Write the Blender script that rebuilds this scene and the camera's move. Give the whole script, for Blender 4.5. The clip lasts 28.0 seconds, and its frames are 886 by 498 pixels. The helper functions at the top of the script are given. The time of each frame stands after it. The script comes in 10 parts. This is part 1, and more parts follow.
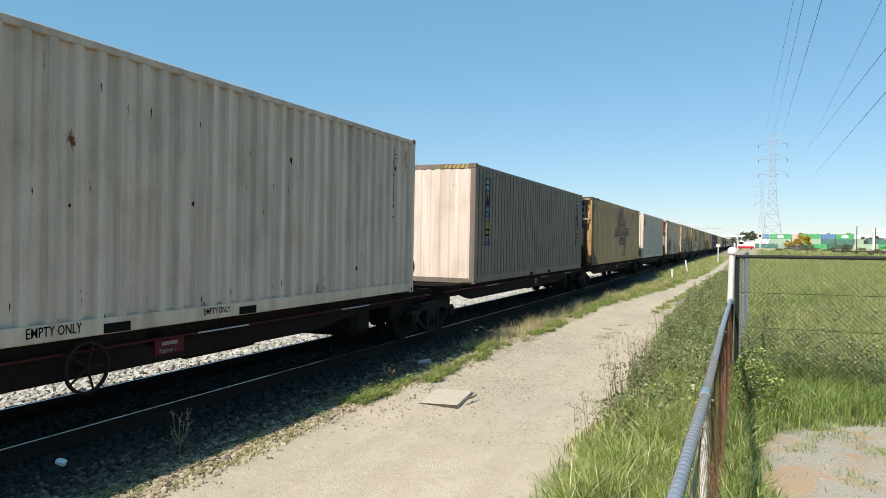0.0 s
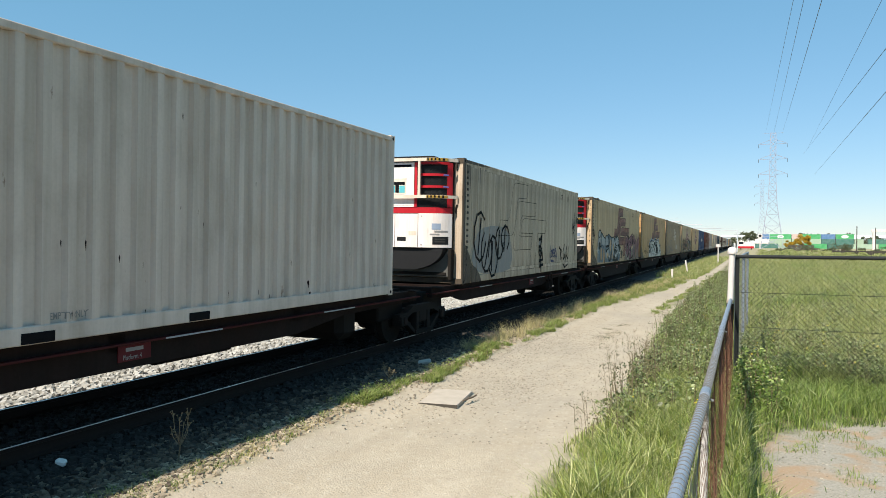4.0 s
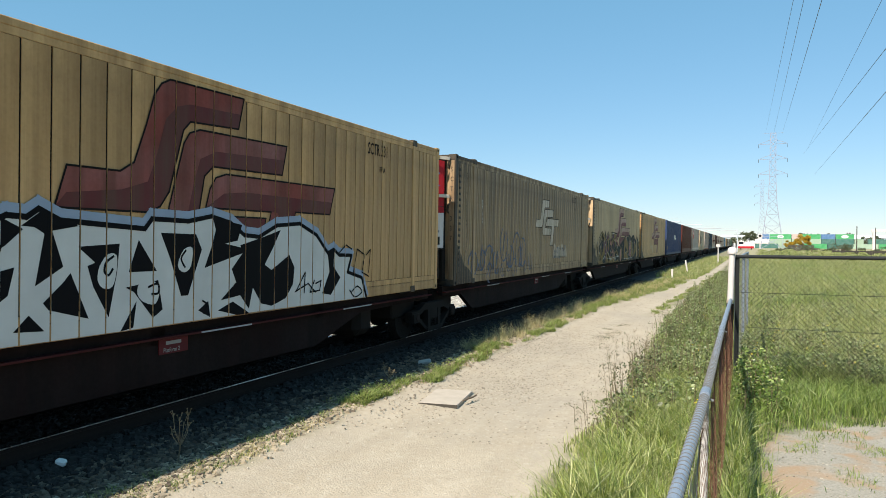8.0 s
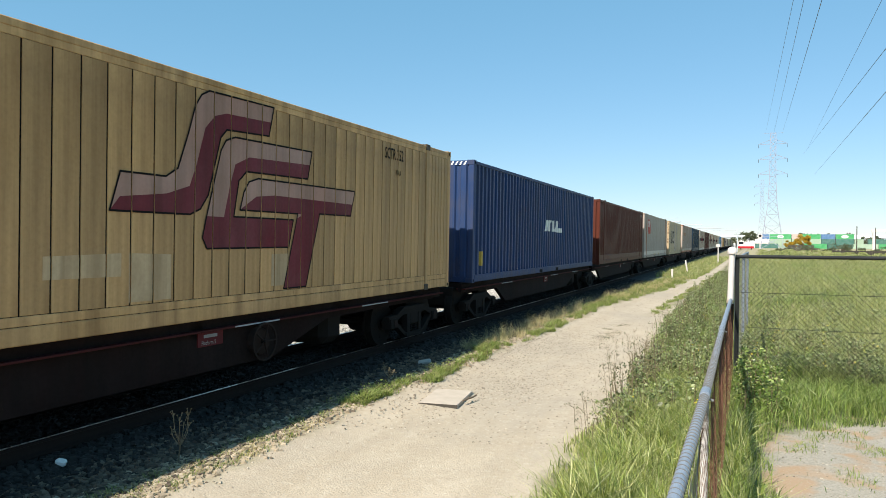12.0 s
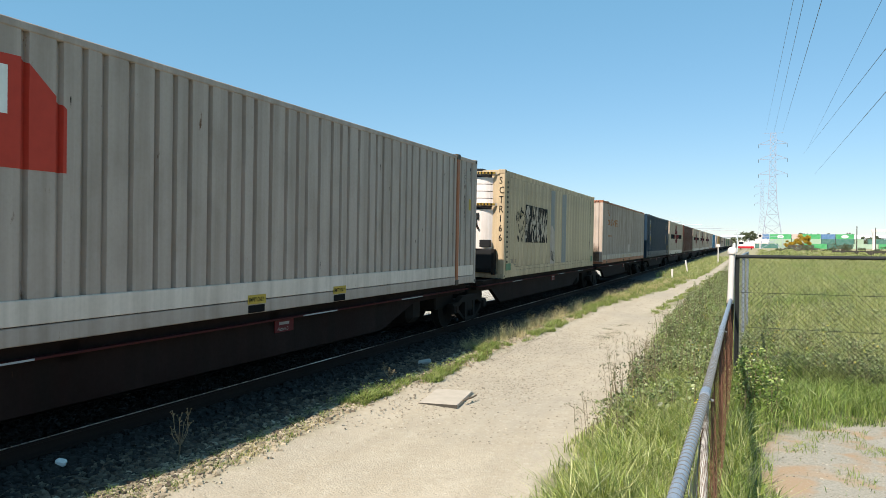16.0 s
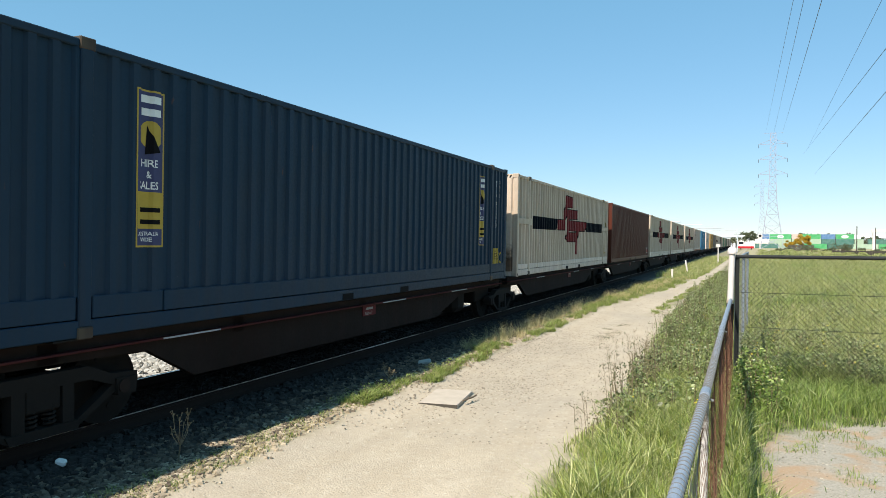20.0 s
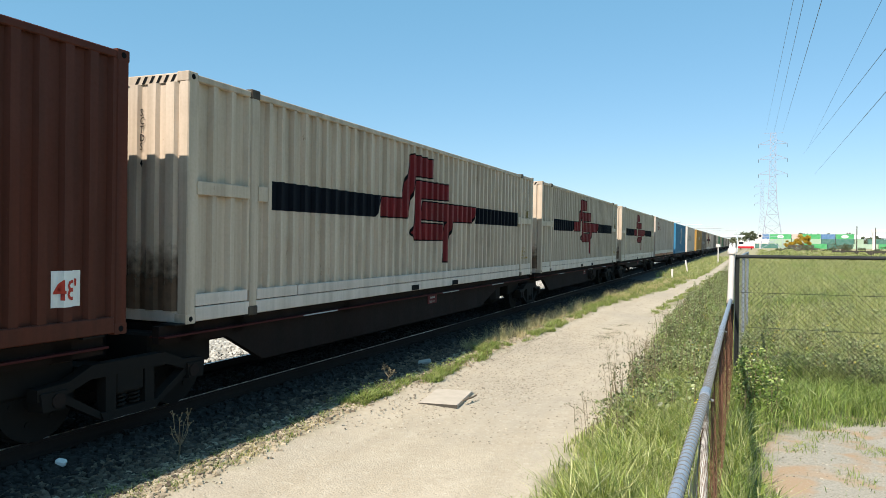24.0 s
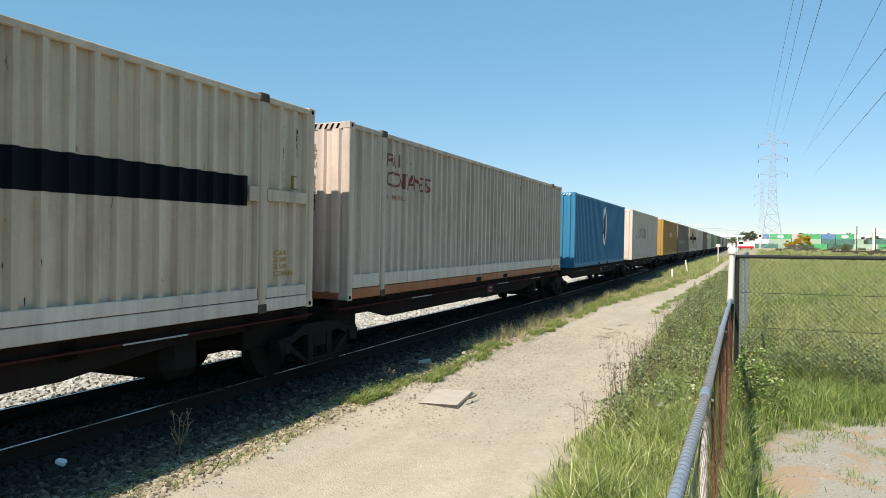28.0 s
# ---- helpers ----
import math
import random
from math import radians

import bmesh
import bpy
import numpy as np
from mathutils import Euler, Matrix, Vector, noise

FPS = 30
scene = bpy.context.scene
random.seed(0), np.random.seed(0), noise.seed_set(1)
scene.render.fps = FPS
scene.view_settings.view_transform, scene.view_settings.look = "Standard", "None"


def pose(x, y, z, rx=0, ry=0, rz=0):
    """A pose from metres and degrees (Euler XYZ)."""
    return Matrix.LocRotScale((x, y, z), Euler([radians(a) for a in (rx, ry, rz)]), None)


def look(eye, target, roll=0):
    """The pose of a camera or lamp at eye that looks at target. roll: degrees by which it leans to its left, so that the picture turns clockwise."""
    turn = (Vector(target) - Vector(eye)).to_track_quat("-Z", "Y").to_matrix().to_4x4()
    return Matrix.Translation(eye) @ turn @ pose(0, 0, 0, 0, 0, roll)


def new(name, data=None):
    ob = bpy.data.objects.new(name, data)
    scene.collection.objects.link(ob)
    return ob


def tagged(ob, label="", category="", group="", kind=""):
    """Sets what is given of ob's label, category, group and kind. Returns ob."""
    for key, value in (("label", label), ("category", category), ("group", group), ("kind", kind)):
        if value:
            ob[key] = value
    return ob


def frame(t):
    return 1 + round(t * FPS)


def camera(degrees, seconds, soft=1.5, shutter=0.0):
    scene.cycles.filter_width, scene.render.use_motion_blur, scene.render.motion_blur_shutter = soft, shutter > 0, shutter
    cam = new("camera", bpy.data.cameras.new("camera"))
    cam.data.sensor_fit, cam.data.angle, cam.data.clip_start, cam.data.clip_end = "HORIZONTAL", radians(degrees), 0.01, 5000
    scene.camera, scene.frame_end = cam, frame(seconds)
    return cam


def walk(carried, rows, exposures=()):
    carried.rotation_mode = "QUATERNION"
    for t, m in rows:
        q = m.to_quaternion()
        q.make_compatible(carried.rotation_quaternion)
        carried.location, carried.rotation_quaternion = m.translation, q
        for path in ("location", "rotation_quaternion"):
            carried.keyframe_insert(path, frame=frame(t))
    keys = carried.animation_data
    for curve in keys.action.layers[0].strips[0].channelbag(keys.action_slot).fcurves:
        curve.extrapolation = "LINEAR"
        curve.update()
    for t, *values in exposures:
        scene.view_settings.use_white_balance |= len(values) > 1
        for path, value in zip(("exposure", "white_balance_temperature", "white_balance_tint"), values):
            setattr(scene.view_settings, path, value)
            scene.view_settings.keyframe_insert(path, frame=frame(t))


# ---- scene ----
HC = 2.2          # camera height over the dirt track
AHEAD = Vector((-0.38869, 0.92132, -0.01007))
cam = camera(63.776, 28.0, soft=0.5)
walk(cam, [(t, look((0, 0, HC), Vector((0, 0, HC)) + AHEAD, 0.379)) for t in (0.0, 28.0)],
     [(t, e, 6950, 10) for t, e in ((0.0, 0.43), (2.0, 0.45), (6.0, 0.44), (8.0, 0.50), (11.0, 0.54), (13.0, 0.60), (15.0, 0.66), (16.0, 0.51), (17.0, 0.46), (19.0, 0.47), (20.0, 0.58), (21.0, 0.63), (24.0, 0.58), (27.0, 0.47), (28.0, 0.47))])

# ---- light ----
SUN = Vector((-0.26, -0.90, 1.0)).normalized()
world = bpy.data.worlds.new("sky")
scene.world = world
world.use_nodes = True
wn = world.node_tree
sky = wn.nodes.new("ShaderNodeTexSky")
sky.sky_type, sky.sun_disc = "NISHITA", False
sky.sun_elevation = math.asin(SUN.z)
sky.sun_rotation = math.atan2(SUN.x, SUN.y)
sky.air_density, sky.dust_density, sky.ozone_density = 1.0, 0.0, 3.0
haze = wn.nodes.new("ShaderNodeMix")
haze.data_type, haze.blend_type = "RGBA", "MULTIPLY"
haze.inputs[0].default_value, haze.inputs[7].default_value = 1.0, (0.57, 0.53, 0.585, 1)
air = wn.nodes.new("ShaderNodeMix")
air.data_type, air.blend_type = "RGBA", "ADD"
air.inputs[0].default_value, air.inputs[7].default_value = 1.0, (0.45, 1.90, 2.85, 1)
wn.links.new(haze.outputs[2], air.inputs[6])
wn.links.new(sky.outputs[0], haze.inputs[6])
wn.links.new(air.outputs[2], wn.nodes["Background"].inputs[0])
wn.nodes["Background"].inputs[1].default_value = 0.098
sun_data = bpy.data.lights.new("sun", "SUN")
sun_data.energy, sun_data.angle, sun_data.color = 5.0, radians(0.53), (1.0, 0.96, 0.89)
sun = new("sun", sun_data)
sun.matrix_world = look(SUN * 50, (0, 0, 0))

# ---- plan ----
RAIL_Z = 0.215    # rail top
TRACK_X = -7.19   # middle of the track
BOX_Z = 1.235     # underside of the containers
LEAN = 0.71       # the train leans a little on the canted track
# metres that the train has come forward, second by second
RUN = [(0.0, 0.0), (0.5, 6.03), (1.0, 12.0), (2.0, 23.91), (3.0, 35.73), (3.5, 41.66), (5.5, 65.22), (6.0, 71.06), (7.0, 82.85),
       (8.0, 94.63), (9.0, 106.36), (10.0, 118.0), (11.0, 129.55), (12.0, 141.08), (15.0, 175.78), (15.5, 181.49), (17.0, 198.46),
       (18.0, 209.76), (19.0, 221.0), (20.0, 232.25), (21.0, 243.43), (24.0, 276.55), (25.0, 287.56), (27.0, 309.6), (28.0, 320.42)]
FENCE_X, CORNER_Y = -0.2, 11.6
# edges of the dirt track along its length, and the grown strip between its far wheel ruts
LEFT_EDGE = [(0, -4.35), (6, -4.38), (8, -4.50), (11, -4.30), (13.5, -4.40), (17.5, -4.25), (24, -4.35), (28, -4.0), (37, -3.3), (62, -2.3), (100, -1.9)]
RIGHT_EDGE = [(0, -1.60), (7, -1.63), (9.5, -1.56), (11, -1.50), (15, -1.72), (18.5, -1.93), (24, -1.95), (30, -1.88), (38, -1.70), (55, -1.05), (100, -0.6)]
MID_STRIP = [(0, -2.9), (23, -2.62), (28, -2.42), (38, -2.12), (55, -1.62), (100, -1.2)]


def edge(line, y):
    return float(np.interp(y, [p[0] for p in line], [p[1] for p in line]))



# ---- materials ----
def nodes_of(name, rough=0.6, metal=0.0):
    m = bpy.data.materials.new(name)
    m.use_nodes = True
    nt = m.node_tree
    b = nt.nodes["Principled BSDF"]
    b.inputs["Roughness"].default_value = rough
    b.inputs["Metallic"].default_value = metal
    return m, nt, b


def noise_tex(nt, vec, scale, detail=4.0, stretch=(1, 1, 1), rough=0.55):
    mp = nt.nodes.new("ShaderNodeMapping")
    mp.inputs["Scale"].default_value = stretch
    nt.links.new(vec, mp.inputs["Vector"])
    n = nt.nodes.new("ShaderNodeTexNoise")
    n.inputs["Scale"].default_value, n.inputs["Detail"].default_value, n.inputs["Roughness"].default_value = scale, detail, rough
    nt.links.new(mp.outputs[0], n.inputs["Vector"])
    return n.outputs["Fac"]


def ramp(nt, fac, lo, hi, a=0.0, b=1.0):
    r = nt.nodes.new("ShaderNodeMapRange")
    r.inputs[1].default_value, r.inputs[2].default_value, r.inputs[3].default_value, r.inputs[4].default_value = lo, hi, a, b
    nt.links.new(fac, r.inputs[0])
    return r.outputs[0]


def mix(nt, fac, a, b, mode="MIX"):
    x = nt.nodes.new("ShaderNodeMix")
    x.data_type, x.blend_type = "RGBA", mode
    for sock, v in ((x.inputs[0], fac), (x.inputs[6], a), (x.inputs[7], b)):
        if isinstance(v, (int, float)):
            sock.default_value = v
        elif isinstance(v, tuple):
            sock.default_value = (*v, 1)
        else:
            nt.links.new(v, sock)
    return x.outputs[2]


def calc(nt, op, a, b=0.0):
    x = nt.nodes.new("ShaderNodeMath")
    x.operation = op
    for sock, v in ((x.inputs[0], a), (x.inputs[1], b)):
        if isinstance(v, (int, float)):
            sock.default_value = v
        else:
            nt.links.new(v, sock)
    return x.outputs[0]


def bump(nt, b, height, strength, dist=0.01):
    n = nt.nodes.new("ShaderNodeBump")
    n.inputs["Strength"].default_value, n.inputs["Distance"].default_value = strength, dist
    nt.links.new(height, n.inputs["Height"])
    nt.links.new(n.outputs[0], b.inputs["Normal"])


def coords(nt, which="Object"):
    return nt.nodes.new("ShaderNodeTexCoord").outputs[which]


def rnd(nt):
    return nt.nodes.new("ShaderNodeObjectInfo").outputs["Random"]


def paint(name, rgb, dirt=(0.10, 0.075, 0.05), rough=0.5, grime=0.35, rust=0.5, bleach=0.25, metal=0.0, panel=0.14, gloss=0.12):
    """Weathered paint on steel: broad fading, rain streaks running down, chips gone to rust."""
    m, nt, b = nodes_of(name, rough, metal)
    b.inputs["Specular IOR Level"].default_value = gloss
    v = coords(nt)
    broad = noise_tex(nt, v, 0.7, 5)
    streak = noise_tex(nt, v, 1.0, 5, (5.0, 5.0, 0.22))
    thread = noise_tex(nt, v, 1.0, 4, (19.0, 19.0, 0.4))
    fine = noise_tex(nt, v, 26.0, 4)
    chips = noise_tex(nt, v, 5.0, 8, (1.3, 1.3, 0.45), 0.65)
    rgb = (rgb[0] * 1.05, rgb[1] * 0.965, rgb[2] * 0.965)
    pale = tuple(min(1.0, c * 0.8 + 0.22) for c in rgb)
    c = mix(nt, ramp(nt, broad, 0.38, 0.62, 0.0, bleach), rgb, pale)
    c = mix(nt, ramp(nt, streak, 0.40, 0.66, 0.0, grime), c, dirt)
    c = mix(nt, ramp(nt, thread, 0.50, 0.70, 0.0, grime * 0.32), c, dirt)
    blot = noise_tex(nt, v, 2.3, 6, (1, 1, 0.6))
    c = mix(nt, ramp(nt, blot, 0.50, 0.70, 0.0, grime * 0.7), c, dirt)
    c = mix(nt, ramp(nt, fine, 0.4, 0.8, 0.0, grime * 0.35), c, dirt)
    c = mix(nt, ramp(nt, chips, 0.70 - 0.05 * rust, 0.73, 0.0, min(1.0, rust * 1.5)), c, (0.13, 0.055, 0.025))
    c = mix(nt, ramp(nt, rnd(nt), 0, 1, 0.0, panel), c, (0.05, 0.04, 0.03))
    nt.links.new(c, b.inputs["Base Color"])
    nt.links.new(ramp(nt, fine, 0.3, 0.8, rough - 0.08, min(1.0, rough + 0.2)), b.inputs["Roughness"])
    bump(nt, b, mix(nt, 0.5, fine, chips), 0.18, 0.004)
    return m


def plain(name, rgb, rough=0.6, metal=0.0, vary=0.25, scale=8.0, gloss=0.14):
    m, nt, b = nodes_of(name, rough, metal)
    b.inputs["Specular IOR Level"].default_value = gloss
    v = coords(nt)
    n = noise_tex(nt, v, scale, 6)
    c = mix(nt, ramp(nt, n, 0.3, 0.75, 0.0, vary), rgb, tuple(c * 0.45 for c in rgb))
    nt.links.new(c, b.inputs["Base Color"])
    bump(nt, b, noise_tex(nt, v, scale * 9, 3), 0.15, 0.003)
    return m


def island(name, cols, rough=0.65, thin=0.25):
    """For grass, leaves and stones: each loose piece gets its own tint."""
    m, nt, b = nodes_of(name, rough)
    r = nt.nodes.new("ShaderNodeNewGeometry").outputs["Random Per Island"]
    cr = nt.nodes.new("ShaderNodeValToRGB")
    while len(cr.color_ramp.elements) < len(cols):
        cr.color_ramp.elements.new(0.5)
    for i, (e, c) in enumerate(zip(cr.color_ramp.elements, cols)):
        e.position, e.color = i / (len(cols) - 1), (*c, 1)
    nt.links.new(r, cr.inputs[0])
    n = noise_tex(nt, coords(nt), 3.0, 4)
    c = mix(nt, ramp(nt, n, 0.35, 0.7, 0.0, 0.35), cr.outputs[0], tuple(x * 0.6 for x in cols[0]))
    nt.links.new(c, b.inputs["Base Color"])
    if thin:
        tr = nt.nodes.new("ShaderNodeBsdfTranslucent")
        nt.links.new(c, tr.inputs[0])
        ms = nt.nodes.new("ShaderNodeMixShader")
        ms.inputs[0].default_value = thin
        nt.links.new(b.outputs[0], ms.inputs[1])
        nt.links.new(tr.outputs[0], ms.inputs[2])
        nt.links.new(ms.outputs[0], nt.nodes["Material Output"].inputs[0])
    return m


def ground_material():
    """Soil, pale dirt track, ballast fines and grassy soil, blended along the ground's own plan."""
    m, nt, b = nodes_of("ground_soil", 0.95)
    geo = nt.nodes.new("ShaderNodeNewGeometry").outputs["Position"]
    sep = nt.nodes.new("ShaderNodeSeparateXYZ")
    nt.links.new(geo, sep.inputs[0])
    wob = noise_tex(nt, geo, 0.6, 5)
    wob2 = noise_tex(nt, geo, 4.0, 5)
    x = calc(nt, "ADD", sep.outputs[0], calc(nt, "MULTIPLY", calc(nt, "SUBTRACT", wob, 0.5), 0.9))
    x = calc(nt, "ADD", x, calc(nt, "MULTIPLY", calc(nt, "SUBTRACT", wob2, 0.5), 0.35))

    def off_line(line):
        """How far x lies beyond a line of the plan."""
        fc = nt.nodes.new("ShaderNodeFloatCurve")
        cv = fc.mapping.curves[0]
        for k, (a, b) in enumerate(line):
            p = cv.points[0 if k == 0 else 1] if k in (0, len(line) - 1) else cv.points.new(a / 100, (b + 6) / 6)
            if k == len(line) - 1:
                p = cv.points[len(cv.points) - 1]
            p.location, p.handle_type = (a / 100, (b + 6) / 6), "VECTOR"
        fc.mapping.update()
        nt.links.new(calc(nt, "MULTIPLY", sep.outputs[1], 0.01), fc.inputs["Value"])
        return calc(nt, "SUBTRACT", x, calc(nt, "SUBTRACT", calc(nt, "MULTIPLY", fc.outputs[0], 6.0), 6.0))

    right = off_line(RIGHT_EDGE)
    left = off_line(LEFT_EDGE)
    strip_x = calc(nt, "ABSOLUTE", off_line(MID_STRIP))
    mid = noise_tex(nt, geo, 2.2, 6)
    fine = noise_tex(nt, geo, 38.0, 5)
    grit = nt.nodes.new("ShaderNodeTexVoronoi")
    grit.inputs["Scale"].default_value = 45.0
    nt.links.new(geo, grit.inputs["Vector"])
    sand = mix(nt, ramp(nt, mid, 0.3, 0.7), (0.405, 0.335, 0.25), (0.475, 0.40, 0.305))
    sand = mix(nt, ramp(nt, fine, 0.45, 0.72, 0.0, 0.22), sand, (0.30, 0.25, 0.185))
    ruts = noise_tex(nt, geo, 1.0, 5, (2.2, 0.22, 1.0))
    sand = mix(nt, ramp(nt, ruts, 0.42, 0.64, 0.0, 0.50), sand, (0.37, 0.30, 0.215))
    worn = noise_tex(nt, geo, 0.42, 6, (1.0, 0.6, 1.0), 0.6)
    sand = mix(nt, ramp(nt, worn, 0.44, 0.60, 0.0, 0.55), sand, (0.325, 0.28, 0.222))
    loose = noise_tex(nt, geo, 16.0, 6, (1.0, 0.8, 1.0), 0.7)
    sand = mix(nt, ramp(nt, loose, 0.54, 0.68, 0.0, 0.40), sand, (0.27, 0.22, 0.165))
    sand = mix(nt, ramp(nt, loose, 0.46, 0.34, 0.0, 0.35), sand, (0.55, 0.49, 0.395))
    pits = noise_tex(nt, geo, 9.0, 7, (1.0, 0.7, 1.0), 0.7)
    sand = mix(nt, ramp(nt, pits, 0.64, 0.72, 0.0, 0.45), sand, (0.24, 0.195, 0.14))
    specks = noise_tex(nt, geo, 60.0, 3)
    sand = mix(nt, ramp(nt, specks, 0.70, 0.76, 0.0, 0.25), sand, (0.16, 0.13, 0.10))
    sand = mix(nt, ramp(nt, grit.outputs["Distance"], 0.0, 0.22, 0.22, 0.0), sand, (0.56, 0.50, 0.41))
    green = mix(nt, ramp(nt, mid, 0.35, 0.65), (0.10, 0.12, 0.035), (0.20, 0.17, 0.075))
    green = mix(nt, ramp(nt, fine, 0.4, 0.7, 0.0, 0.6), green, (0.05, 0.05, 0.02))
    far = mix(nt, ramp(nt, wob, 0.35, 0.65), (0.19, 0.22, 0.07), (0.31, 0.30, 0.13))
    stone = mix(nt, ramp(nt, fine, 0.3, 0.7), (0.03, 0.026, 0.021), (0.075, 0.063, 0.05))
    dry = mix(nt, ramp(nt, mid, 0.3, 0.7), (0.31, 0.26, 0.175), (0.17, 0.165, 0.07))
    c = mix(nt, ramp(nt, left, -0.28, 0.02), dry, sand)
    # Ballast soil darkened from the edge of the train's shadow inward.
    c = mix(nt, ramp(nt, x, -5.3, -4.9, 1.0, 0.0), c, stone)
    # Near black under the train: its shade is put into the soil colour.
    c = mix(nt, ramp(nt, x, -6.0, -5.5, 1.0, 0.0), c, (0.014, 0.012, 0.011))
    grown = calc(nt, "MULTIPLY", ramp(nt, strip_x, 0.14, 0.30, 0.85, 0.0), ramp(nt, sep.outputs[1], 22.0, 26.0))
    c = mix(nt, grown, c, dry)
    c = mix(nt, ramp(nt, right, -0.12, 0.14), c, green)
    # bare stony patch by the fence
    px = calc(nt, "SUBTRACT", x, 1.85)
    py = calc(nt, "SUBTRACT", sep.outputs[1], 7.55)
    d = calc(nt, "ADD", calc(nt, "MULTIPLY", calc(nt, "MULTIPLY", px, px), 0.34), calc(nt, "MULTIPLY", calc(nt, "MULTIPLY", py, py), 0.17))
    d = calc(nt, "ADD", d, calc(nt, "MULTIPLY", calc(nt, "SUBTRACT", wob2, 0.5), 1.2))
    bare = mix(nt, ramp(nt, mid, 0.56, 0.66), (0.33, 0.295, 0.24), (0.34, 0.225, 0.135))
    blot = noise_tex(nt, geo, 1.1, 4)
    bare = mix(nt, ramp(nt, fine, 0.45, 0.75, 0.0, 0.75), bare, (0.17, 0.15, 0.11))
    bare = mix(nt, ramp(nt, blot, 0.50, 0.60, 0.0, 0.85), bare, (0.36, 0.235, 0.14))
    bare = mix(nt, ramp(nt, grit.outputs["Distance"], 0.0, 0.3, 0.5, 0.0), bare, (0.52, 0.49, 0.44))
    c = mix(nt, ramp(nt, d, 0.9, 1.25, 1.0, 0.0), c, bare)
    # yard beyond the railway
    pale = mix(nt, ramp(nt, fine, 0.35, 0.7), (0.36, 0.33, 0.28), (0.52, 0.49, 0.43))
    c = mix(nt, ramp(nt, sep.outputs[0], -9.2, -9.0, 1.0, 0.0), c, pale)
    scrub = mix(nt, ramp(nt, mid, 0.4, 0.6), (0.10, 0.11, 0.04), (0.34, 0.30, 0.19))
    c = mix(nt, ramp(nt, x, -15.5, -13.0, 1.0, 0.0), c, scrub)
    strip = calc(nt, "MULTIPLY", ramp(nt, sep.outputs[1], 55.0, 75.0), ramp(nt, wob, 0.40, 0.56))
    far = mix(nt, strip, far, (0.40, 0.31, 0.21))
    fary = calc(nt, "MULTIPLY", ramp(nt, sep.outputs[1], 18.0, 45.0), ramp(nt, right, 0.1, 0.5))
    c = mix(nt, fary, c, far)
    nt.links.new(c, b.inputs["Base Color"])
    h = calc(nt, "ADD", calc(nt, "MULTIPLY", mid, 0.5), calc(nt, "ADD", fine, calc(nt, "MULTIPLY", grit.outputs["Distance"], -0.8)))
    h = calc(nt, "ADD", h, calc(nt, "MULTIPLY", pits, 1.2))
    bump(nt, b, h, 0.42, 0.012)
    return m


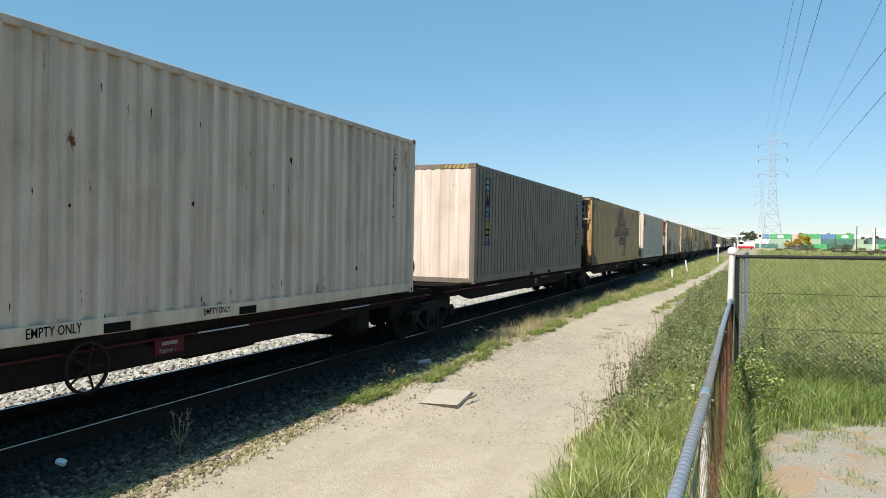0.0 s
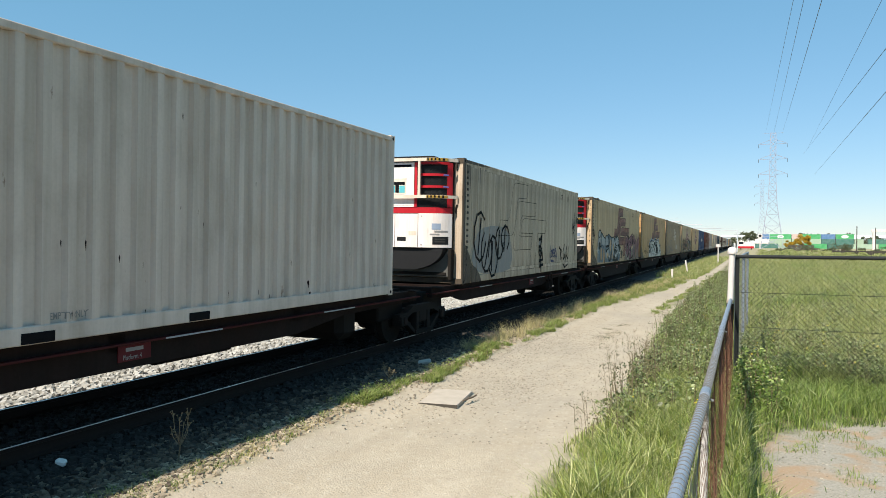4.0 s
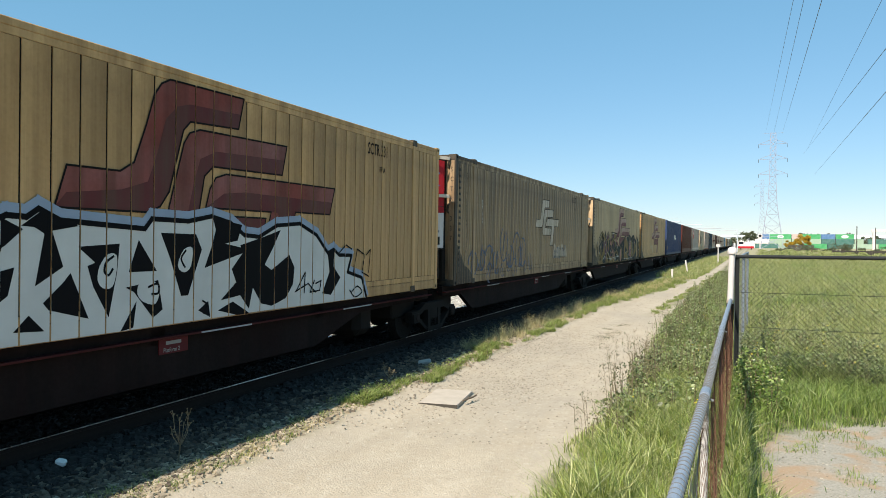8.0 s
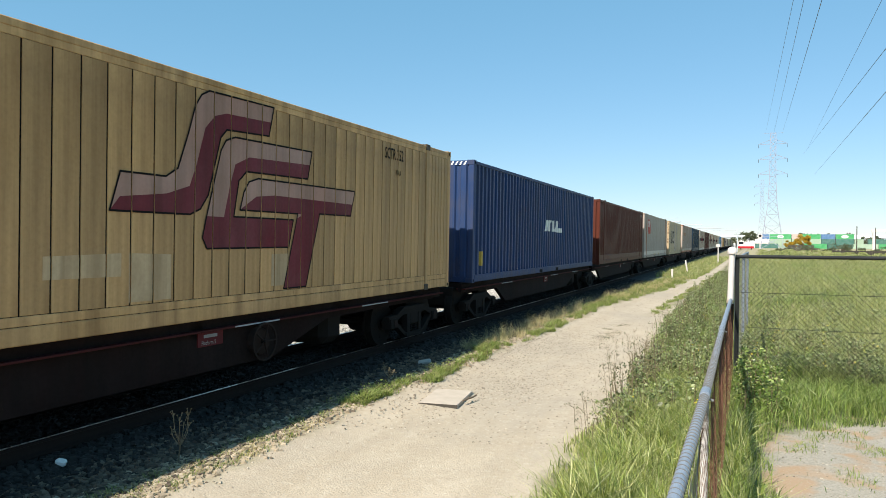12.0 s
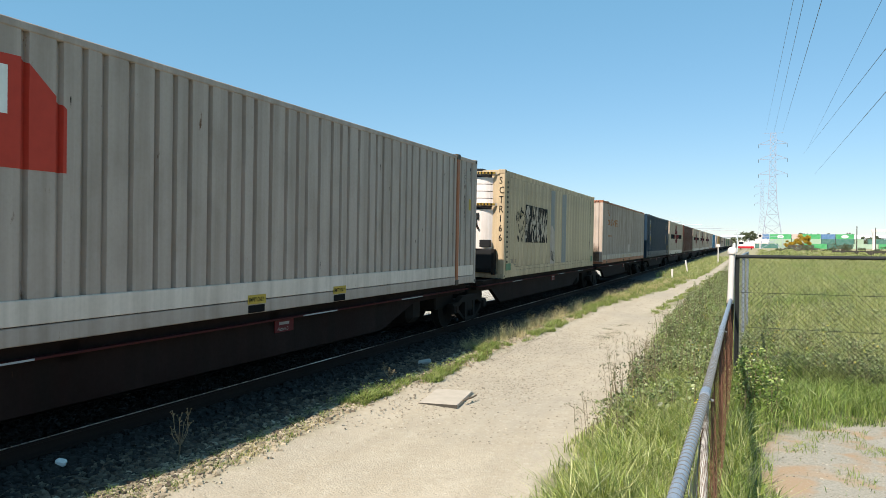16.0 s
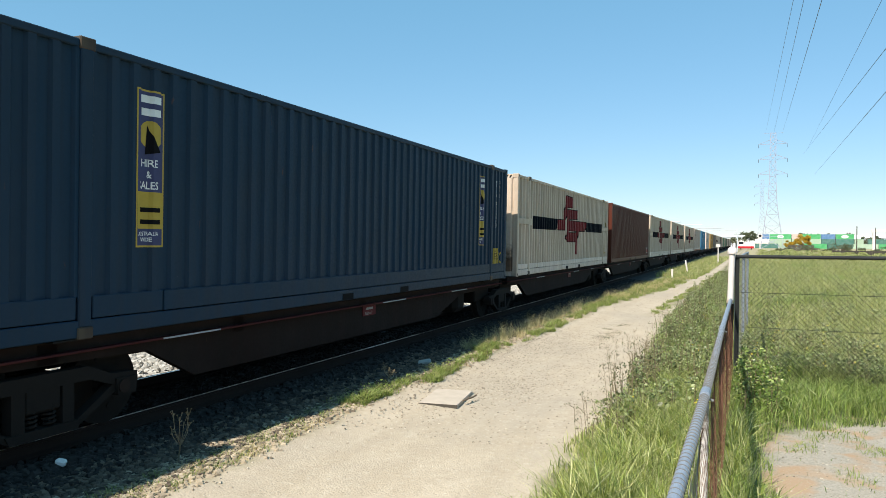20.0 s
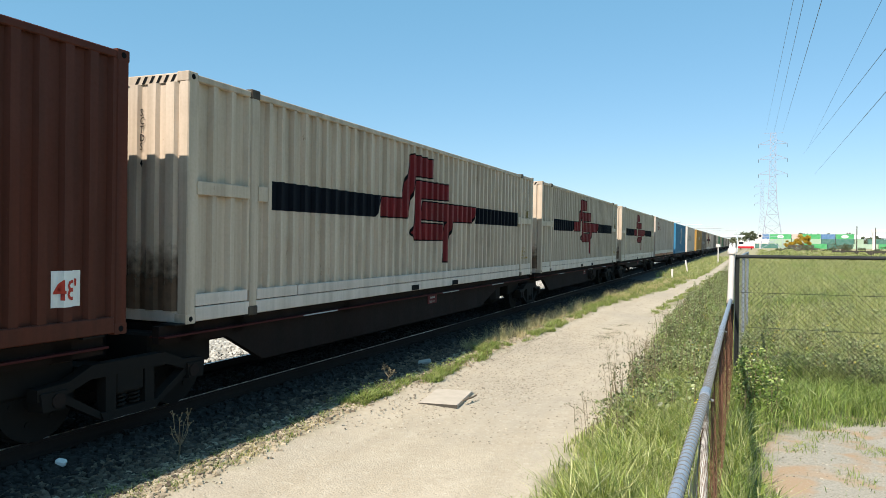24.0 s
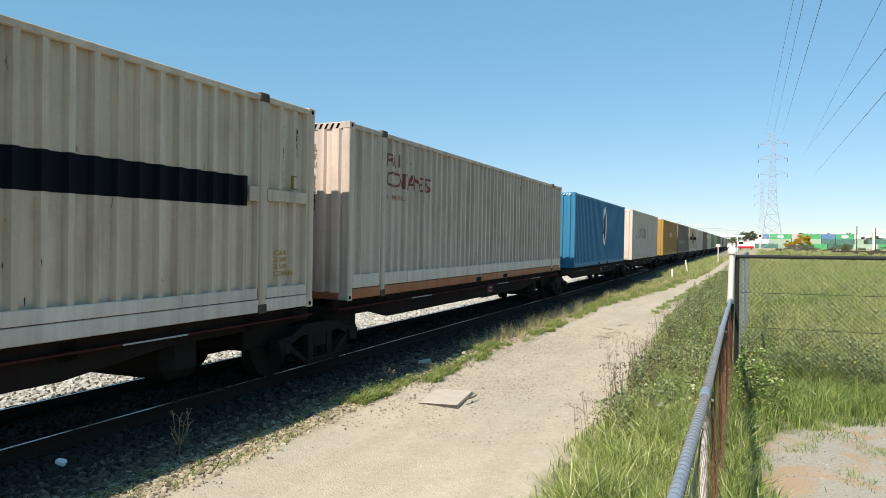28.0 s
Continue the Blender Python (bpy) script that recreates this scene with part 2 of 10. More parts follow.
MAT = {
    "ground": ground_material(),
    # Shoulder ballast darkened for the train's shadow; tan_stone is its sunlit copy.
    "stone": island("shaded_ballast_stone", [(0.034, 0.026, 0.019), (0.080, 0.062, 0.045), (0.20, 0.155, 0.11), (0.072, 0.051, 0.034)], 0.9, 0),
    # Ballast blackened to carry the shade under the train.
    "black_stone": island("shaded_ballast", [(0.012, 0.010, 0.009), (0.024, 0.021, 0.018), (0.04, 0.035, 0.03), (0.02, 0.016, 0.013)], 0.95, 0),
    "pebble": island("road_pebble", [(0.14, 0.115, 0.085), (0.42, 0.36, 0.28), (0.52, 0.46, 0.37), (0.22, 0.18, 0.13), (0.36, 0.31, 0.24)], 0.9, 0),
    "tan_stone": island("sunlit_tan_stone", [(0.19, 0.148, 0.10), (0.36, 0.29, 0.20), (0.47, 0.39, 0.285), (0.27, 0.21, 0.145)], 0.9, 0),
    "pale_stone": island("pale_grey_stone", [(0.24, 0.225, 0.20), (0.42, 0.40, 0.36), (0.54, 0.52, 0.48), (0.34, 0.32, 0.285)], 0.9, 0),
    "rail_side": plain("rusty_rail", (0.025, 0.016, 0.013), 0.9, gloss=0.15),
    "rail_top": plain("polished_rail", (0.62, 0.62, 0.62), 0.28, 1.0, 0.2),
    # Concrete taken near black for the shade under the train.
    "sleeper": plain("shaded_sleeper_concrete", (0.016, 0.014, 0.013), 0.95, gloss=0.05),
    "white": paint("white_paint", (0.57, 0.50, 0.425), (0.14, 0.105, 0.075), grime=0.34, bleach=0.12, rust=0.7),
    "pink_cream": paint("dulled_cream_paint", (0.50, 0.435, 0.365), (0.15, 0.10, 0.07), grime=0.36, bleach=0.10, rust=0.7),
    "tan_brown": paint("brown_stained_tan_panel", (0.58, 0.38, 0.165), (0.16, 0.075, 0.035), grime=0.62, panel=0.3, rust=0.4, bleach=0.12),
    "tan_dirty": paint("grimy_tan_panel", (0.47, 0.335, 0.185), (0.12, 0.07, 0.04), grime=0.85, panel=0.35, rust=0.5, bleach=0.12),
    "dull_white": paint("dull_white_paint", (0.43, 0.38, 0.33), (0.14, 0.10, 0.07), grime=0.28, bleach=0.08, rust=0.7),
    "cream": paint("cream_paint", (0.575, 0.50, 0.39), (0.15, 0.10, 0.06), grime=0.30, bleach=0.12, rust=0.7),
    "butter": paint("yellowed_cream_panel", (0.56, 0.455, 0.285), (0.17, 0.115, 0.07), grime=0.4, bleach=0.15, rust=0.4),
    "rail_cream": paint("cream_guard_rail", (0.74, 0.68, 0.57), (0.30, 0.2, 0.1), grime=0.3, rust=0.3),
    "grey": paint("grey_paint", (0.185, 0.16, 0.135), grime=0.5, bleach=0.12),
    "rusty_white": paint("rust_stained_white", (0.62, 0.57, 0.50), (0.36, 0.24, 0.15), grime=0.42, rust=0.6),
    "tan": paint("tan_panel", (0.66, 0.42, 0.185), (0.19, 0.09, 0.035), grime=0.48, panel=0.3, rust=0.3, bleach=0.12),
    "tan_pale": paint("pale_tan_panel", (0.62, 0.47, 0.275), (0.23, 0.13, 0.055), grime=0.46, panel=0.25, rust=0.25, bleach=0.15),
    "tan_grey": paint("greyed_tan_panel", (0.56, 0.48, 0.36), (0.16, 0.11, 0.07), grime=0.5, panel=0.22, rust=0.3, bleach=0.2),
    "tan_seam": plain("dark_seam", (0.008, 0.006, 0.005), 0.9),
    "soot": paint("sooty_edge", (0.045, 0.036, 0.028), grime=0.5, bleach=0.12),
    "blue": paint("blue_paint", (0.012, 0.052, 0.165), grime=0.3, bleach=0.05, rust=0.2),
    "navy": paint("faded_navy", (0.009, 0.033, 0.062), (0.03, 0.03, 0.03), grime=0.25, bleach=0.015, rust=0.3, panel=0.05),
    "sky_blue": paint("bright_blue", (0.02, 0.20, 0.36), grime=0.2, bleach=0.06, rust=0.15),
    "brown": paint("red_brown_paint", (0.115, 0.028, 0.016), (0.045, 0.015, 0.01), grime=0.36, bleach=0.03, rust=0.4),
    "dark_brown": paint("dark_rust_brown_paint", (0.098, 0.025, 0.014), (0.035, 0.014, 0.01), grime=0.4, bleach=0.03, rust=0.4),
    "ochre": paint("ochre_paint", (0.42, 0.25, 0.06), grime=0.25, bleach=0.1),
    "orange": paint("orange_rail", (0.36, 0.12, 0.045), grime=0.3),
    "green": paint("dull_green", (0.10, 0.25, 0.13), grime=0.3),
    "white_band": paint("white_lower_band", (0.64, 0.585, 0.51), (0.2, 0.15, 0.10), grime=0.28),
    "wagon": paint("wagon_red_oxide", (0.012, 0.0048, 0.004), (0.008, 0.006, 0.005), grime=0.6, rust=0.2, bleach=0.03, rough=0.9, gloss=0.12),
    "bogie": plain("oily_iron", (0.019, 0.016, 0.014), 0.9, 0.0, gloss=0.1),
    "black": plain("black_plastic", (0.012, 0.012, 0.013), 0.55, gloss=0.25),
    "unit_white": paint("unit_white", (0.84, 0.83, 0.80), (0.35, 0.22, 0.10), grime=0.22, rust=0.1, bleach=0.05, rough=0.35),
    "unit_red": plain("unit_red", (0.46, 0.02, 0.03), 0.35),
    "teal": plain("teal_print", (0.10, 0.45, 0.50), 0.5),
    "ink": plain("black_print", (0.007, 0.007, 0.008), 0.8, gloss=0.08),
    "logo_bright": paint("crisp_red_emblem", (0.20, 0.013, 0.018), (0.08, 0.010, 0.010), grime=0.45, bleach=0.05, rust=0.1),
    "logo_crimson": paint("crimson_emblem", (0.165, 0.020, 0.032), (0.07, 0.015, 0.015), grime=0.4, bleach=0.12, rust=0.1),
    "logo_red": paint("logo_red", (0.23, 0.055, 0.042), (0.09, 0.03, 0.02), grime=0.5, bleach=0.30, rust=0.1),
    "logo_dark": paint("logo_dark_red", (0.115, 0.020, 0.022), grime=0.35, bleach=0.08, rust=0.1),
    "logo_pale": paint("logo_pale_red", (0.44, 0.26, 0.20), grime=0.3, bleach=0.3, rust=0.1),
    "logo_line": plain("logo_outline", (0.012, 0.009, 0.008), 0.8),
    "sign_red": plain("sign_red", (0.50, 0.055, 0.035), 0.5),
    "stripe": plain("navy_stripe", (0.006, 0.008, 0.013), 0.7, gloss=0.08),
    "bright": plain("white_print", (0.80, 0.79, 0.75), 0.6),
    "yellow": plain("yellow_print", (0.47, 0.325, 0.06), 0.55),
    "dull_gold": plain("dull_gold_print", (0.40, 0.25, 0.045), 0.6, vary=0.4),
    # Brown film colour: the shade low on the end walls, with some dirt.
    "end_shade": paint("brown_end_shade", (0.17, 0.115, 0.075), (0.06, 0.04, 0.03), grime=0.6, bleach=0.05, rust=0.4, rough=0.85),
    "faded": plain("faded_orange_print", (0.44, 0.20, 0.085), 0.7, vary=0.5, scale=14),
    "old_yellow": plain("faded_yellow_print", (0.24, 0.17, 0.06), 0.7, vary=0.5, scale=9.0),
    "old_blue": plain("faded_blue_print", (0.05, 0.075, 0.12), 0.7, vary=0.5, scale=9.0),
    "patch": plain("grey_patch", (0.27, 0.26, 0.25), 0.6),
    "silver": plain("silver_spray", (0.36, 0.375, 0.385), 0.5, 0.0, 0.45, 1.6),
    "chrome_spray": plain("bright_silver_spray", (0.60, 0.585, 0.56), 0.5, 0.0, 0.35, 1.6),
    "spray_halo": plain("pale_blue_halo", (0.30, 0.36, 0.46), 0.6, vary=0.3, scale=3.0),
    "wagon_plate": plain("wagon_red_sign", (0.11, 0.018, 0.02), 0.7, vary=0.4, scale=6.0),
    "tank_dusty": plain("dusty_grey_tank", (0.12, 0.115, 0.105), 0.75, vary=0.5, scale=3.0),
    "tank_grey": plain("dusty_dark_tank", (0.055, 0.053, 0.05), 0.7, vary=0.4, scale=3.0),
    "wagon_red": plain("wagon_red_plate", (0.065, 0.014, 0.013), 0.8, vary=0.4, scale=2.0),
    "spray_blue": plain("pale_blue_spray", (0.17, 0.225, 0.27), 0.6, vary=0.75, scale=1.5),
    "spray_navy": plain("navy_spray", (0.06, 0.065, 0.14), 0.6),
    "spray_thin": plain("thin_blue_spray", (0.13, 0.15, 0.21), 0.7, vary=0.6, scale=4.0),
    "spray_purple": plain("purple_spray", (0.19, 0.065, 0.095), 0.6, vary=0.55, scale=1.5),
    "spray_plum": plain("plum_spray", (0.11, 0.03, 0.075), 0.6),
    "spray_yellow": plain("mustard_spray", (0.25, 0.155, 0.045), 0.6, vary=0.45, scale=1.5),
    "spray_pink": plain("pink_spray", (0.46, 0.21, 0.15), 0.6, vary=0.25, scale=2),
    "spray_green": plain("olive_spray", (0.020, 0.025, 0.027), 0.7, vary=0.5),
    "galv": plain("galvanised_pipe", (0.31, 0.355, 0.42), 0.45, 0.3, 0.45, 20),
    "galv_wire": plain("rusty_fence_wire", (0.13, 0.062, 0.038), 0.8, 0.0, 0.6, 2.5),
    "dull_wire": plain("dull_galvanised_wire", (0.20, 0.20, 0.195), 0.6, 0.2, 0.4, 6),
    "black_wire": plain("black_fence_wire", (0.028, 0.03, 0.03), 0.6),
    "post_white": paint("white_post", (0.80, 0.79, 0.75), grime=0.25, rust=0.15),
    "gantry_grey": plain("hazy_grey_steel", (0.50, 0.54, 0.58), 0.6),
    "concrete": plain("weathered_concrete", (0.52, 0.50, 0.46), 0.9, vary=0.4, scale=3),
    "lid": plain("dusty_concrete_lid", (0.50, 0.43, 0.355), 0.9, vary=0.35, scale=5),
    "lattice": plain("tower_steel", (0.34, 0.36, 0.44), 0.5, 0.2),
    "cable": plain("cable", (0.07, 0.09, 0.12), 0.5, 0.3),
    "grass": island("grass_blades", [(0.04, 0.07, 0.015), (0.36, 0.41, 0.08), (0.78, 0.74, 0.38), (0.12, 0.19, 0.03), (0.42, 0.50, 0.12), (0.09, 0.14, 0.025), (0.60, 0.62, 0.24)], 0.38, 0.30),
    "lush": island("lush_blades", [(0.03, 0.06, 0.012), (0.22, 0.32, 0.06), (0.48, 0.54, 0.18), (0.09, 0.15, 0.025), (0.30, 0.41, 0.09), (0.06, 0.11, 0.02), (0.52, 0.53, 0.24)], 0.38, 0.28),
    "mat_green": island("low_verge_growth", [(0.10, 0.15, 0.03), (0.24, 0.31, 0.06), (0.33, 0.36, 0.11), (0.15, 0.22, 0.04), (0.38, 0.33, 0.16)], 0.6, 0.2),
    "straw": island("dry_grass", [(0.46, 0.38, 0.18), (0.58, 0.48, 0.27), (0.30, 0.30, 0.10)], 0.7, 0.25),
    "field": island("field_grass", [(0.09, 0.13, 0.03), (0.26, 0.31, 0.08), (0.48, 0.46, 0.20), (0.31, 0.36, 0.11), (0.52, 0.47, 0.28)], 0.55, 0.25),
    "weed": island("weed_leaves", [(0.05, 0.075, 0.028), (0.19, 0.24, 0.08), (0.36, 0.41, 0.18), (0.40, 0.44, 0.21), (0.23, 0.29, 0.10), (0.16, 0.20, 0.08), (0.27, 0.20, 0.11)], 0.42, 0.28),
    "dark_weed": island("dark_weed_leaves", [(0.05, 0.06, 0.025), (0.14, 0.15, 0.07), (0.24, 0.19, 0.12), (0.12, 0.16, 0.06), (0.19, 0.14, 0.10)], 0.6, 0.15),
    "stalk": island("weed_stalks", [(0.14, 0.10, 0.06), (0.22, 0.17, 0.10), (0.10, 0.09, 0.04)], 0.8, 0.0),
    "flower": island("yellow_flowers", [(0.80, 0.58, 0.03), (0.85, 0.66, 0.05)], 0.6, 0.2),
    "wattle": island("wattle_bloom", [(0.42, 0.24, 0.01), (0.55, 0.33, 0.015), (0.30, 0.20, 0.02), (0.50, 0.30, 0.01)], 0.7, 0.2),
    # Leaf greens lightened: the haze of distance is in the colour.
    "leaf": island("hazy_tree_leaves", [(0.06, 0.075, 0.035), (0.10, 0.115, 0.055), (0.15, 0.155, 0.08)], 0.6, 0.2),
    "bark": plain("bark", (0.16, 0.12, 0.085), 0.95),
    "shed": plain("shed_sheet", (0.66, 0.68, 0.70), 0.5, vary=0.2, scale=1),
    "roof": plain("roof_sheet", (0.74, 0.74, 0.73), 0.5, vary=0.15, scale=1),
    "dark_glass": plain("dark_opening", (0.02, 0.022, 0.025), 0.3),
    "crate": plain("stacked_red_crates", (0.36, 0.05, 0.045), 0.6, vary=0.3, scale=4),
    "yard_green": paint("yard_green", (0.05, 0.36, 0.13), grime=0.1, rust=0.1),
    "yard_blue": paint("yard_blue", (0.09, 0.22, 0.42), grime=0.1, rust=0.1),
    "yard_teal": paint("yard_dark_green", (0.05, 0.17, 0.14), grime=0.1, rust=0.1),
    "yard_pale": paint("yard_pale_green", (0.32, 0.46, 0.34), grime=0.1, rust=0.1),
    "yard_white": paint("yard_white", (0.72, 0.70, 0.66), grime=0.1, rust=0.1),
    "yard_pink": paint("yard_pinkish", (0.58, 0.47, 0.42), grime=0.1, rust=0.1),
    "timber": plain("dark_timber", (0.075, 0.066, 0.055), 0.85),
    "glow": plain("blue_reflector", (0.05, 0.22, 0.62), 0.2),
}


# ---- shape helpers ----
def box(bm, x0, x1, y0, y1, z0, z1, bevel=0.0):
    vs = [bm.verts.new(p) for p in ((x0, y0, z0), (x1, y0, z0), (x1, y1, z0), (x0, y1, z0), (x0, y0, z1), (x1, y0, z1), (x1, y1, z1), (x0, y1, z1))]
    fs = [bm.faces.new([vs[i] for i in f]) for f in ((3, 2, 1, 0), (4, 5, 6, 7), (0, 1, 5, 4), (1, 2, 6, 5), (2, 3, 7, 6), (3, 0, 4, 7))]
    if bevel:
        es = {e for f in fs for e in f.edges}
        bmesh.ops.bevel(bm, geom=list(es), offset=bevel, segments=1, affect="EDGES", profile=0.5)
    return bm


def boxed(*dims, bevel=0.0):
    return box(bmesh.new(), *dims, bevel=bevel)


def slab(bm, outline, x0, x1):
    """An outline in (y, z), thickened from x0 to x1."""
    a = [bm.verts.new((x0, y, z)) for y, z in outline]
    b = [bm.verts.new((x1, y, z)) for y, z in outline]
    n = len(a)
    bm.faces.new(a[::-1])
    bm.faces.new(b)
    for i in range(n):
        j = (i + 1) % n
        bm.faces.new((a[i], a[j], b[j], b[i]))
    bmesh.ops.recalc_face_normals(bm, faces=bm.faces[:])
    return bm


def tube(bm, p, q, r, sides=8, r2=None, caps=True):
    p, q = Vector(p), Vector(q)
    r2 = r if r2 is None else r2
    d = (q - p).normalized()
    u = d.orthogonal().normalized()
    w = d.cross(u)
    rings = []
    for c, rr in ((p, r), (q, r2)):
        rings.append([bm.verts.new(c + (u * math.cos(k) + w * math.sin(k)) * rr) for k in (2 * math.pi * i / sides for i in range(sides))])
    for i in range(sides):
        j = (i + 1) % sides
        bm.faces.new((rings[0][i], rings[0][j], rings[1][j], rings[1][i]))
    if caps:
        bm.faces.new(rings[0][::-1])
        bm.faces.new(rings[1])
    return bm


def pipe(bm, pts, r, sides=8):
    """One continuous round bar through the points."""
    pts = [Vector(p) for p in pts]
    rings, u = [], None
    for i, p in enumerate(pts):
        d = (pts[min(i + 1, len(pts) - 1)] - pts[max(i - 1, 0)]).normalized()
        u = d.orthogonal().normalized() if u is None else (u - d * u.dot(d)).normalized()
        w = d.cross(u)
        rings.append([bm.verts.new(p + (u * math.cos(k) + w * math.sin(k)) * r) for k in (2 * math.pi * i / sides for i in range(sides))])
    for a, b in zip(rings, rings[1:]):
        for i in range(sides):
            j = (i + 1) % sides
            bm.faces.new((a[i], a[j], b[j], b[i]))
    bm.faces.new(rings[0][::-1])
    bm.faces.new(rings[-1])
    return bm


def ring(bm, c, r0, r1, x0, x1, n=24):
    """A ring round the x axis."""
    loops = []
    for x, r in ((x0, r0), (x0, r1), (x1, r1), (x1, r0)):
        loops.append([bm.verts.new((c[0] + x, c[1] + r * math.cos(2 * math.pi * i / n), c[2] + r * math.sin(2 * math.pi * i / n))) for i in range(n)])
    for k in range(4):
        a, b = loops[k], loops[(k + 1) % 4]
        for i in range(n):
            j = (i + 1) % n
            bm.faces.new((a[i], a[j], b[j], b[i]))
    bmesh.ops.recalc_face_normals(bm, faces=bm.faces[:])
    return bm


def lattice_mesh(name, along, a0, a1, z0, z1, fixed, pitch, r, mat, cuts=1):
    """Diamond wire mesh in an upright plane: two families of slanting wires."""
    bm = bmesh.new()
    h = z1 - z0
    n = int((a1 - a0 + h) / pitch)
    for k in range(n + 1):
        for s in (1, -1):
            b = a0 - h + k * pitch
            p, q = [b, z0], [b + h, z1]
            if p[0] < a0:
                p = [a0, z0 + a0 - b]
            if q[0] > a1:
                q = [a1, z0 + a1 - b]
            if q[1] - p[1] < 0.02:
                continue
            if s < 0:
                p, q = [p[0], z0 + z1 - p[1]], [q[0], z0 + z1 - q[1]]
            off = 0.0015 * s
            steps = max(1, round(cuts * (q[1] - p[1]) / 0.3)) if cuts > 1 else 1
            line = [(p[0] + (q[0] - p[0]) * i / steps, p[1] + (q[1] - p[1]) * i / steps) for i in range(steps + 1)]
            pipe(bm, [(fixed + off, a, c) if along == "y" else (a, fixed + off, c) for a, c in line], r, 4)
    return bm


def finish(bm, name, mat):
    me = bpy.data.meshes.new(name)
    bm.to_mesh(me)
    bm.free()
    me.materials.append(MAT[mat])
    return me


def part(name, bm, mat, parent, label=""):
    ob = new(name, finish(bm, name, mat) if isinstance(bm, bmesh.types.BMesh) else bm)
    ob.parent = parent
    if label:
        ob["label"] = label
    return ob


def thing(name, bm, mat, label, category, group="", kind="", at=None):
    ob = new(name, finish(bm, name, mat) if bm is not None else None)
    if bm is None:
        ob.empty_display_size = 0.2
    tagged(ob, label, category, group, kind)
    if at is not None:
        ob.matrix_basis = at
    return ob


def raw(name, verts, faces, mat):
    me = bpy.data.meshes.new(name)
    me.from_pydata(verts, [], faces)
    me.materials.append(MAT[mat])
    return me


# ---- structure ----
def height(x, y):
    """The lie of the land: ballast shoulder, a dished dirt track, a rough verge and field."""
    n = noise.noise((x * 0.35, y * 0.35, 0.0)) * 0.05 + noise.noise((x * 1.7, y * 1.7, 3.0)) * 0.022
    z = n if -60 < x < 60 and -20 < y < 130 else 0.0
    if -4.3 < x < -1.7:
        z *= 0.35
    if x < -5.0:
        s = min(1.0, (-5.0 - x) / 0.9)
        z = z * (1 - 0.8 * s) - 0.03 + 0.06 * s
    elif x < -4.2:
        z += 0.02
    elif x < -1.7:
        z += -0.03 - 0.03 * math.cos((x + 3.0) / 1.3 * math.pi)
    else:
        z += 0.03
    if x < -9.3:
        z -= min(0.12, (-9.3 - x) * 0.05)
    return z


def make_ground():
    xs = [-2500, -900, -300, -120, -60, -40, -30, -24, -20, -17, -15, -13, -11, -10, -9.3] + [-9 + 0.2 * i for i in range(76)] + [6.5, 7, 8, 10, 13, 17, 22, 30, 45, 70, 110, 200, 400, 1000, 2500]
    ys = [-600, -100, -30, -10, -4, 0] + [2 + 0.2 * i for i in range(90)] + [20.5 + 0.8 * i for i in range(45)] + [58, 62, 68, 75, 85, 100, 130, 180, 260, 400, 700, 1400, 4000]
    vs = [(x, y, height(x, y)) for y in ys for x in xs]
    w = len(xs)
    fs = [(j * w + i, j * w + i + 1, (j + 1) * w + i + 1, (j + 1) * w + i) for j in range(len(ys) - 1) for i in range(w - 1)]
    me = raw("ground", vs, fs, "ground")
    for p in me.polygons:
        p.use_smooth = True
    return tagged(new("ground", me), "pale dirt vehicle track between ballast verge and grassy field", "ground", kind="structure")


def scatter_stones(name, count, place, size, mat, label, seed, flat=0.65):
    """Loose angular stones, each a squashed and skewed eight-cornered lump."""
    rng = np.random.default_rng(seed)
    base = np.array([(-1, -1, -1), (1, -1, -1), (1, 1, -1), (-1, 1, -1), (-0.7, -0.6, 1), (0.6, -0.7, 1), (0.7, 0.6, 1), (-0.6, 0.7, 1)], float) * 0.5
    quad = np.array([(4, 5, 6, 7), (0, 1, 5, 4), (1, 2, 6, 5), (2, 3, 7, 6), (3, 0, 4, 7)])
    pts = place(rng, count)
    vs, fs = [], []
    for k, (x, y, z) in enumerate(pts):
        s = size * rng.uniform(0.5, 1.35)
        a = rng.uniform(0, 6.28)
        b = (base + rng.uniform(-0.16, 0.16, base.shape)) * (s * rng.uniform(0.8, 1.4), s, s * flat * rng.uniform(0.7, 1.2))
        tilt = rng.uniform(-0.4, 0.4)
        ca, sa, ct, st = math.cos(a), math.sin(a), math.cos(tilt), math.sin(tilt)
        bx, by, bz = b[:, 0], b[:, 1] * ct - b[:, 2] * st, b[:, 1] * st + b[:, 2] * ct
        vs.append(np.column_stack((x + bx * ca - by * sa, y + bx * sa + by * ca, z + bz + s * 0.1)))
        fs.append(quad + 8 * k)
    me = raw(name, np.concatenate(vs).tolist(), np.concatenate(fs).tolist(), mat)
    return tagged(new(name, me), label, "stones", kind="stuff")


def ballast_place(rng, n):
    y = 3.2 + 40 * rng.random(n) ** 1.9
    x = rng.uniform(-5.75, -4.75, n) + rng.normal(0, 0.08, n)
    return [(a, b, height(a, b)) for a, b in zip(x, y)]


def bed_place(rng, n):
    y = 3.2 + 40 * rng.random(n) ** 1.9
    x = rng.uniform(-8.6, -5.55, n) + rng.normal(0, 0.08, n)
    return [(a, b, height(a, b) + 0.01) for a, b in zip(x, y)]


def shoulder_place(rng, n):
    y = 3 + 60 * rng.random(n) ** 1.6
    x = rng.uniform(-12.5, -8.2, n)
    return [(a, b, height(a, b)) for a, b in zip(x, y)]


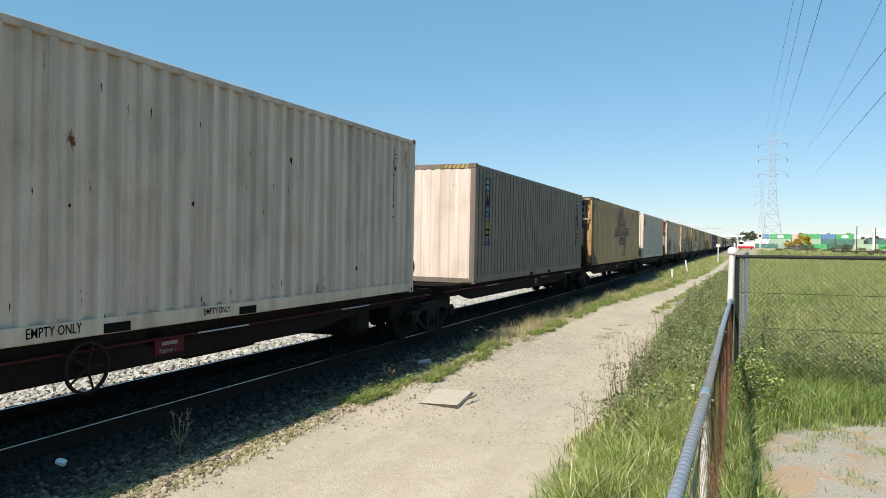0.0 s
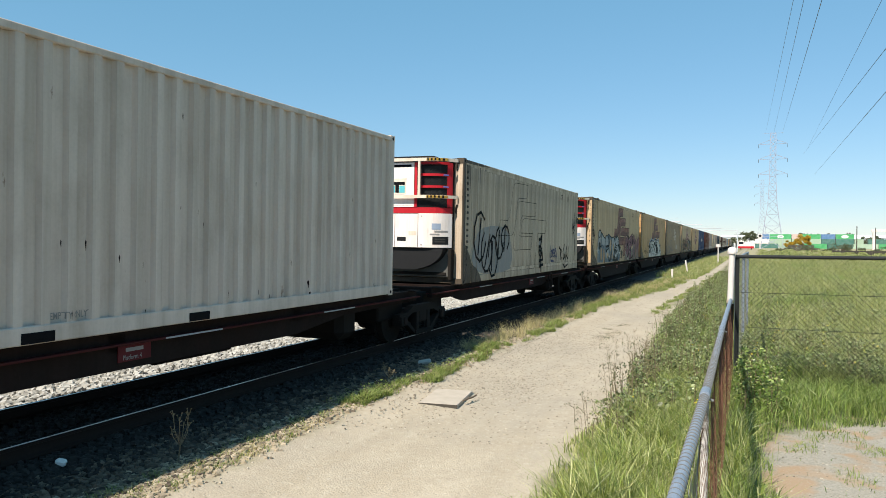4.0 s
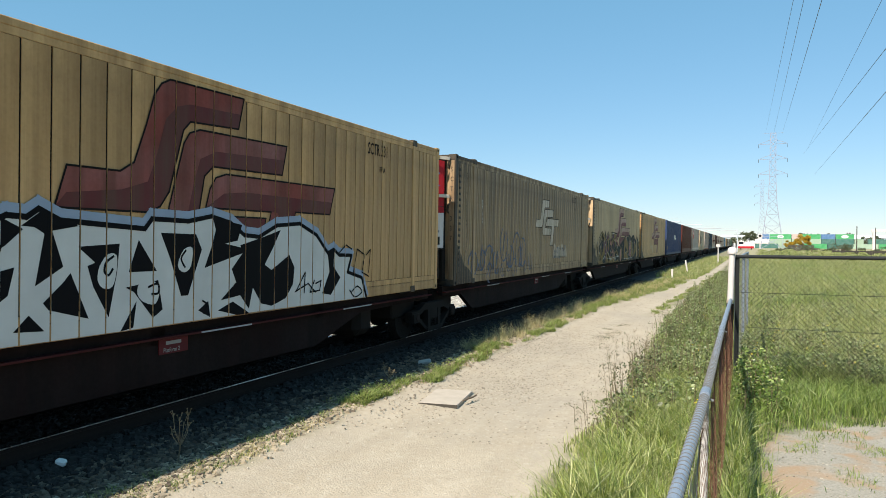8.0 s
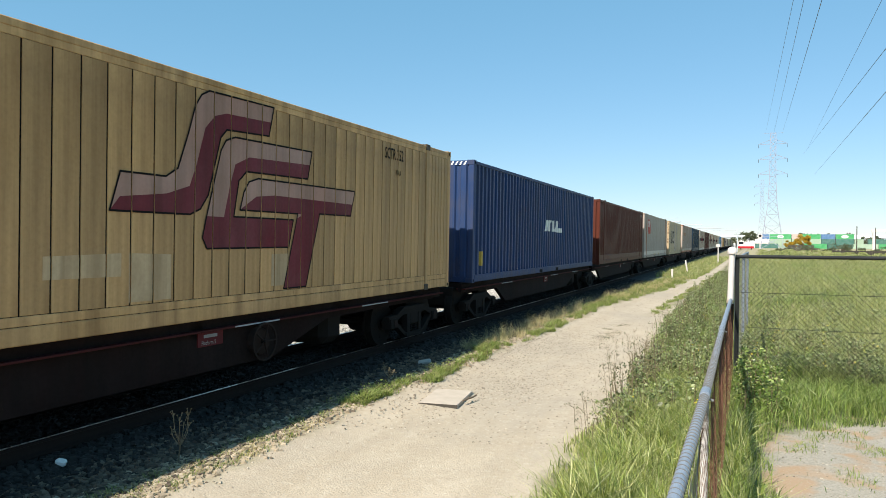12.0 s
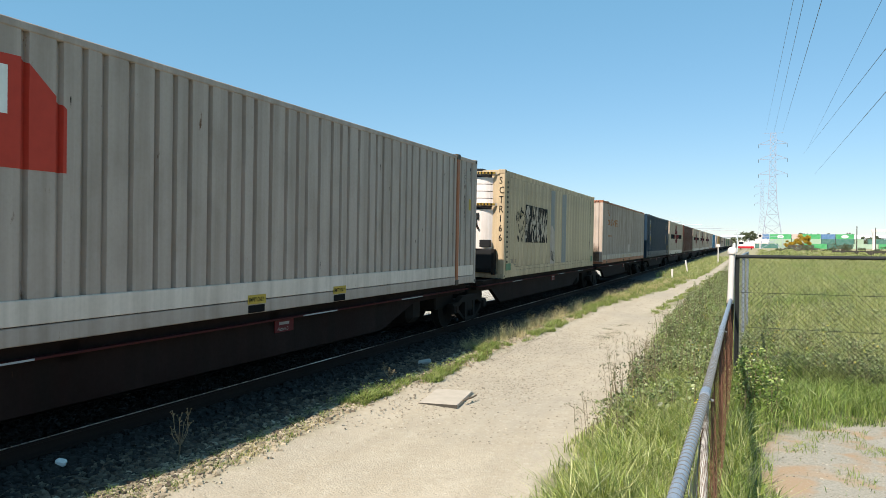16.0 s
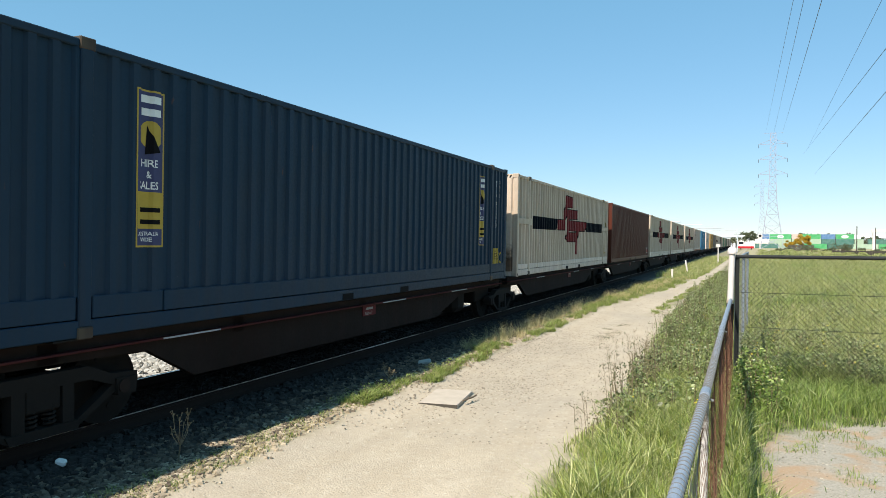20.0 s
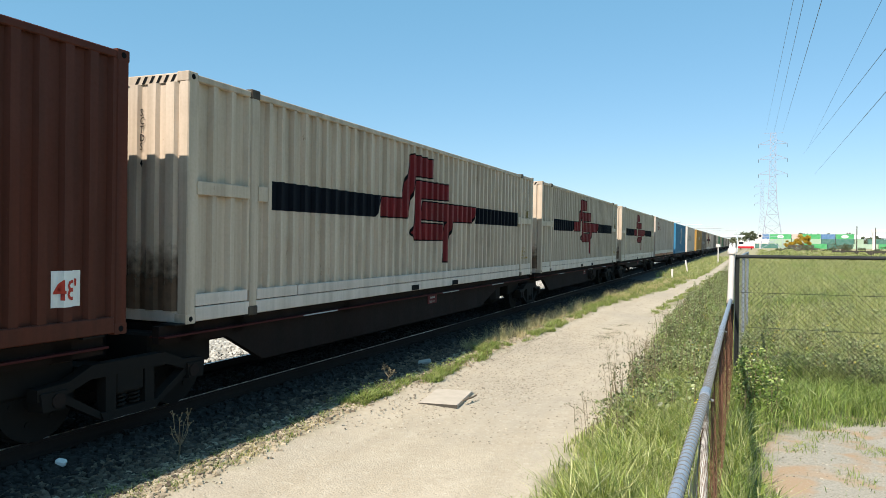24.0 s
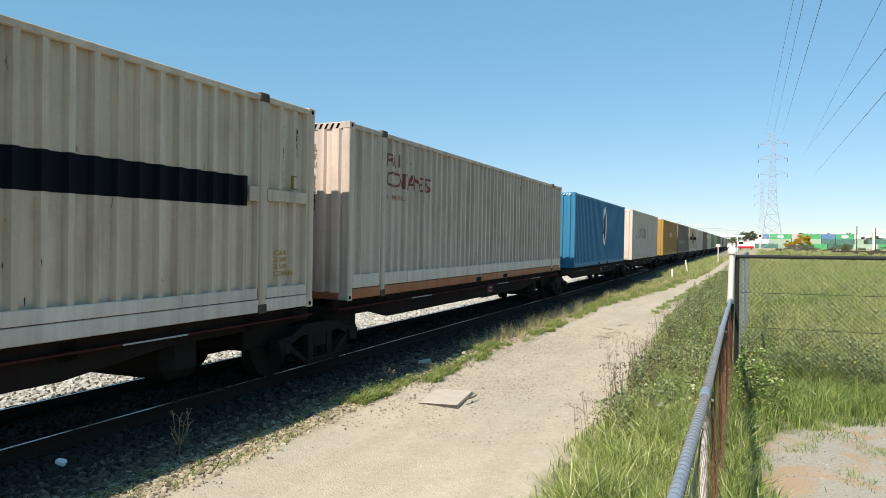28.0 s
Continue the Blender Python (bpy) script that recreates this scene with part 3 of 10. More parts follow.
def road_place(rng, n):
    y = 7.5 + 24 * rng.random(n) ** 1.3
    x = rng.uniform(-4.3, -1.8, n)
    near = rng.random(n) < 0.72
    k = rng.integers(0, 16, n)
    cx, cy = rng.uniform(-4.2, -2.5, 16), rng.uniform(8.5, 17, 16)
    x = np.where(near, cx[k] + rng.normal(0, 0.30, n), x)
    y = np.where(near, cy[k] + rng.normal(0, 1.0, n), y)
    return [(a, b, height(a, b)) for a, b in zip(x, y)]


def patch_place(rng, n):
    x, y = rng.uniform(0.2, 3.4, n), rng.uniform(5.6, 10.0, n)
    return [(a, b, height(a, b)) for a, b in zip(x, y) if (a - 1.85) ** 2 * 0.34 + (b - 7.55) ** 2 * 0.17 < 1.05]


def sunny_place(rng, n):
    y = 3.4 + 28 * rng.random(n) ** 1.9
    x = rng.uniform(-5.2, -4.55, n) + rng.normal(0, 0.07, n) + np.array([edge(LEFT_EDGE, b) + 4.4 for b in y]) * 0.5
    return [(a, b, height(a, b)) for a, b in zip(x, y)]


def beyond_place(rng, n):
    y = 4 + 36 * rng.random(n) ** 1.5
    x = rng.uniform(-11.0, -8.55, n)
    return [(a, b, height(a, b) + 0.005) for a, b in zip(x, y)]


def edge_place(rng, n):
    y = 3.6 + 18 * rng.random(n) ** 1.5
    x = -4.75 + rng.normal(0, 0.22, n)
    return [(a, b, height(a, b)) for a, b in zip(x, y)]


def make_track():
    track = thing("railway_track", None, "", "standard gauge railway track on concrete sleepers in ballast", "track", kind="structure")
    for side in (-1, 1):
        x = TRACK_X + side * 0.7525
        bm = bmesh.new()
        prof = [(-0.065, -0.16), (0.065, -0.16), (0.065, -0.145), (0.012, -0.12), (0.012, -0.045), (0.036, -0.035), (0.036, -0.004), (-0.036, -0.004), (-0.036, -0.035), (-0.012, -0.045), (-0.012, -0.12), (-0.065, -0.145)]
        ends = [[bm.verts.new((x + a, y, RAIL_Z + z)) for a, z in prof] for y in (-80, 640)]
        for i in range(len(prof)):
            j = (i + 1) % len(prof)
            bm.faces.new((ends[0][i], ends[0][j], ends[1][j], ends[1][i]))
        bmesh.ops.recalc_face_normals(bm, faces=bm.faces[:])
        rail = part("rail", bm, "rail_side", track)
        part("rail_head", boxed(x + 0.002, x + 0.030, -80, 640, RAIL_Z - 0.003, RAIL_Z), "rail_top", rail, "polished running surface")
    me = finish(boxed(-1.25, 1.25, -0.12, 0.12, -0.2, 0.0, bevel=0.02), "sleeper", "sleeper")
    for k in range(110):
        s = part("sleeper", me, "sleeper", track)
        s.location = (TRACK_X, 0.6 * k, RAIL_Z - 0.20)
    return track


make_ground()
make_track()
scatter_stones("ballast", 14000, bed_place, 0.055, "black_stone", "dark ballast carrying the shade under the train, between and beside the rails", 7)
scatter_stones("ballast", 11000, ballast_place, 0.05, "stone", "crushed grey ballast stones along the railway, darkened for the shadow", 3)
scatter_stones("ballast", 9500, sunny_place, 0.043, "tan_stone", "tan stones along the sunlit edge of the ballast, spilling onto the verge", 31)
scatter_stones("ballast", 12000, beyond_place, 0.075, "pale_stone", "pale grey crushed stones heaped beyond the far rail", 32)
scatter_stones("ballast", 3000, shoulder_place, 0.07, "pale_stone", "pale crushed stones beyond the railway", 4)
scatter_stones("gravel", 1800, patch_place, 0.012, "pebble", "loose stones on the bare patch by the fence", 8)
scatter_stones("gravel", 9000, road_place, 0.018, "pebble", "small loose pebbles on the dirt track", 5, 0.45)
scatter_stones("gravel", 1300, edge_place, 0.019, "pebble", "loose stones where ballast meets the dirt track", 6)


# ---- train ----
PITCH, PACK, FIRST = 15.69, 79.0, -1.2     # platform spacing, five-platform unit spacing, first platform
WIDE = 1.25


PROFILE = {"wave": (0.17, 0.28, 0.72, 0.83), "groove": (0.37, 0.42, 0.58, 0.63), "rib": (0.12, 0.21, 0.79, 0.88)}
PANEL_STEPS = (0.335, 0.353, 0.272, 0.240)      # uneven groove spacing on the welded panels


def corrugation(length, u0, u1, pitch=0.278, depth=0.050, kind="wave"):
    """Breaks (u, depth) of a folded sheet between u0 and u1."""
    out = [(u0, 0.0)]
    if kind == "panel":
        b, k = u0 + 0.12, 0
        while b < u1 - 0.10:
            out += [(b - 0.040, 0.0), (b - 0.024, -depth), (b + 0.024, -depth), (b + 0.040, 0.0)]
            b += PANEL_STEPS[k % 4]
            k += 1
    else:
        n = max(1, round((u1 - u0) / pitch))
        p = (u1 - u0) / n
        for k in range(n):
            out += [(u0 + (k + f) * p, d) for f, d in zip(PROFILE[kind], (0.0, -depth, -depth, 0.0))]
    out.append((u1, 0.0))
    return out


def sheet_side(breaks, x, z0, z1, sign=1):
    bm = bmesh.new()
    rows = [[bm.verts.new((sign * (x + d), u, z)) for u, d in breaks] for z in (z0, z1)]
    for i in range(len(breaks) - 1):
        f = (rows[0][i], rows[0][i + 1], rows[1][i + 1], rows[1][i])
        bm.faces.new(f if sign > 0 else f[::-1])
    return bm


def sheet_end(breaks, y, z0, z1, sign=-1):
    bm = bmesh.new()
    rows = [[bm.verts.new((u, y - sign * d, z)) for u, d in breaks] for z in (z0, z1)]
    for i in range(len(breaks) - 1):
        f = (rows[0][i], rows[0][i + 1], rows[1][i + 1], rows[1][i])
        bm.faces.new(f if sign < 0 else f[::-1])
    return bm


APART = {"spray_letter", "spray_ground", "spray_counter", "spray_patch", "spray_spot", "name_bar", "touch_up", "panel_patch", "scrape", "number_bar", "emblem_foot", "sign_mark", "rub_mark"}


class Skin:
    """Where a container's side lies: lets paint and letters follow its sheet, and skip its open seams."""

    def __init__(self, ob, breaks, x=WIDE, gaps=()):
        self.ob, self.breaks, self.x, self.gaps = ob, breaks, x, gaps
        self.us = [u for u, d in breaks]
        self.ds = [d for u, d in breaks]

    def depth(self, u):
        return float(np.interp(u, self.us, self.ds))

    def lay(self, bm, name, mat, lift=0.004, label=""):
        """bm holds flat faces in (u, v, 0); they are cut at every fold and laid on the side."""
        lo = min(v.co.x for v in bm.verts)
        hi = max(v.co.x for v in bm.verts)
        cuts = [u for u in self.us if lo < u < hi] + [g for a, b in self.gaps for g in (a, b) if lo < g < hi]
        for u in sorted(set(cuts)):
            bmesh.ops.bisect_plane(bm, geom=bm.verts[:] + bm.edges[:] + bm.faces[:], plane_co=(u, 0, 0), plane_no=(1, 0, 0), dist=1e-5)
        if self.gaps:
            dead = [f for f in bm.faces if any(a < f.calc_center_median().x < b for a, b in self.gaps)]
            bmesh.ops.delete(bm, geom=dead, context="FACES")
        for v in bm.verts:
            u, w = v.co.x, v.co.y
            v.co = (self.x + self.depth(u) + lift + v.co.z, u, w)
        return part(name, bm, mat, self.ob, label)

    def poly(self, pts, name, mat, lift=0.004, label=""):
        bm = bmesh.new()
        add_poly(bm, pts)
        return self.lay(bm, name, mat, lift, label)

    def polys(self, many, name, mat, lift=0.004, label=""):
        if name in APART and len(many) <= 14:
            for k, pts in enumerate(many):
                self.poly(pts, name, mat, lift + 0.00012 * k, label)
            return None
        bm = bmesh.new()
        for k, pts in enumerate(many):
            add_poly(bm, pts, 0.00012 * (k % 12))
        return self.lay(bm, name, mat, lift, label)

    def text(self, body, u, v, size, mat, name="lettering", wide=0.8, lift=0.006, label=""):
        bm = letters(body, size, wide)
        bmesh.ops.translate(bm, vec=(u, v, 0), verts=bm.verts[:])
        return self.lay(bm, name, mat, lift, label)

    def column(self, body, u, v, size, mat, step=1.15, name="lettering", wide=0.8, label=""):
        bm = bmesh.new()
        for k, ch in enumerate(body):
            if ch != " ":
                letters(ch, size, wide, bm, (u, v - k * size * step))
        return self.lay(bm, name, mat, 0.006, label)


def add_poly(bm, pts, z=0.0):
    vs = [bm.verts.new((a, b, z)) for a, b in pts]
    area = sum(p[0] * q[1] - q[0] * p[1] for p, q in zip(pts, pts[1:] + pts[:1]))
    f = bm.faces.new(vs if area > 0 else vs[::-1])
    f.normal_update()
    if len(vs) > 4:
        bmesh.ops.triangulate(bm, faces=[f], ngon_method="EAR_CLIP")


def letters(body, size, wide=0.8, bm=None, at=(0, 0)):
    cu = bpy.data.curves.new("lettering", "FONT")
    cu.body, cu.size, cu.resolution_u, cu.offset = body, size * 1.38, 2, size * 0.012
    ob = bpy.data.objects.new("lettering", cu)
    me = bpy.data.meshes.new_from_object(ob)
    bm = bm or bmesh.new()
    k = len(bm.verts)
    bm.from_mesh(me)
    bm.verts.ensure_lookup_table()
    for v in bm.verts[k:]:
        v.co = (v.co.x * wide + at[0], v.co.y + at[1], 0)
    bpy.data.objects.remove(ob)
    bpy.data.curves.remove(cu)
    bpy.data.meshes.remove(me)
    return bm


def ribbon(pts, w, taper=1.0):
    """A brush stroke of width w through the points, as quads."""
    out = []
    for (a, b), (c, d) in zip(pts, pts[1:]):
        n = math.hypot(c - a, d - b) or 1
        ex, ey = (c - a) / n * w * 0.35, (d - b) / n * w * 0.35
        nx, ny = -(d - b) / n * w / 2, (c - a) / n * w / 2
        k = taper
        out.append([(a - ex - nx * k, b - ey - ny * k), (c + ex - nx / k, d + ey - ny / k), (c + ex + nx / k, d + ey + ny / k), (a - ex + nx * k, b - ey + ny * k)])
    return out


def closed(pts):
    return pts + pts[:1]


def curve_pts(c, r, a0, a1, n=10, sy=1.0):
    return [(c[0] + r * math.cos(radians(a0 + (a1 - a0) * i / n)), c[1] + r * sy * math.sin(radians(a0 + (a1 - a0) * i / n))) for i in range(n + 1)]


_cache = {}


def shared(key, make, mat):
    """One mesh for all parts of the same make and colour."""
    if (key, mat) not in _cache:
        _cache[key, mat] = finish(make(), key[0] if isinstance(key, tuple) else key, mat)
    return _cache[key, mat]


def casting():
    bm = boxed(-0.089, 0.089, -0.081, 0.081, -0.059, 0.059, bevel=0.008)
    return bm


def hole():
    bm = bmesh.new()
    tube(bm, (0, 0, 0), (0.004, 0, 0), 0.032, 10)
    return bm


def frame_box(label, length, mat, frame_mat=None, rail_mat=None, high=2.94, posts=False, top_soot=None, post_mat=None, near_mat=None):
    """The steel frame that every container has: castings, posts, rails, roof, floor."""
    fm, rm = frame_mat or mat, rail_mat or frame_mat or mat
    box_ob = thing("shipping_container", None, "", label, "container", "containers on the train")
    L, W = length, WIDE
    for sx in (-1, 1):
        for y, ny in ((0.081, 0), (L - 0.081, 1)):
            p = part("corner_post", shared(("corner_post", high), lambda: boxed(-0.07, 0.07, -0.075, 0.075, 0.1, high - 0.1, bevel=0.012), post_mat or fm), None, box_ob)
            p.location = (sx * (W - 0.072), y, 0)
            for z in (0.059, high - 0.059):
                c = part("corner_casting", shared("corner_casting", casting, fm if ny else near_mat or fm), None, box_ob)
                c.location = (sx * (W - 0.089), y, z)
                h = part("casting_hole", shared("casting_hole", hole, "ink"), None, c)
                h.location = (sx * 0.0875, 0, 0)
                if sx < 0:
                    h.rotation_euler = (0, 0, math.pi)
        ys = (0.16, L - 0.16)
        part("top_rail", shared(("top_rail", L, high, sx), lambda: boxed(min(sx * (W - 0.07), sx * (W - 0.004)), max(sx * (W - 0.07), sx * (W - 0.004)), *ys, high - 0.10, high - 0.02, bevel=0.01), fm), None, box_ob)
        part("bottom_rail", shared(("bottom_rail", L, sx), lambda: boxed(min(sx * (W - 0.06), sx * (W - 0.002)), max(sx * (W - 0.06), sx * (W - 0.002)), *ys, 0.02, 0.19, bevel=0.01), rm), None, box_ob)
        if posts:
            for y in (1.22, L - 1.22):
                p = part("lifting_post", shared(("lifting_post", high), lambda: boxed(-0.04, 0.04, -0.075, 0.075, 0.12, high - 0.02, bevel=0.012), post_mat or fm), None, box_ob)
                p.location = (sx * (W - 0.032), y, 0)
                for z in (0.062, high - 0.052):
                    c = part("post_casting", shared("post_casting", lambda: boxed(-0.06, 0.06, -0.09, 0.09, -0.06, 0.06, bevel=0.01), "soot"), None, box_ob)
                    c.location = (sx * (W - 0.045), y, z)
    for y0, y1 in ((0.01, 0.13), (L - 0.13, L - 0.01)):
        part("end_header", shared(("end_header", high, y0), lambda: boxed(-W + 0.17, W - 0.17, y0, y1, high - 0.13, high - 0.01, bevel=0.01), fm if y0 > 1 else near_mat or fm), None, box_ob)
        part("end_sill", shared(("end_sill", y0), lambda: boxed(-W + 0.17, W - 0.17, y0, y1, 0.01, 0.14, bevel=0.01), rm if y0 > 1 else near_mat or rm), None, box_ob)
    part("roof_sheet", shared(("roof_sheet", L, high), lambda: boxed(-W + 0.05, W - 0.05, 0.12, L - 0.12, high - 0.06, high - 0.03), mat), None, box_ob)
    part("underfloor", shared(("underfloor", L), lambda: boxed(-W + 0.05, W - 0.05, 0.12, L - 0.12, 0.06, 0.15), "bogie"), None, box_ob)
    return box_ob


def hazard(ob, length, high=2.94, mat="ink"):
    """Slanted warning stripes on the end header."""
    bm = bmesh.new()
    for k in range(6):
        a = 0.42 + k * 0.11
        vs = [bm.verts.new(p) for p in ((a, 0.006, high - 0.115), (a + 0.045, 0.006, high - 0.115), (a + 0.095, 0.006, high - 0.03), (a + 0.05, 0.006, high - 0.03))]
        bm.faces.new(vs)
    part("warning_stripes", bm, mat, ob, "slanted warning stripes")


def dry_box(label, length=12.19, mat="white", frame_mat=None, rail_mat=None, end_mat=None, high=2.91, posts=False, pitch=0.278, band=None, skirt_mat=None, post_mat=None, flat_end=False, slots="wave", depth=0.050):
    """A corrugated dry freight container. Returns it and its visible side."""
    ob = frame_box(label, length, mat, frame_mat, rail_mat, high, posts, post_mat=post_mat)
    lo = 0.17 if band is None else band
    spans = [(0.15, 1.145), (1.295, length - 1.295), (length - 1.145, length - 0.15)] if posts else [(0.15, length - 0.15)]
    breaks = []
    for a, b in spans:
        breaks += corrugation(length, a, b, pitch, depth, slots)
    key = ("side_sheet", length, high, posts, lo, pitch, slots, depth)
    part("side_sheet", shared(key, lambda: sheet_side(breaks, WIDE - 0.014, lo, high - 0.09), mat), None, ob)
    part("side_sheet", shared((*key, -1), lambda: sheet_side(breaks, WIDE - 0.014, lo, high - 0.09, -1), mat), None, ob)
    ends = corrugation(0, -WIDE + 0.12, WIDE - 0.12, 0.29 if not flat_end else 0.24, 0.045 if not flat_end else 0.012)
    em = end_mat or mat
    part("end_sheet", shared(("end_sheet", high, flat_end), lambda: sheet_end(ends, 0.03, 0.13, high - 0.12), em), None, ob)
    part("end_sheet", shared(("end_sheet_far", length, high), lambda: sheet_end(ends, length - 0.03, 0.13, high - 0.12, 1), em), None, ob)
    if band is not None:
        cuts = [0.16, 1.13, 1.31, 2.25, length - 2.7, length - 1.31, length - 1.13, length - 0.16]
        for k, (a, b) in enumerate(zip(cuts, cuts[1:])):
            if k in (1, 5):
                continue
            for sx in (-1, 1):
                x0, x1 = sorted((sx * (WIDE - 0.05), sx * (WIDE - 0.006 + (0.010 if k == 3 else 0))))
                part("skirt_plate", shared(("skirt_plate", length, band, k, sx), lambda: boxed(x0, x1, a + 0.006, b - 0.006, 0.20, band + 0.004, bevel=0.008), skirt_mat or mat), None, ob)
    for a in (length / 2 - 1.05, length / 2 + 1.05):
        part("fork_pocket", shared(("fork_pocket", a), lambda: boxed(WIDE - 0.012, WIDE + 0.003, a - 0.17, a + 0.17, 0.03, 0.13), "ink"), None, ob, "dark fork pocket")
    return ob, Skin(ob, breaks, WIDE - 0.014)


def thin_out(m, low, high):
    """Thins a film away in patches towards its upper edge, where the shade ends."""
    nt = m.node_tree
    out = next(n for n in nt.nodes if n.type == "OUTPUT_MATERIAL")
    coat = out.inputs[0].links[0].from_socket
    place = nt.nodes.new("ShaderNodeTexCoord")
    split = nt.nodes.new("ShaderNodeSeparateXYZ")
    rise = nt.nodes.new("ShaderNodeMapRange")
    rise.inputs[1].default_value, rise.inputs[2].default_value = low, high
    spots = nt.nodes.new("ShaderNodeTexNoise")
    spots.inputs["Scale"].default_value, spots.inputs["Detail"].default_value = 9.0, 6.0
    both = nt.nodes.new("ShaderNodeMath")
    both.operation = "ADD"
    fade = nt.nodes.new("ShaderNodeMapRange")
    fade.inputs[1].default_value, fade.inputs[2].default_value = 0.55, 1.35
    clear = nt.nodes.new("ShaderNodeBsdfTransparent")
    mix = nt.nodes.new("ShaderNodeMixShader")
    nt.links.new(place.outputs["Object"], split.inputs[0])
    nt.links.new(split.outputs[2], rise.inputs[0])
    nt.links.new(place.outputs["Object"], spots.inputs["Vector"])
    nt.links.new(rise.outputs[0], both.inputs[0])
    nt.links.new(spots.outputs[0], both.inputs[1])
    nt.links.new(both.outputs[0], fade.inputs[0])
    nt.links.new(fade.outputs[0], mix.inputs[0])
    nt.links.new(coat, mix.inputs[1])
    nt.links.new(clear.outputs[0], mix.inputs[2])
    nt.links.new(mix.outputs[0], out.inputs[0])


thin_out(MAT["end_shade"], 0.35, 1.05)


def shaded_end(ob, seed, top):
    """Shade and dirt as a brown film low on the end, ragged on top."""
    rng = np.random.default_rng(seed)
    ends = corrugation(0, -WIDE + 0.12, WIDE - 0.12, 0.29, 0.045)
    bm = bmesh.new()
    lo = [bm.verts.new((u, 0.025 + d, 0.145)) for u, d in ends]
    hi = [bm.verts.new((u, 0.025 + d, (top + 0.35) * rng.uniform(0.95, 1.0))) for u, d in ends]
    for i in range(len(ends) - 1):
        bm.faces.new((lo[i], lo[i + 1], hi[i + 1], hi[i]))
    part("dirt_film", bm, "end_shade", ob, "brown film of shade and dirt low on the end")


PANEL_GAP = 0.018


def reefer_seams(length, posts):
    if posts:
        a = [0.15, 0.24, 0.36, 0.52, 0.66, 0.82, 0.95, 1.06, 1.14]
        b = [1.30, 1.42, 1.53, 1.65, 1.95, 2.06, 2.18]
        n = 36
        c = [2.18 + (length - 1.3 - 2.18) * k / n for k in range(1, n + 1)]
        d = [length - 1.14, length - 0.98, length - 0.80, length - 0.64, length - 0.48, length - 0.32, length - 0.15]
        return [a, b + c, d]
    n = 24
    return [[0.15, 0.55, 0.95] + [0.95 + (length - 1.5) * k / n for k in range(1, n + 1)] + [length - 0.33, length - 0.15]]


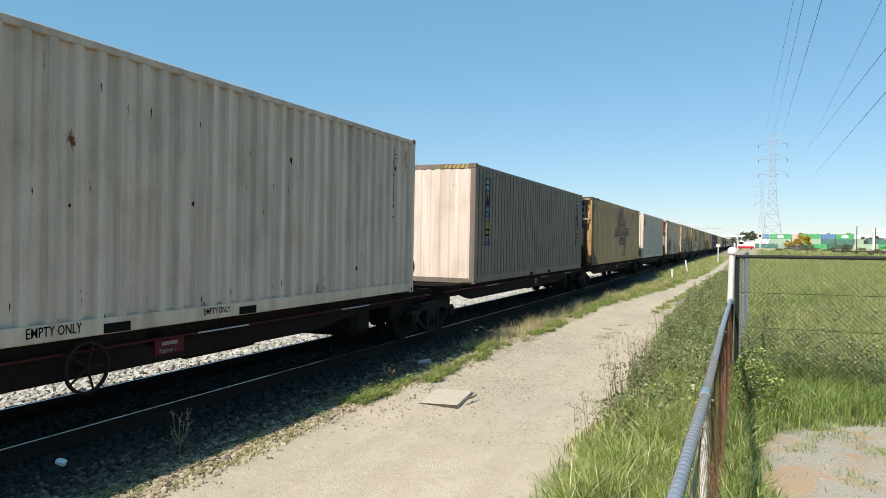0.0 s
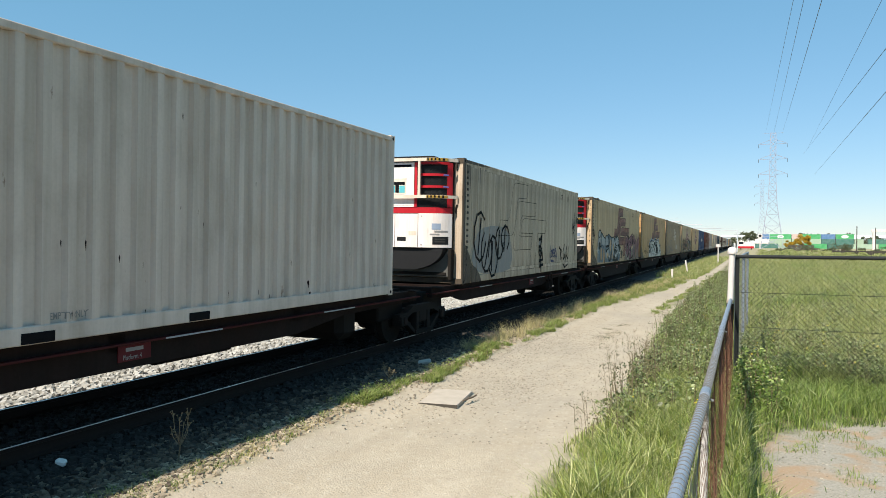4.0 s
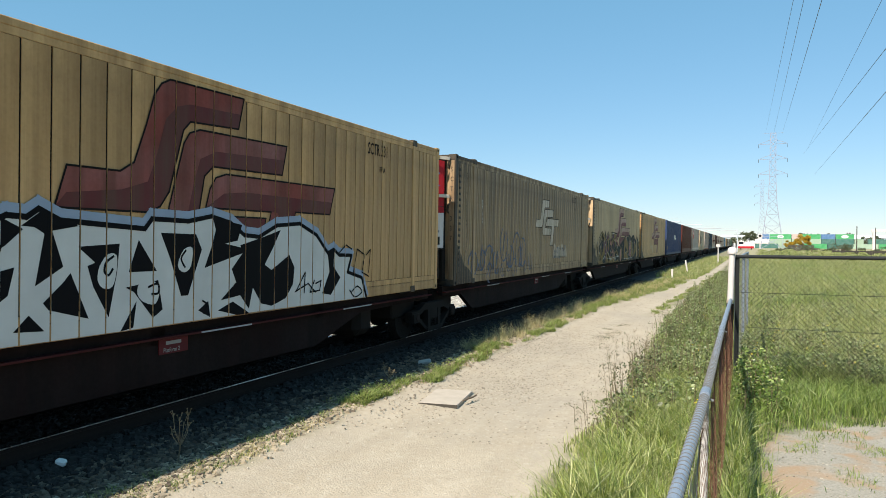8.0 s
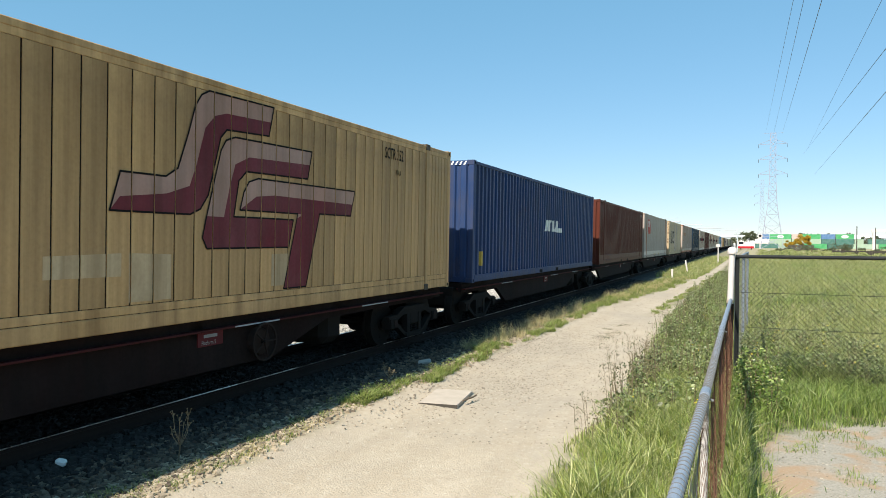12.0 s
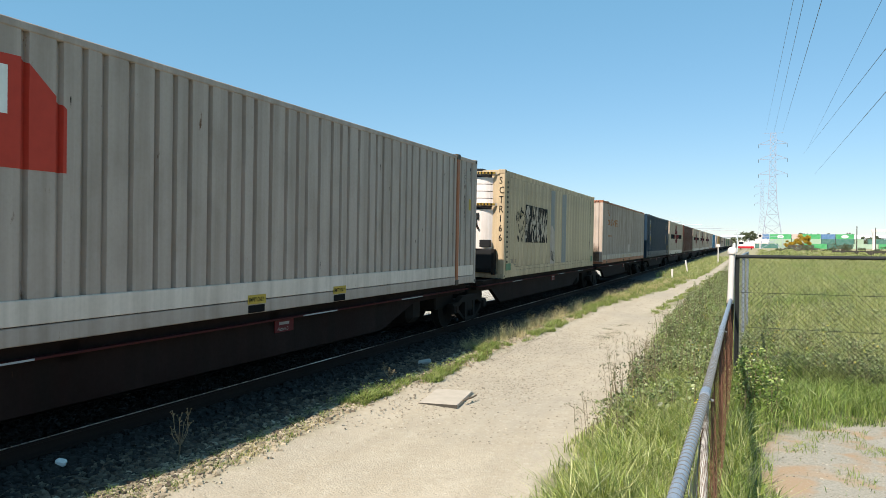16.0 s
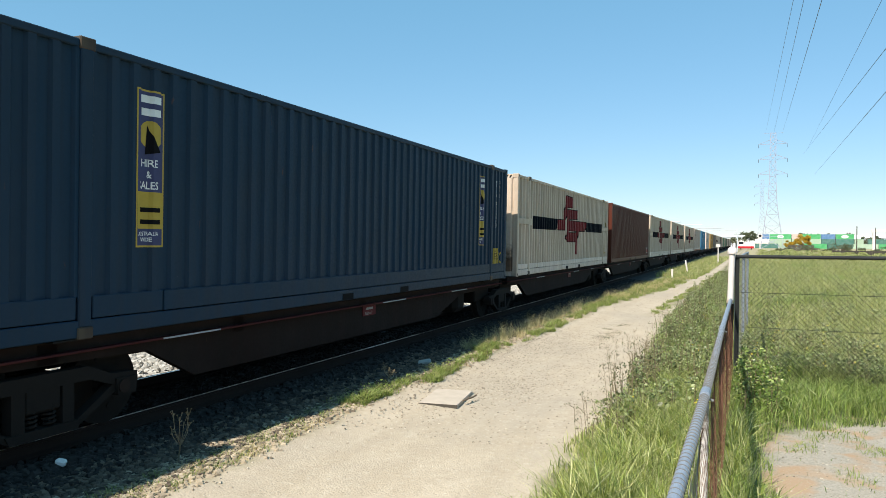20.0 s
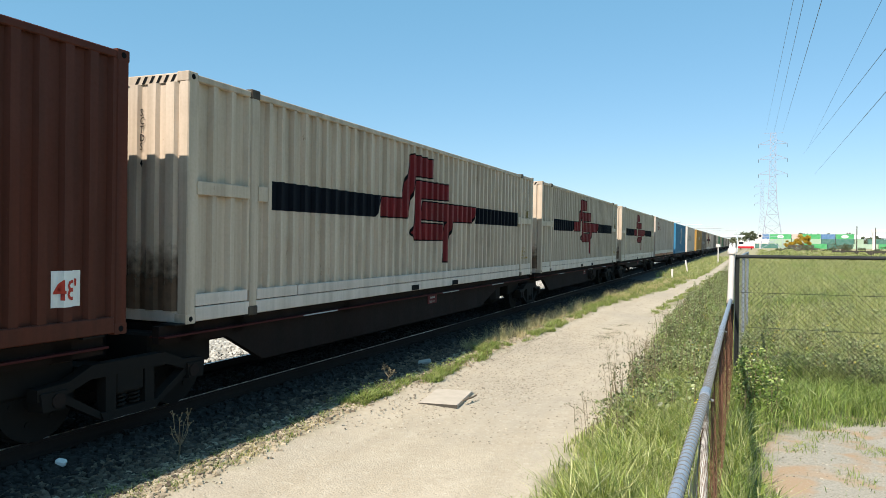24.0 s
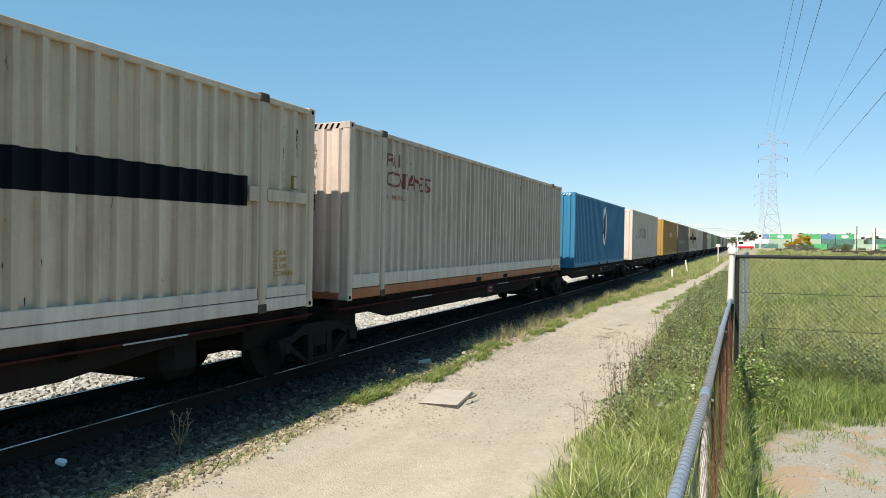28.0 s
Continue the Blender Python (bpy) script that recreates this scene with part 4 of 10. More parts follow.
def reefer_box(label, length=14.71, mat="tan", high=2.94, posts=True, unit="red", soot="soot", edge_mat=None, rail_mat=None):
    """A refrigerated container: insulated side panels with open seams, and a cooling unit on its end."""
    ob = frame_box(label, length, mat, edge_mat or mat, rail_mat or mat, high, posts, top_soot=soot, near_mat=soot)
    for p in ob.children:
        if p.name.startswith("corner_post") and p.location.y < 1:
            p.data = shared(("corner_post", high, "s"), lambda: boxed(-0.07, 0.07, -0.075, 0.075, 0.1, high - 0.1, bevel=0.012), soot)
    for x in (-1.215, 1.10):
        part("end_strip", shared(("end_strip", x, high), lambda: boxed(x, x + 0.115, -0.002, 0.01, 0.13, high - 0.14, bevel=0.003), mat), None, ob)
    backing = boxed(WIDE - 0.08, WIDE - 0.017, 0.14, length - 0.14, 0.17, high - 0.09)
    box(backing, -WIDE + 0.017, -WIDE + 0.08, 0.14, length - 0.14, 0.17, high - 0.09)
    part("insulation_core", shared(("insulation_core", length, high), lambda: backing, "tan_seam"), None, ob, "dark seams between panels")
    gaps = []
    for seams in reefer_seams(length, posts):
        for a, b in zip(seams, seams[1:]):
            w = round(b - a - PANEL_GAP, 3)
            for sx in (1, -1):
                me = shared(("side_panel", w, high), lambda: boxed(-0.030, 0.014, 0, w, 0.29, high - 0.175, bevel=0.004), mat)
                p = part("side_panel", me, None, ob)
                p.location = (sx * (WIDE - 0.022), a + PANEL_GAP / 2, 0)
            gaps.append((a - PANEL_GAP / 2, a + PANEL_GAP / 2))
    for sx in (1, -1):
        x0, x1 = sorted((sx * (WIDE - 0.05), sx * (WIDE - 0.005)))
        part("header_plate", shared(("header_plate", length, high, sx), lambda: boxed(min(sx * (WIDE - 0.05), sx * (WIDE - 0.007)), max(sx * (WIDE - 0.05), sx * (WIDE - 0.007)), 0.16, length - 0.16, high - 0.172, high - 0.098, bevel=0.004), mat), None, ob)
        part("kick_plate", shared(("kick_plate", length, sx), lambda: boxed(x0, x1, 0.16, length - 0.16, 0.195, 0.285, bevel=0.006), mat), None, ob)
    part("end_panel", shared(("end_panel", high), lambda: boxed(-WIDE + 0.14, WIDE - 0.14, 0.05, 0.10, 0.12, high - 0.1), mat), None, ob)
    part("end_panel", shared(("end_panel_far", length, high), lambda: boxed(-WIDE + 0.14, WIDE - 0.14, length - 0.10, length - 0.05, 0.12, high - 0.1), mat), None, ob)
    for k in range(17):
        r = part("ladder_rung", shared("ladder_rung", lambda: boxed(WIDE - 0.006, WIDE + 0.012, -0.045, 0.045, -0.03, 0.03, bevel=0.006), "soot"), None, ob)
        r.location = (0, 0.275, 0.45 + 0.135 * k)
    cooling_unit(ob, unit, high)
    skin = Skin(ob, [(0, 0.0), (length, 0.0)], WIDE - 0.008, gaps)
    rng = np.random.default_rng(len(label) + int(length * 10))
    runs = []
    for k in range(16):
        u = 0.16 + 1.5 * rng.random() ** 2.2
        w, h = rng.uniform(0.006, 0.02), rng.uniform(0.15, 0.9) * (1.2 - u / 1.7)
        runs.append([(u - w, high - 0.135), (u - w * 0.2, high - 0.135 - h), (u + w * 0.3, high - 0.135 - h * 0.9), (u + w, high - 0.135)])
    skin.poly([(0.17, high - 0.10), (1.15, high - 0.09), (1.9, high - 0.05), (1.3, high - 0.025), (0.17, high - 0.025)], "soot_stain", soot, 0.008, "sooty top rail")
    skin.poly([(0.16, 0.02), (1.3, 0.02), (1.12, 0.22), (0.9, 0.36), (0.62, 0.44), (0.45, 0.66), (0.16, 0.92)], "soot_stain", soot, 0.012)
    skin.polys(runs, "soot_run", soot, 0.002, "exhaust soot running down")
    return ob, skin


def bowed(bm, x0, x1, z0, z1, bulge, back=0.05, n=10, wide=1.03, thick=None):
    """A panel that bows forward in plan."""
    def front(x):
        return -bulge * (1 - (abs(x) / wide) ** 5.0)
    xs = [x0 + (x1 - x0) * i / n for i in range(n + 1)]
    lo = [bm.verts.new((x, front(x), z0)) for x in xs]
    hi = [bm.verts.new((x, front(x), z1)) for x in xs]
    off = (lambda x: back) if thick is None else (lambda x: front(x) + thick)
    lb = [bm.verts.new((x, off(x), z0)) for x in xs]
    hb = [bm.verts.new((x, off(x), z1)) for x in xs]
    for i in range(n):
        bm.faces.new((lo[i], lo[i + 1], hi[i + 1], hi[i]))
        bm.faces.new((hi[i], hi[i + 1], hb[i + 1], hb[i]))
        bm.faces.new((lb[i], lb[i + 1], lo[i + 1], lo[i]))
        bm.faces.new((hb[i], hb[i + 1], lb[i + 1], lb[i]))
    bm.faces.new((lo[0], hi[0], hb[0], lb[0]))
    bm.faces.new((lb[n], hb[n], hi[n], lo[n]))
    return bm


def cooling_unit(ob, style, high):
    """Diesel cooling unit on the end wall, with curved guard rails, doors, grilles and a dark tank below."""
    rail_out = 0.54 if style == "old" else 0.56
    u = part("cooling_unit", shared(("cooling_unit", style), lambda: bowed(bmesh.new(), -1.0, 1.0, 0.80 if style == "old" else 0.82, high - 0.08, 0.40), "black"), None, ob, "bowed cooling unit")
    if style == "old":
        u.location = (0, 0.26, 0)
    band = "unit_red" if style in ("red", "dark") else "unit_white"
    if style == "old":
        part("unit_door", bowed(bmesh.new(), -0.96, -0.36, 0.80, 1.80, 0.43, thick=0.03), "unit_white", u)
        part("unit_door", bowed(bmesh.new(), -0.34, 0.30, 0.80, 1.80, 0.43, thick=0.03), "unit_white", u)
        part("unit_door", bowed(bmesh.new(), 0.32, 0.96, 0.80, 1.86, 0.43, thick=0.03), "unit_white", u)
        for k in range(4):
            part("unit_panel", bowed(bmesh.new(), 0.34, 0.96, 1.98 + 0.19 * k, 2.15 + 0.19 * k, 0.43, thick=0.03), "unit_white", u)
            part("unit_panel", bowed(bmesh.new(), -0.96, -0.80, 1.98 + 0.19 * k, 2.15 + 0.19 * k, 0.43, thick=0.03, n=3), "unit_white", u)
        for k in range(14):
            part("grille_slat", bowed(bmesh.new(), -0.74, -0.06, 1.99 + 0.052 * k, 2.006 + 0.052 * k, 0.425, thick=0.02, n=6), "patch", u)
            part("grille_slat", bowed(bmesh.new(), 0.02, 0.30, 1.99 + 0.052 * k, 2.006 + 0.052 * k, 0.425, thick=0.02, n=3), "patch", u)
        sign = letters("WIRELESS\nCONTROLLED\nUNIT", 0.05, 0.85)
        for v in sign.verts:
            v.co = (v.co.x - 0.12, -0.445, v.co.y + 1.12)
        part("lettering", sign, "ink", u)
        part("exhaust", pipe(bmesh.new(), [(0.5, -0.42, 1.62), (0.5, -0.47, 1.5), (0.53, -0.46, 1.42), (0.58, -0.44, 1.33)], 0.03, 8), "rail_side", u, "rusty exhaust")
        part("controller", boxed(0.45, 0.58, -0.46, -0.38, 1.60, 1.76, bevel=0.01), "black", u)
        part("control_panel", boxed(0.55, 0.9, -0.40, -0.27, 0.84, 1.04, bevel=0.01), "black", u)
    else:
        def shell(name, x0, x1, z0, z1, mat, out=0.44, thick=0.03, n=8, label=""):
            return part(name, bowed(bmesh.new(), x0, x1, z0, z1, out, thick=thick, n=n), mat, u, label)
        red = style == "red"
        shell("unit_door", -1.0, -0.285, 0.84, 1.61, "unit_white")
        shell("unit_door", -0.27, 0.305, 0.84, 1.61, "unit_white")
        if red:
            shell("unit_door", 0.32, 1.0, 0.84, 1.62, "unit_white", n=12)
            shell("red_band", -1.0, 1.0, 1.625, 1.755, band, 0.43, n=14, label="red band")
            shell("red_pillar", 0.215, 0.275, 1.765, 2.78, band, 0.45)
        else:
            shell("red_band", -1.0, 0.305, 1.625, 1.755, band, 0.43, label="red band")
            part("engine_box", boxed(0.52, 0.92, -0.40, -0.1, 0.86, 1.56, bevel=0.03), "tank_grey", u)
            for x in (0.36, 0.44):
                part("hose", pipe(bmesh.new(), [(x, -0.36, 0.88), (x + 0.02, -0.40, 1.15), (x - 0.03, -0.38, 1.4), (x, -0.33, 1.6)], 0.02, 6), "black", u)
        shell("front_panel", -0.80, 0.20 if red else 0.24, 1.765, 2.78, "unit_white", 0.445)
        shell("panel_seam", -0.78, 0.18, 1.80, 1.81, "patch", 0.448, 0.01)
        shell("side_fairing", -1.0, -0.815, 1.765, 2.78, band, 0.42, n=4)
        lou = band if red else "tank_grey"
        for z in (2.20, 2.47, 2.735):
            shell("louvre", 0.29, 0.95, z, z + 0.055, lou, 0.465, 0.10)
            if z < 2.7:
                shell("reflector", 0.86, 0.94, z + 0.016, z + 0.040, "glow", 0.472, 0.01, 2, "small blue reflector")
        shell("grille_frame", 0.92, 1.0, 1.765, 2.78, lou, 0.45, 0.05, 4)
        mesh = lattice_mesh("m", "x", 0.29, 0.93, 1.77, 2.77, 0.0, 0.07, 0.005, "black_wire", 2)
        for v in mesh.verts:
            v.co.y -= 0.425 * (1 - (abs(v.co.x) / 1.03) ** 5.0)
        part("grille_mesh", mesh, "black_wire", u, "dark wire grille")
        shell("emblem", -0.45, 0.0, 2.06, 2.42, "rail_cream", 0.455, 0.02, 4, "square emblem")
        shell("emblem_mark", -0.42, -0.28, 2.09, 2.25, "teal", 0.460, 0.02, 3)
        shell("emblem_mark", -0.17, -0.03, 2.09, 2.25, "teal", 0.460, 0.02, 3)
        shell("emblem_mark", -0.27, -0.18, 2.09, 2.30, "ink", 0.461, 0.02, 3)
        shell("emblem_mark", -0.42, -0.03, 2.27, 2.34, "ink", 0.4605, 0.02, 3)
        shell("name_bar", -0.58, 0.13, 2.68, 2.735, "ink", 0.452, 0.02, 6, "dark name strip")
        for x in (-0.46, -0.10):
            shell("door_pull", x - 0.11, x + 0.11, 0.98, 1.075, "black", 0.445, 0.02, 3)
        for x, z in ((0.40, 1.55), (0.40, 0.90), (-0.9, 1.55)):
            shell("bolt", x - 0.014, x + 0.014, z - 0.014, z + 0.014, "patch", 0.446, 0.02, 1)
        if red:
            shell("vent", 0.66, 0.95, 0.91, 1.09, "black", 0.447, 0.02, 6)
            shell("vent_bar", 0.71, 0.90, 0.96, 0.99, "tank_grey", 0.453, 0.02, 4)
            shell("vent_bar", 0.71, 0.90, 1.015, 1.045, "tank_grey", 0.453, 0.02, 4)
            shell("sticker", 0.64, 0.82, 1.25, 1.39, "spray_halo", 0.446, 0.02, 4, "small pale blue sticker")
            shell("sticker", 0.08, 0.27, 1.12, 1.21, "rail_cream", 0.446, 0.02, 4, "small paper sticker")
            shell("model_strip", 0.70, 0.94, 1.185, 1.23, "patch", 0.446, 0.02, 5)
            shell("model_strip", 0.60, 0.80, 1.125, 1.16, "patch", 0.446, 0.02, 5)
        else:
            part("label", boxed(0.58, 0.84, -0.405, -0.39, 1.24, 1.36), "bright", u, "white paper label")
            part("handle", boxed(0.58, 0.82, -0.415, -0.39, 0.92, 1.01, bevel=0.01), "patch", u)
    for z in (1.96, 2.80):
        part("hazard_tape", bowed(bmesh.new(), 0.55, 0.98, z + 0.006, z + 0.064, rail_out + 0.004, thick=0.02, wide=1.15, n=6), "dull_gold", u, "yellow and black warning tape")
        for q in range(5):
            part("tape_stripe", bowed(bmesh.new(), 0.57 + 0.08 * q, 0.605 + 0.08 * q, z + 0.008, z + 0.062, rail_out + 0.008, thick=0.02, wide=1.15, n=1), "ink", u)
    for z in (1.96, 2.80):
        part("guard_rail", bowed(bmesh.new(), -1.12, 1.12, z, z + 0.07, rail_out, thick=0.05, wide=1.15, n=14), "rail_cream", u, "cream guard rail")
    for x in ((-0.78, 0.02, 0.36) if style == "old" else (-0.92, 0.37)):
        y = -rail_out * (1 - (abs(x) / 1.15) ** 5.0)
        part("guard_bar", boxed(x - 0.03, x + 0.03, y, y + 0.05, 1.96, 2.86, bevel=0.006), "rail_cream", u)
    for z in (1.55, 2.55):
        part("guard_brace", pipe(bmesh.new(), [(1.1, -0.02, z + 0.28), (1.05, 0.02, z + 0.12), (1.17, 0.03, z)], 0.025, 6), "soot", u)
    part("top_fairing", bowed(bmesh.new(), -0.8, 0.6, high - 0.05, high + 0.03, 0.30, thick=0.3), "black", u)
    # A solid black half-round stands in for the dark opening in the tank.
    arc = [(0.90 * math.cos(radians(a)), 0.82 + 0.50 * math.sin(radians(a))) for a in range(180, 361, 12)]
    drum = bmesh.new()
    rows = [[drum.verts.new((x, y, z)) for x, z in arc] for y in (-0.36, -0.08)]
    for i in range(len(arc) - 1):
        drum.faces.new((rows[0][i + 1], rows[0][i], rows[1][i], rows[1][i + 1]))
    drum.faces.new(rows[0])
    drum.faces.new((rows[0][0], rows[0][-1], rows[1][-1], rows[1][0]))
    bmesh.ops.recalc_face_normals(drum, faces=drum.faces[:])
    if style == "red":
        part("blower_drum", drum, "black", ob, "black half-round solid in place of the tank opening")
    else:
        drum.free()
    tank = part("fuel_tank", boxed(-0.98, 0.98, -0.12, 0.04, 0.16, 0.78 if style == "old" else 0.80, bevel=0.02), "tank_dusty" if style == "red" else "black", ob, "dusty tank box under the unit")
    for x in (-0.99, 0.99):
        part("tank_bracket", boxed(x - 0.04, x + 0.04, -0.16, 0.02, 0.1, 0.79 if style == "old" else 0.81, bevel=0.01), "bogie", tank)
    part("tank_strap", boxed(-0.9, 0.9, -0.14, -0.11, 0.2, 0.27, bevel=0.008), "bogie", tank)


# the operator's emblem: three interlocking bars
def emblem_shapes():
    s = [(5.64, 1.28), (5.77, 1.69), (6.40, 1.69), (6.58, 1.80), (6.74, 2.22), (6.85, 2.56), (6.95, 2.70), (7.08, 2.77), (8.35, 2.79), (8.25, 2.39), (7.40, 2.35), (7.29, 2.24), (7.08, 1.52), (6.95, 1.35), (6.78, 1.28)]
    c = [(6.99, 1.01), (7.06, 1.28), (7.30, 2.09), (7.39, 2.22), (7.56, 2.28), (9.29, 2.30), (9.19, 1.89), (7.79, 1.87), (7.64, 1.74), (7.55, 1.28), (8.84, 1.28), (8.74, 0.89), (7.07, 0.88)]
    t = [(7.67, 1.37), (7.74, 1.60), (7.84, 1.74), (8.03, 1.80), (10.57, 1.80), (10.44, 1.39), (9.52, 1.39), (9.18, 0.31), (8.63, 0.31), (8.95, 1.37)]
    shade = ([(5.64, 1.28), (5.77, 1.43), (6.42, 1.50), (6.77, 1.61), (6.88, 1.87), (7.02, 2.32), (7.19, 2.49), (7.39, 2.55), (8.30, 2.58), (8.25, 2.39), (7.40, 2.35), (7.29, 2.24), (7.08, 1.52), (6.95, 1.35), (6.78, 1.28)],
             [(7.35, 1.2), (7.47, 1.65), (7.57, 1.94), (7.85, 2.06), (9.24, 2.10), (9.19, 1.89), (7.79, 1.87), (7.64, 1.74), (7.55, 1.28), (8.84, 1.28), (8.80, 1.1), (7.4, 1.08)],
             [(7.67, 1.37), (8.0, 1.56), (8.4, 1.60), (10.50, 1.58), (10.44, 1.39), (9.52, 1.39), (9.40, 1.0), (9.1, 1.36), (8.95, 1.37)])
    return (s, c, t), shade


def emblem(skin, style="full", scale=1.0, mid=(8.05, 1.50)):
    shapes, shade = emblem_shapes()
    if scale != 1.0:
        shapes = [[(mid[0] + (a - 8.05) * scale, mid[1] + (b - 1.55) * scale) for a, b in q] for q in shapes]
    if style == "full":
        for q in shapes:
            skin.poly(q, "emblem_bar", "logo_red" if q is not shapes[0] else "logo_red", 0.003, "faded red emblem")
        for q in shade:
            skin.poly(q, "emblem_shade", "logo_dark", 0.005)
    if style == "pale":
        for q in shapes:
            skin.poly(q, "emblem_bar", "logo_pale", 0.003, "sun-bleached emblem")
        for q in shade:
            skin.poly(q, "emblem_shade", "logo_crimson", 0.005)
        skin.polys([[(6.99, 1.01), (7.06, 1.27), (7.56, 1.27), (8.84, 1.28), (8.74, 0.89), (7.07, 0.88)], [(8.93, 1.30), (9.12, 1.38), (9.52, 1.39), (9.18, 0.31), (8.63, 0.31)]], "emblem_foot", "logo_crimson", 0.0045)
    if style == "ghost":
        for q in shapes:
            skin.poly(q, "emblem_bar", "cream", 0.003, "ghost of an emblem")
    lines = [r for q in shapes for r in ribbon(closed(q), 0.022 if style != "outline" else 0.014)]
    skin.polys(lines, "emblem_outline", "logo_line", 0.007)


def stripe_emblem(skin):
    """Red emblem on a dark stripe, on the ribbed boxes."""
    k = "stripe"
    skin.poly([(1.65, 1.40), (1.65, 1.80), (4.80, 1.80), (4.68, 1.41)], "stripe_band", k)
    skin.poly([(9.58, 1.42), (9.72, 1.81), (13.12, 1.82), (13.12, 1.43)], "stripe_band", k)
    s = [(4.78, 1.42), (4.92, 1.79), (5.62, 1.80), (5.76, 1.95), (5.90, 2.40), (5.98, 2.63), (6.14, 2.69), (7.18, 2.67), (7.05, 2.28), (6.22, 2.26), (6.05, 1.60), (5.86, 1.43)]
    c = [(6.10, 1.15), (6.18, 1.38), (6.20, 1.60), (6.25, 2.05), (6.38, 2.20), (8.04, 2.22), (7.92, 1.87), (6.62, 1.84), (6.50, 1.36), (7.70, 1.36), (7.62, 1.01), (6.18, 1.01)]
    t = [(6.58, 1.42), (6.68, 1.80), (9.67, 1.81), (9.53, 1.43), (8.20, 1.42), (7.93, 0.54), (7.60, 0.55), (7.84, 1.41)]
    for q in (s, c, t):
        skin.poly(q, "emblem_bar", "logo_bright", 0.006, "dark red emblem")
    skin.polys([r for q in (s, c, t) for r in ribbon(closed(q), 0.026)], "emblem_outline", "ink", 0.008)


# ---- sprayed lettering, drawn as wild unreadable strokes ----
def blob(rng, u0, u1, v0, v1, n=26, rough=0.16):
    top = [(u0 + (u1 - u0) * k / n, v1 - rng.random() * rough - (0.9 * rough if k % 3 == 0 else 0) - (0.5 * (v1 - v0) if k in (0, n) else 0)) for k in range(n + 1)]
    bot = [(u1 - (u1 - u0) * k / n, v0 + rng.random() * 0.03) for k in range(n + 1)]
    return top + bot




def round_off(pts, n=3, loop=True):
    """A smooth line through the points."""
    out, m = [], len(pts)
    for i in range(m if loop else m - 1):
        p = [pts[(i + k) % m] if loop else pts[min(max(i + k, 0), m - 1)] for k in (-1, 0, 1, 2)]
        for j in range(n):
            t = j / n
            out.append(tuple(0.5 * (2 * p[1][c] + (p[2][c] - p[0][c]) * t + (2 * p[0][c] - 5 * p[1][c] + 4 * p[2][c] - p[3][c]) * t * t + (3 * p[1][c] - p[0][c] - 3 * p[2][c] + p[3][c]) * t ** 3) for c in (0, 1)))
    return out if loop else out + [pts[-1]]


def sprayed(skin, mat, width, lift, *paths, bend=False, name="spray_line"):
    """Strokes of a spray can along the paths."""
    skin.polys([r for q in paths for r in ribbon(round_off(q, 4, False) if bend else q, width)], name, mat, lift)


def scribble(skin, seed, u0, u1, v0, v1, mat, n=9, width=0.03):
    rng = np.random.default_rng(seed)
    out = []
    for k in range(n):
        c = (u0 + (u1 - u0) * (k + 0.5) / n, rng.uniform(v0, v1))
        r = rng.uniform(0.35, 0.6) * (v1 - v0)
        a = rng.uniform(0, 360)
        out += ribbon(curve_pts(c, r, a, a + rng.uniform(160, 330), 8, rng.uniform(0.8, 1.5)), width)
        out += ribbon([(c[0] - r * 0.3, c[1] - r), (c[0] + r * rng.uniform(-0.2, 0.7), c[1] + r)], width)
    skin.polys(out, "spray_tag", mat, 0.010, "sprayed scribble")


def drips(skin, seed, length, n, v0=0.2, v1=2.7, mat="rail_side"):
    """Thin rust runs under scratches."""
    rng = np.random.default_rng(seed)
    qs = []
    for _ in range(n):
        u, v, h, w = rng.uniform(0.3, length - 0.3), v0 + (v1 - v0) * rng.random() ** 3.0, rng.uniform(0.02, 0.10), rng.uniform(0.004, 0.011)
        qs.append([(u - w, v), (u + w * 0.4, v - h), (u + w, v + 0.01), (u, v + 0.03)])
    tagged(skin.polys(qs, "rust_run", mat, 0.003), kind="stuff")


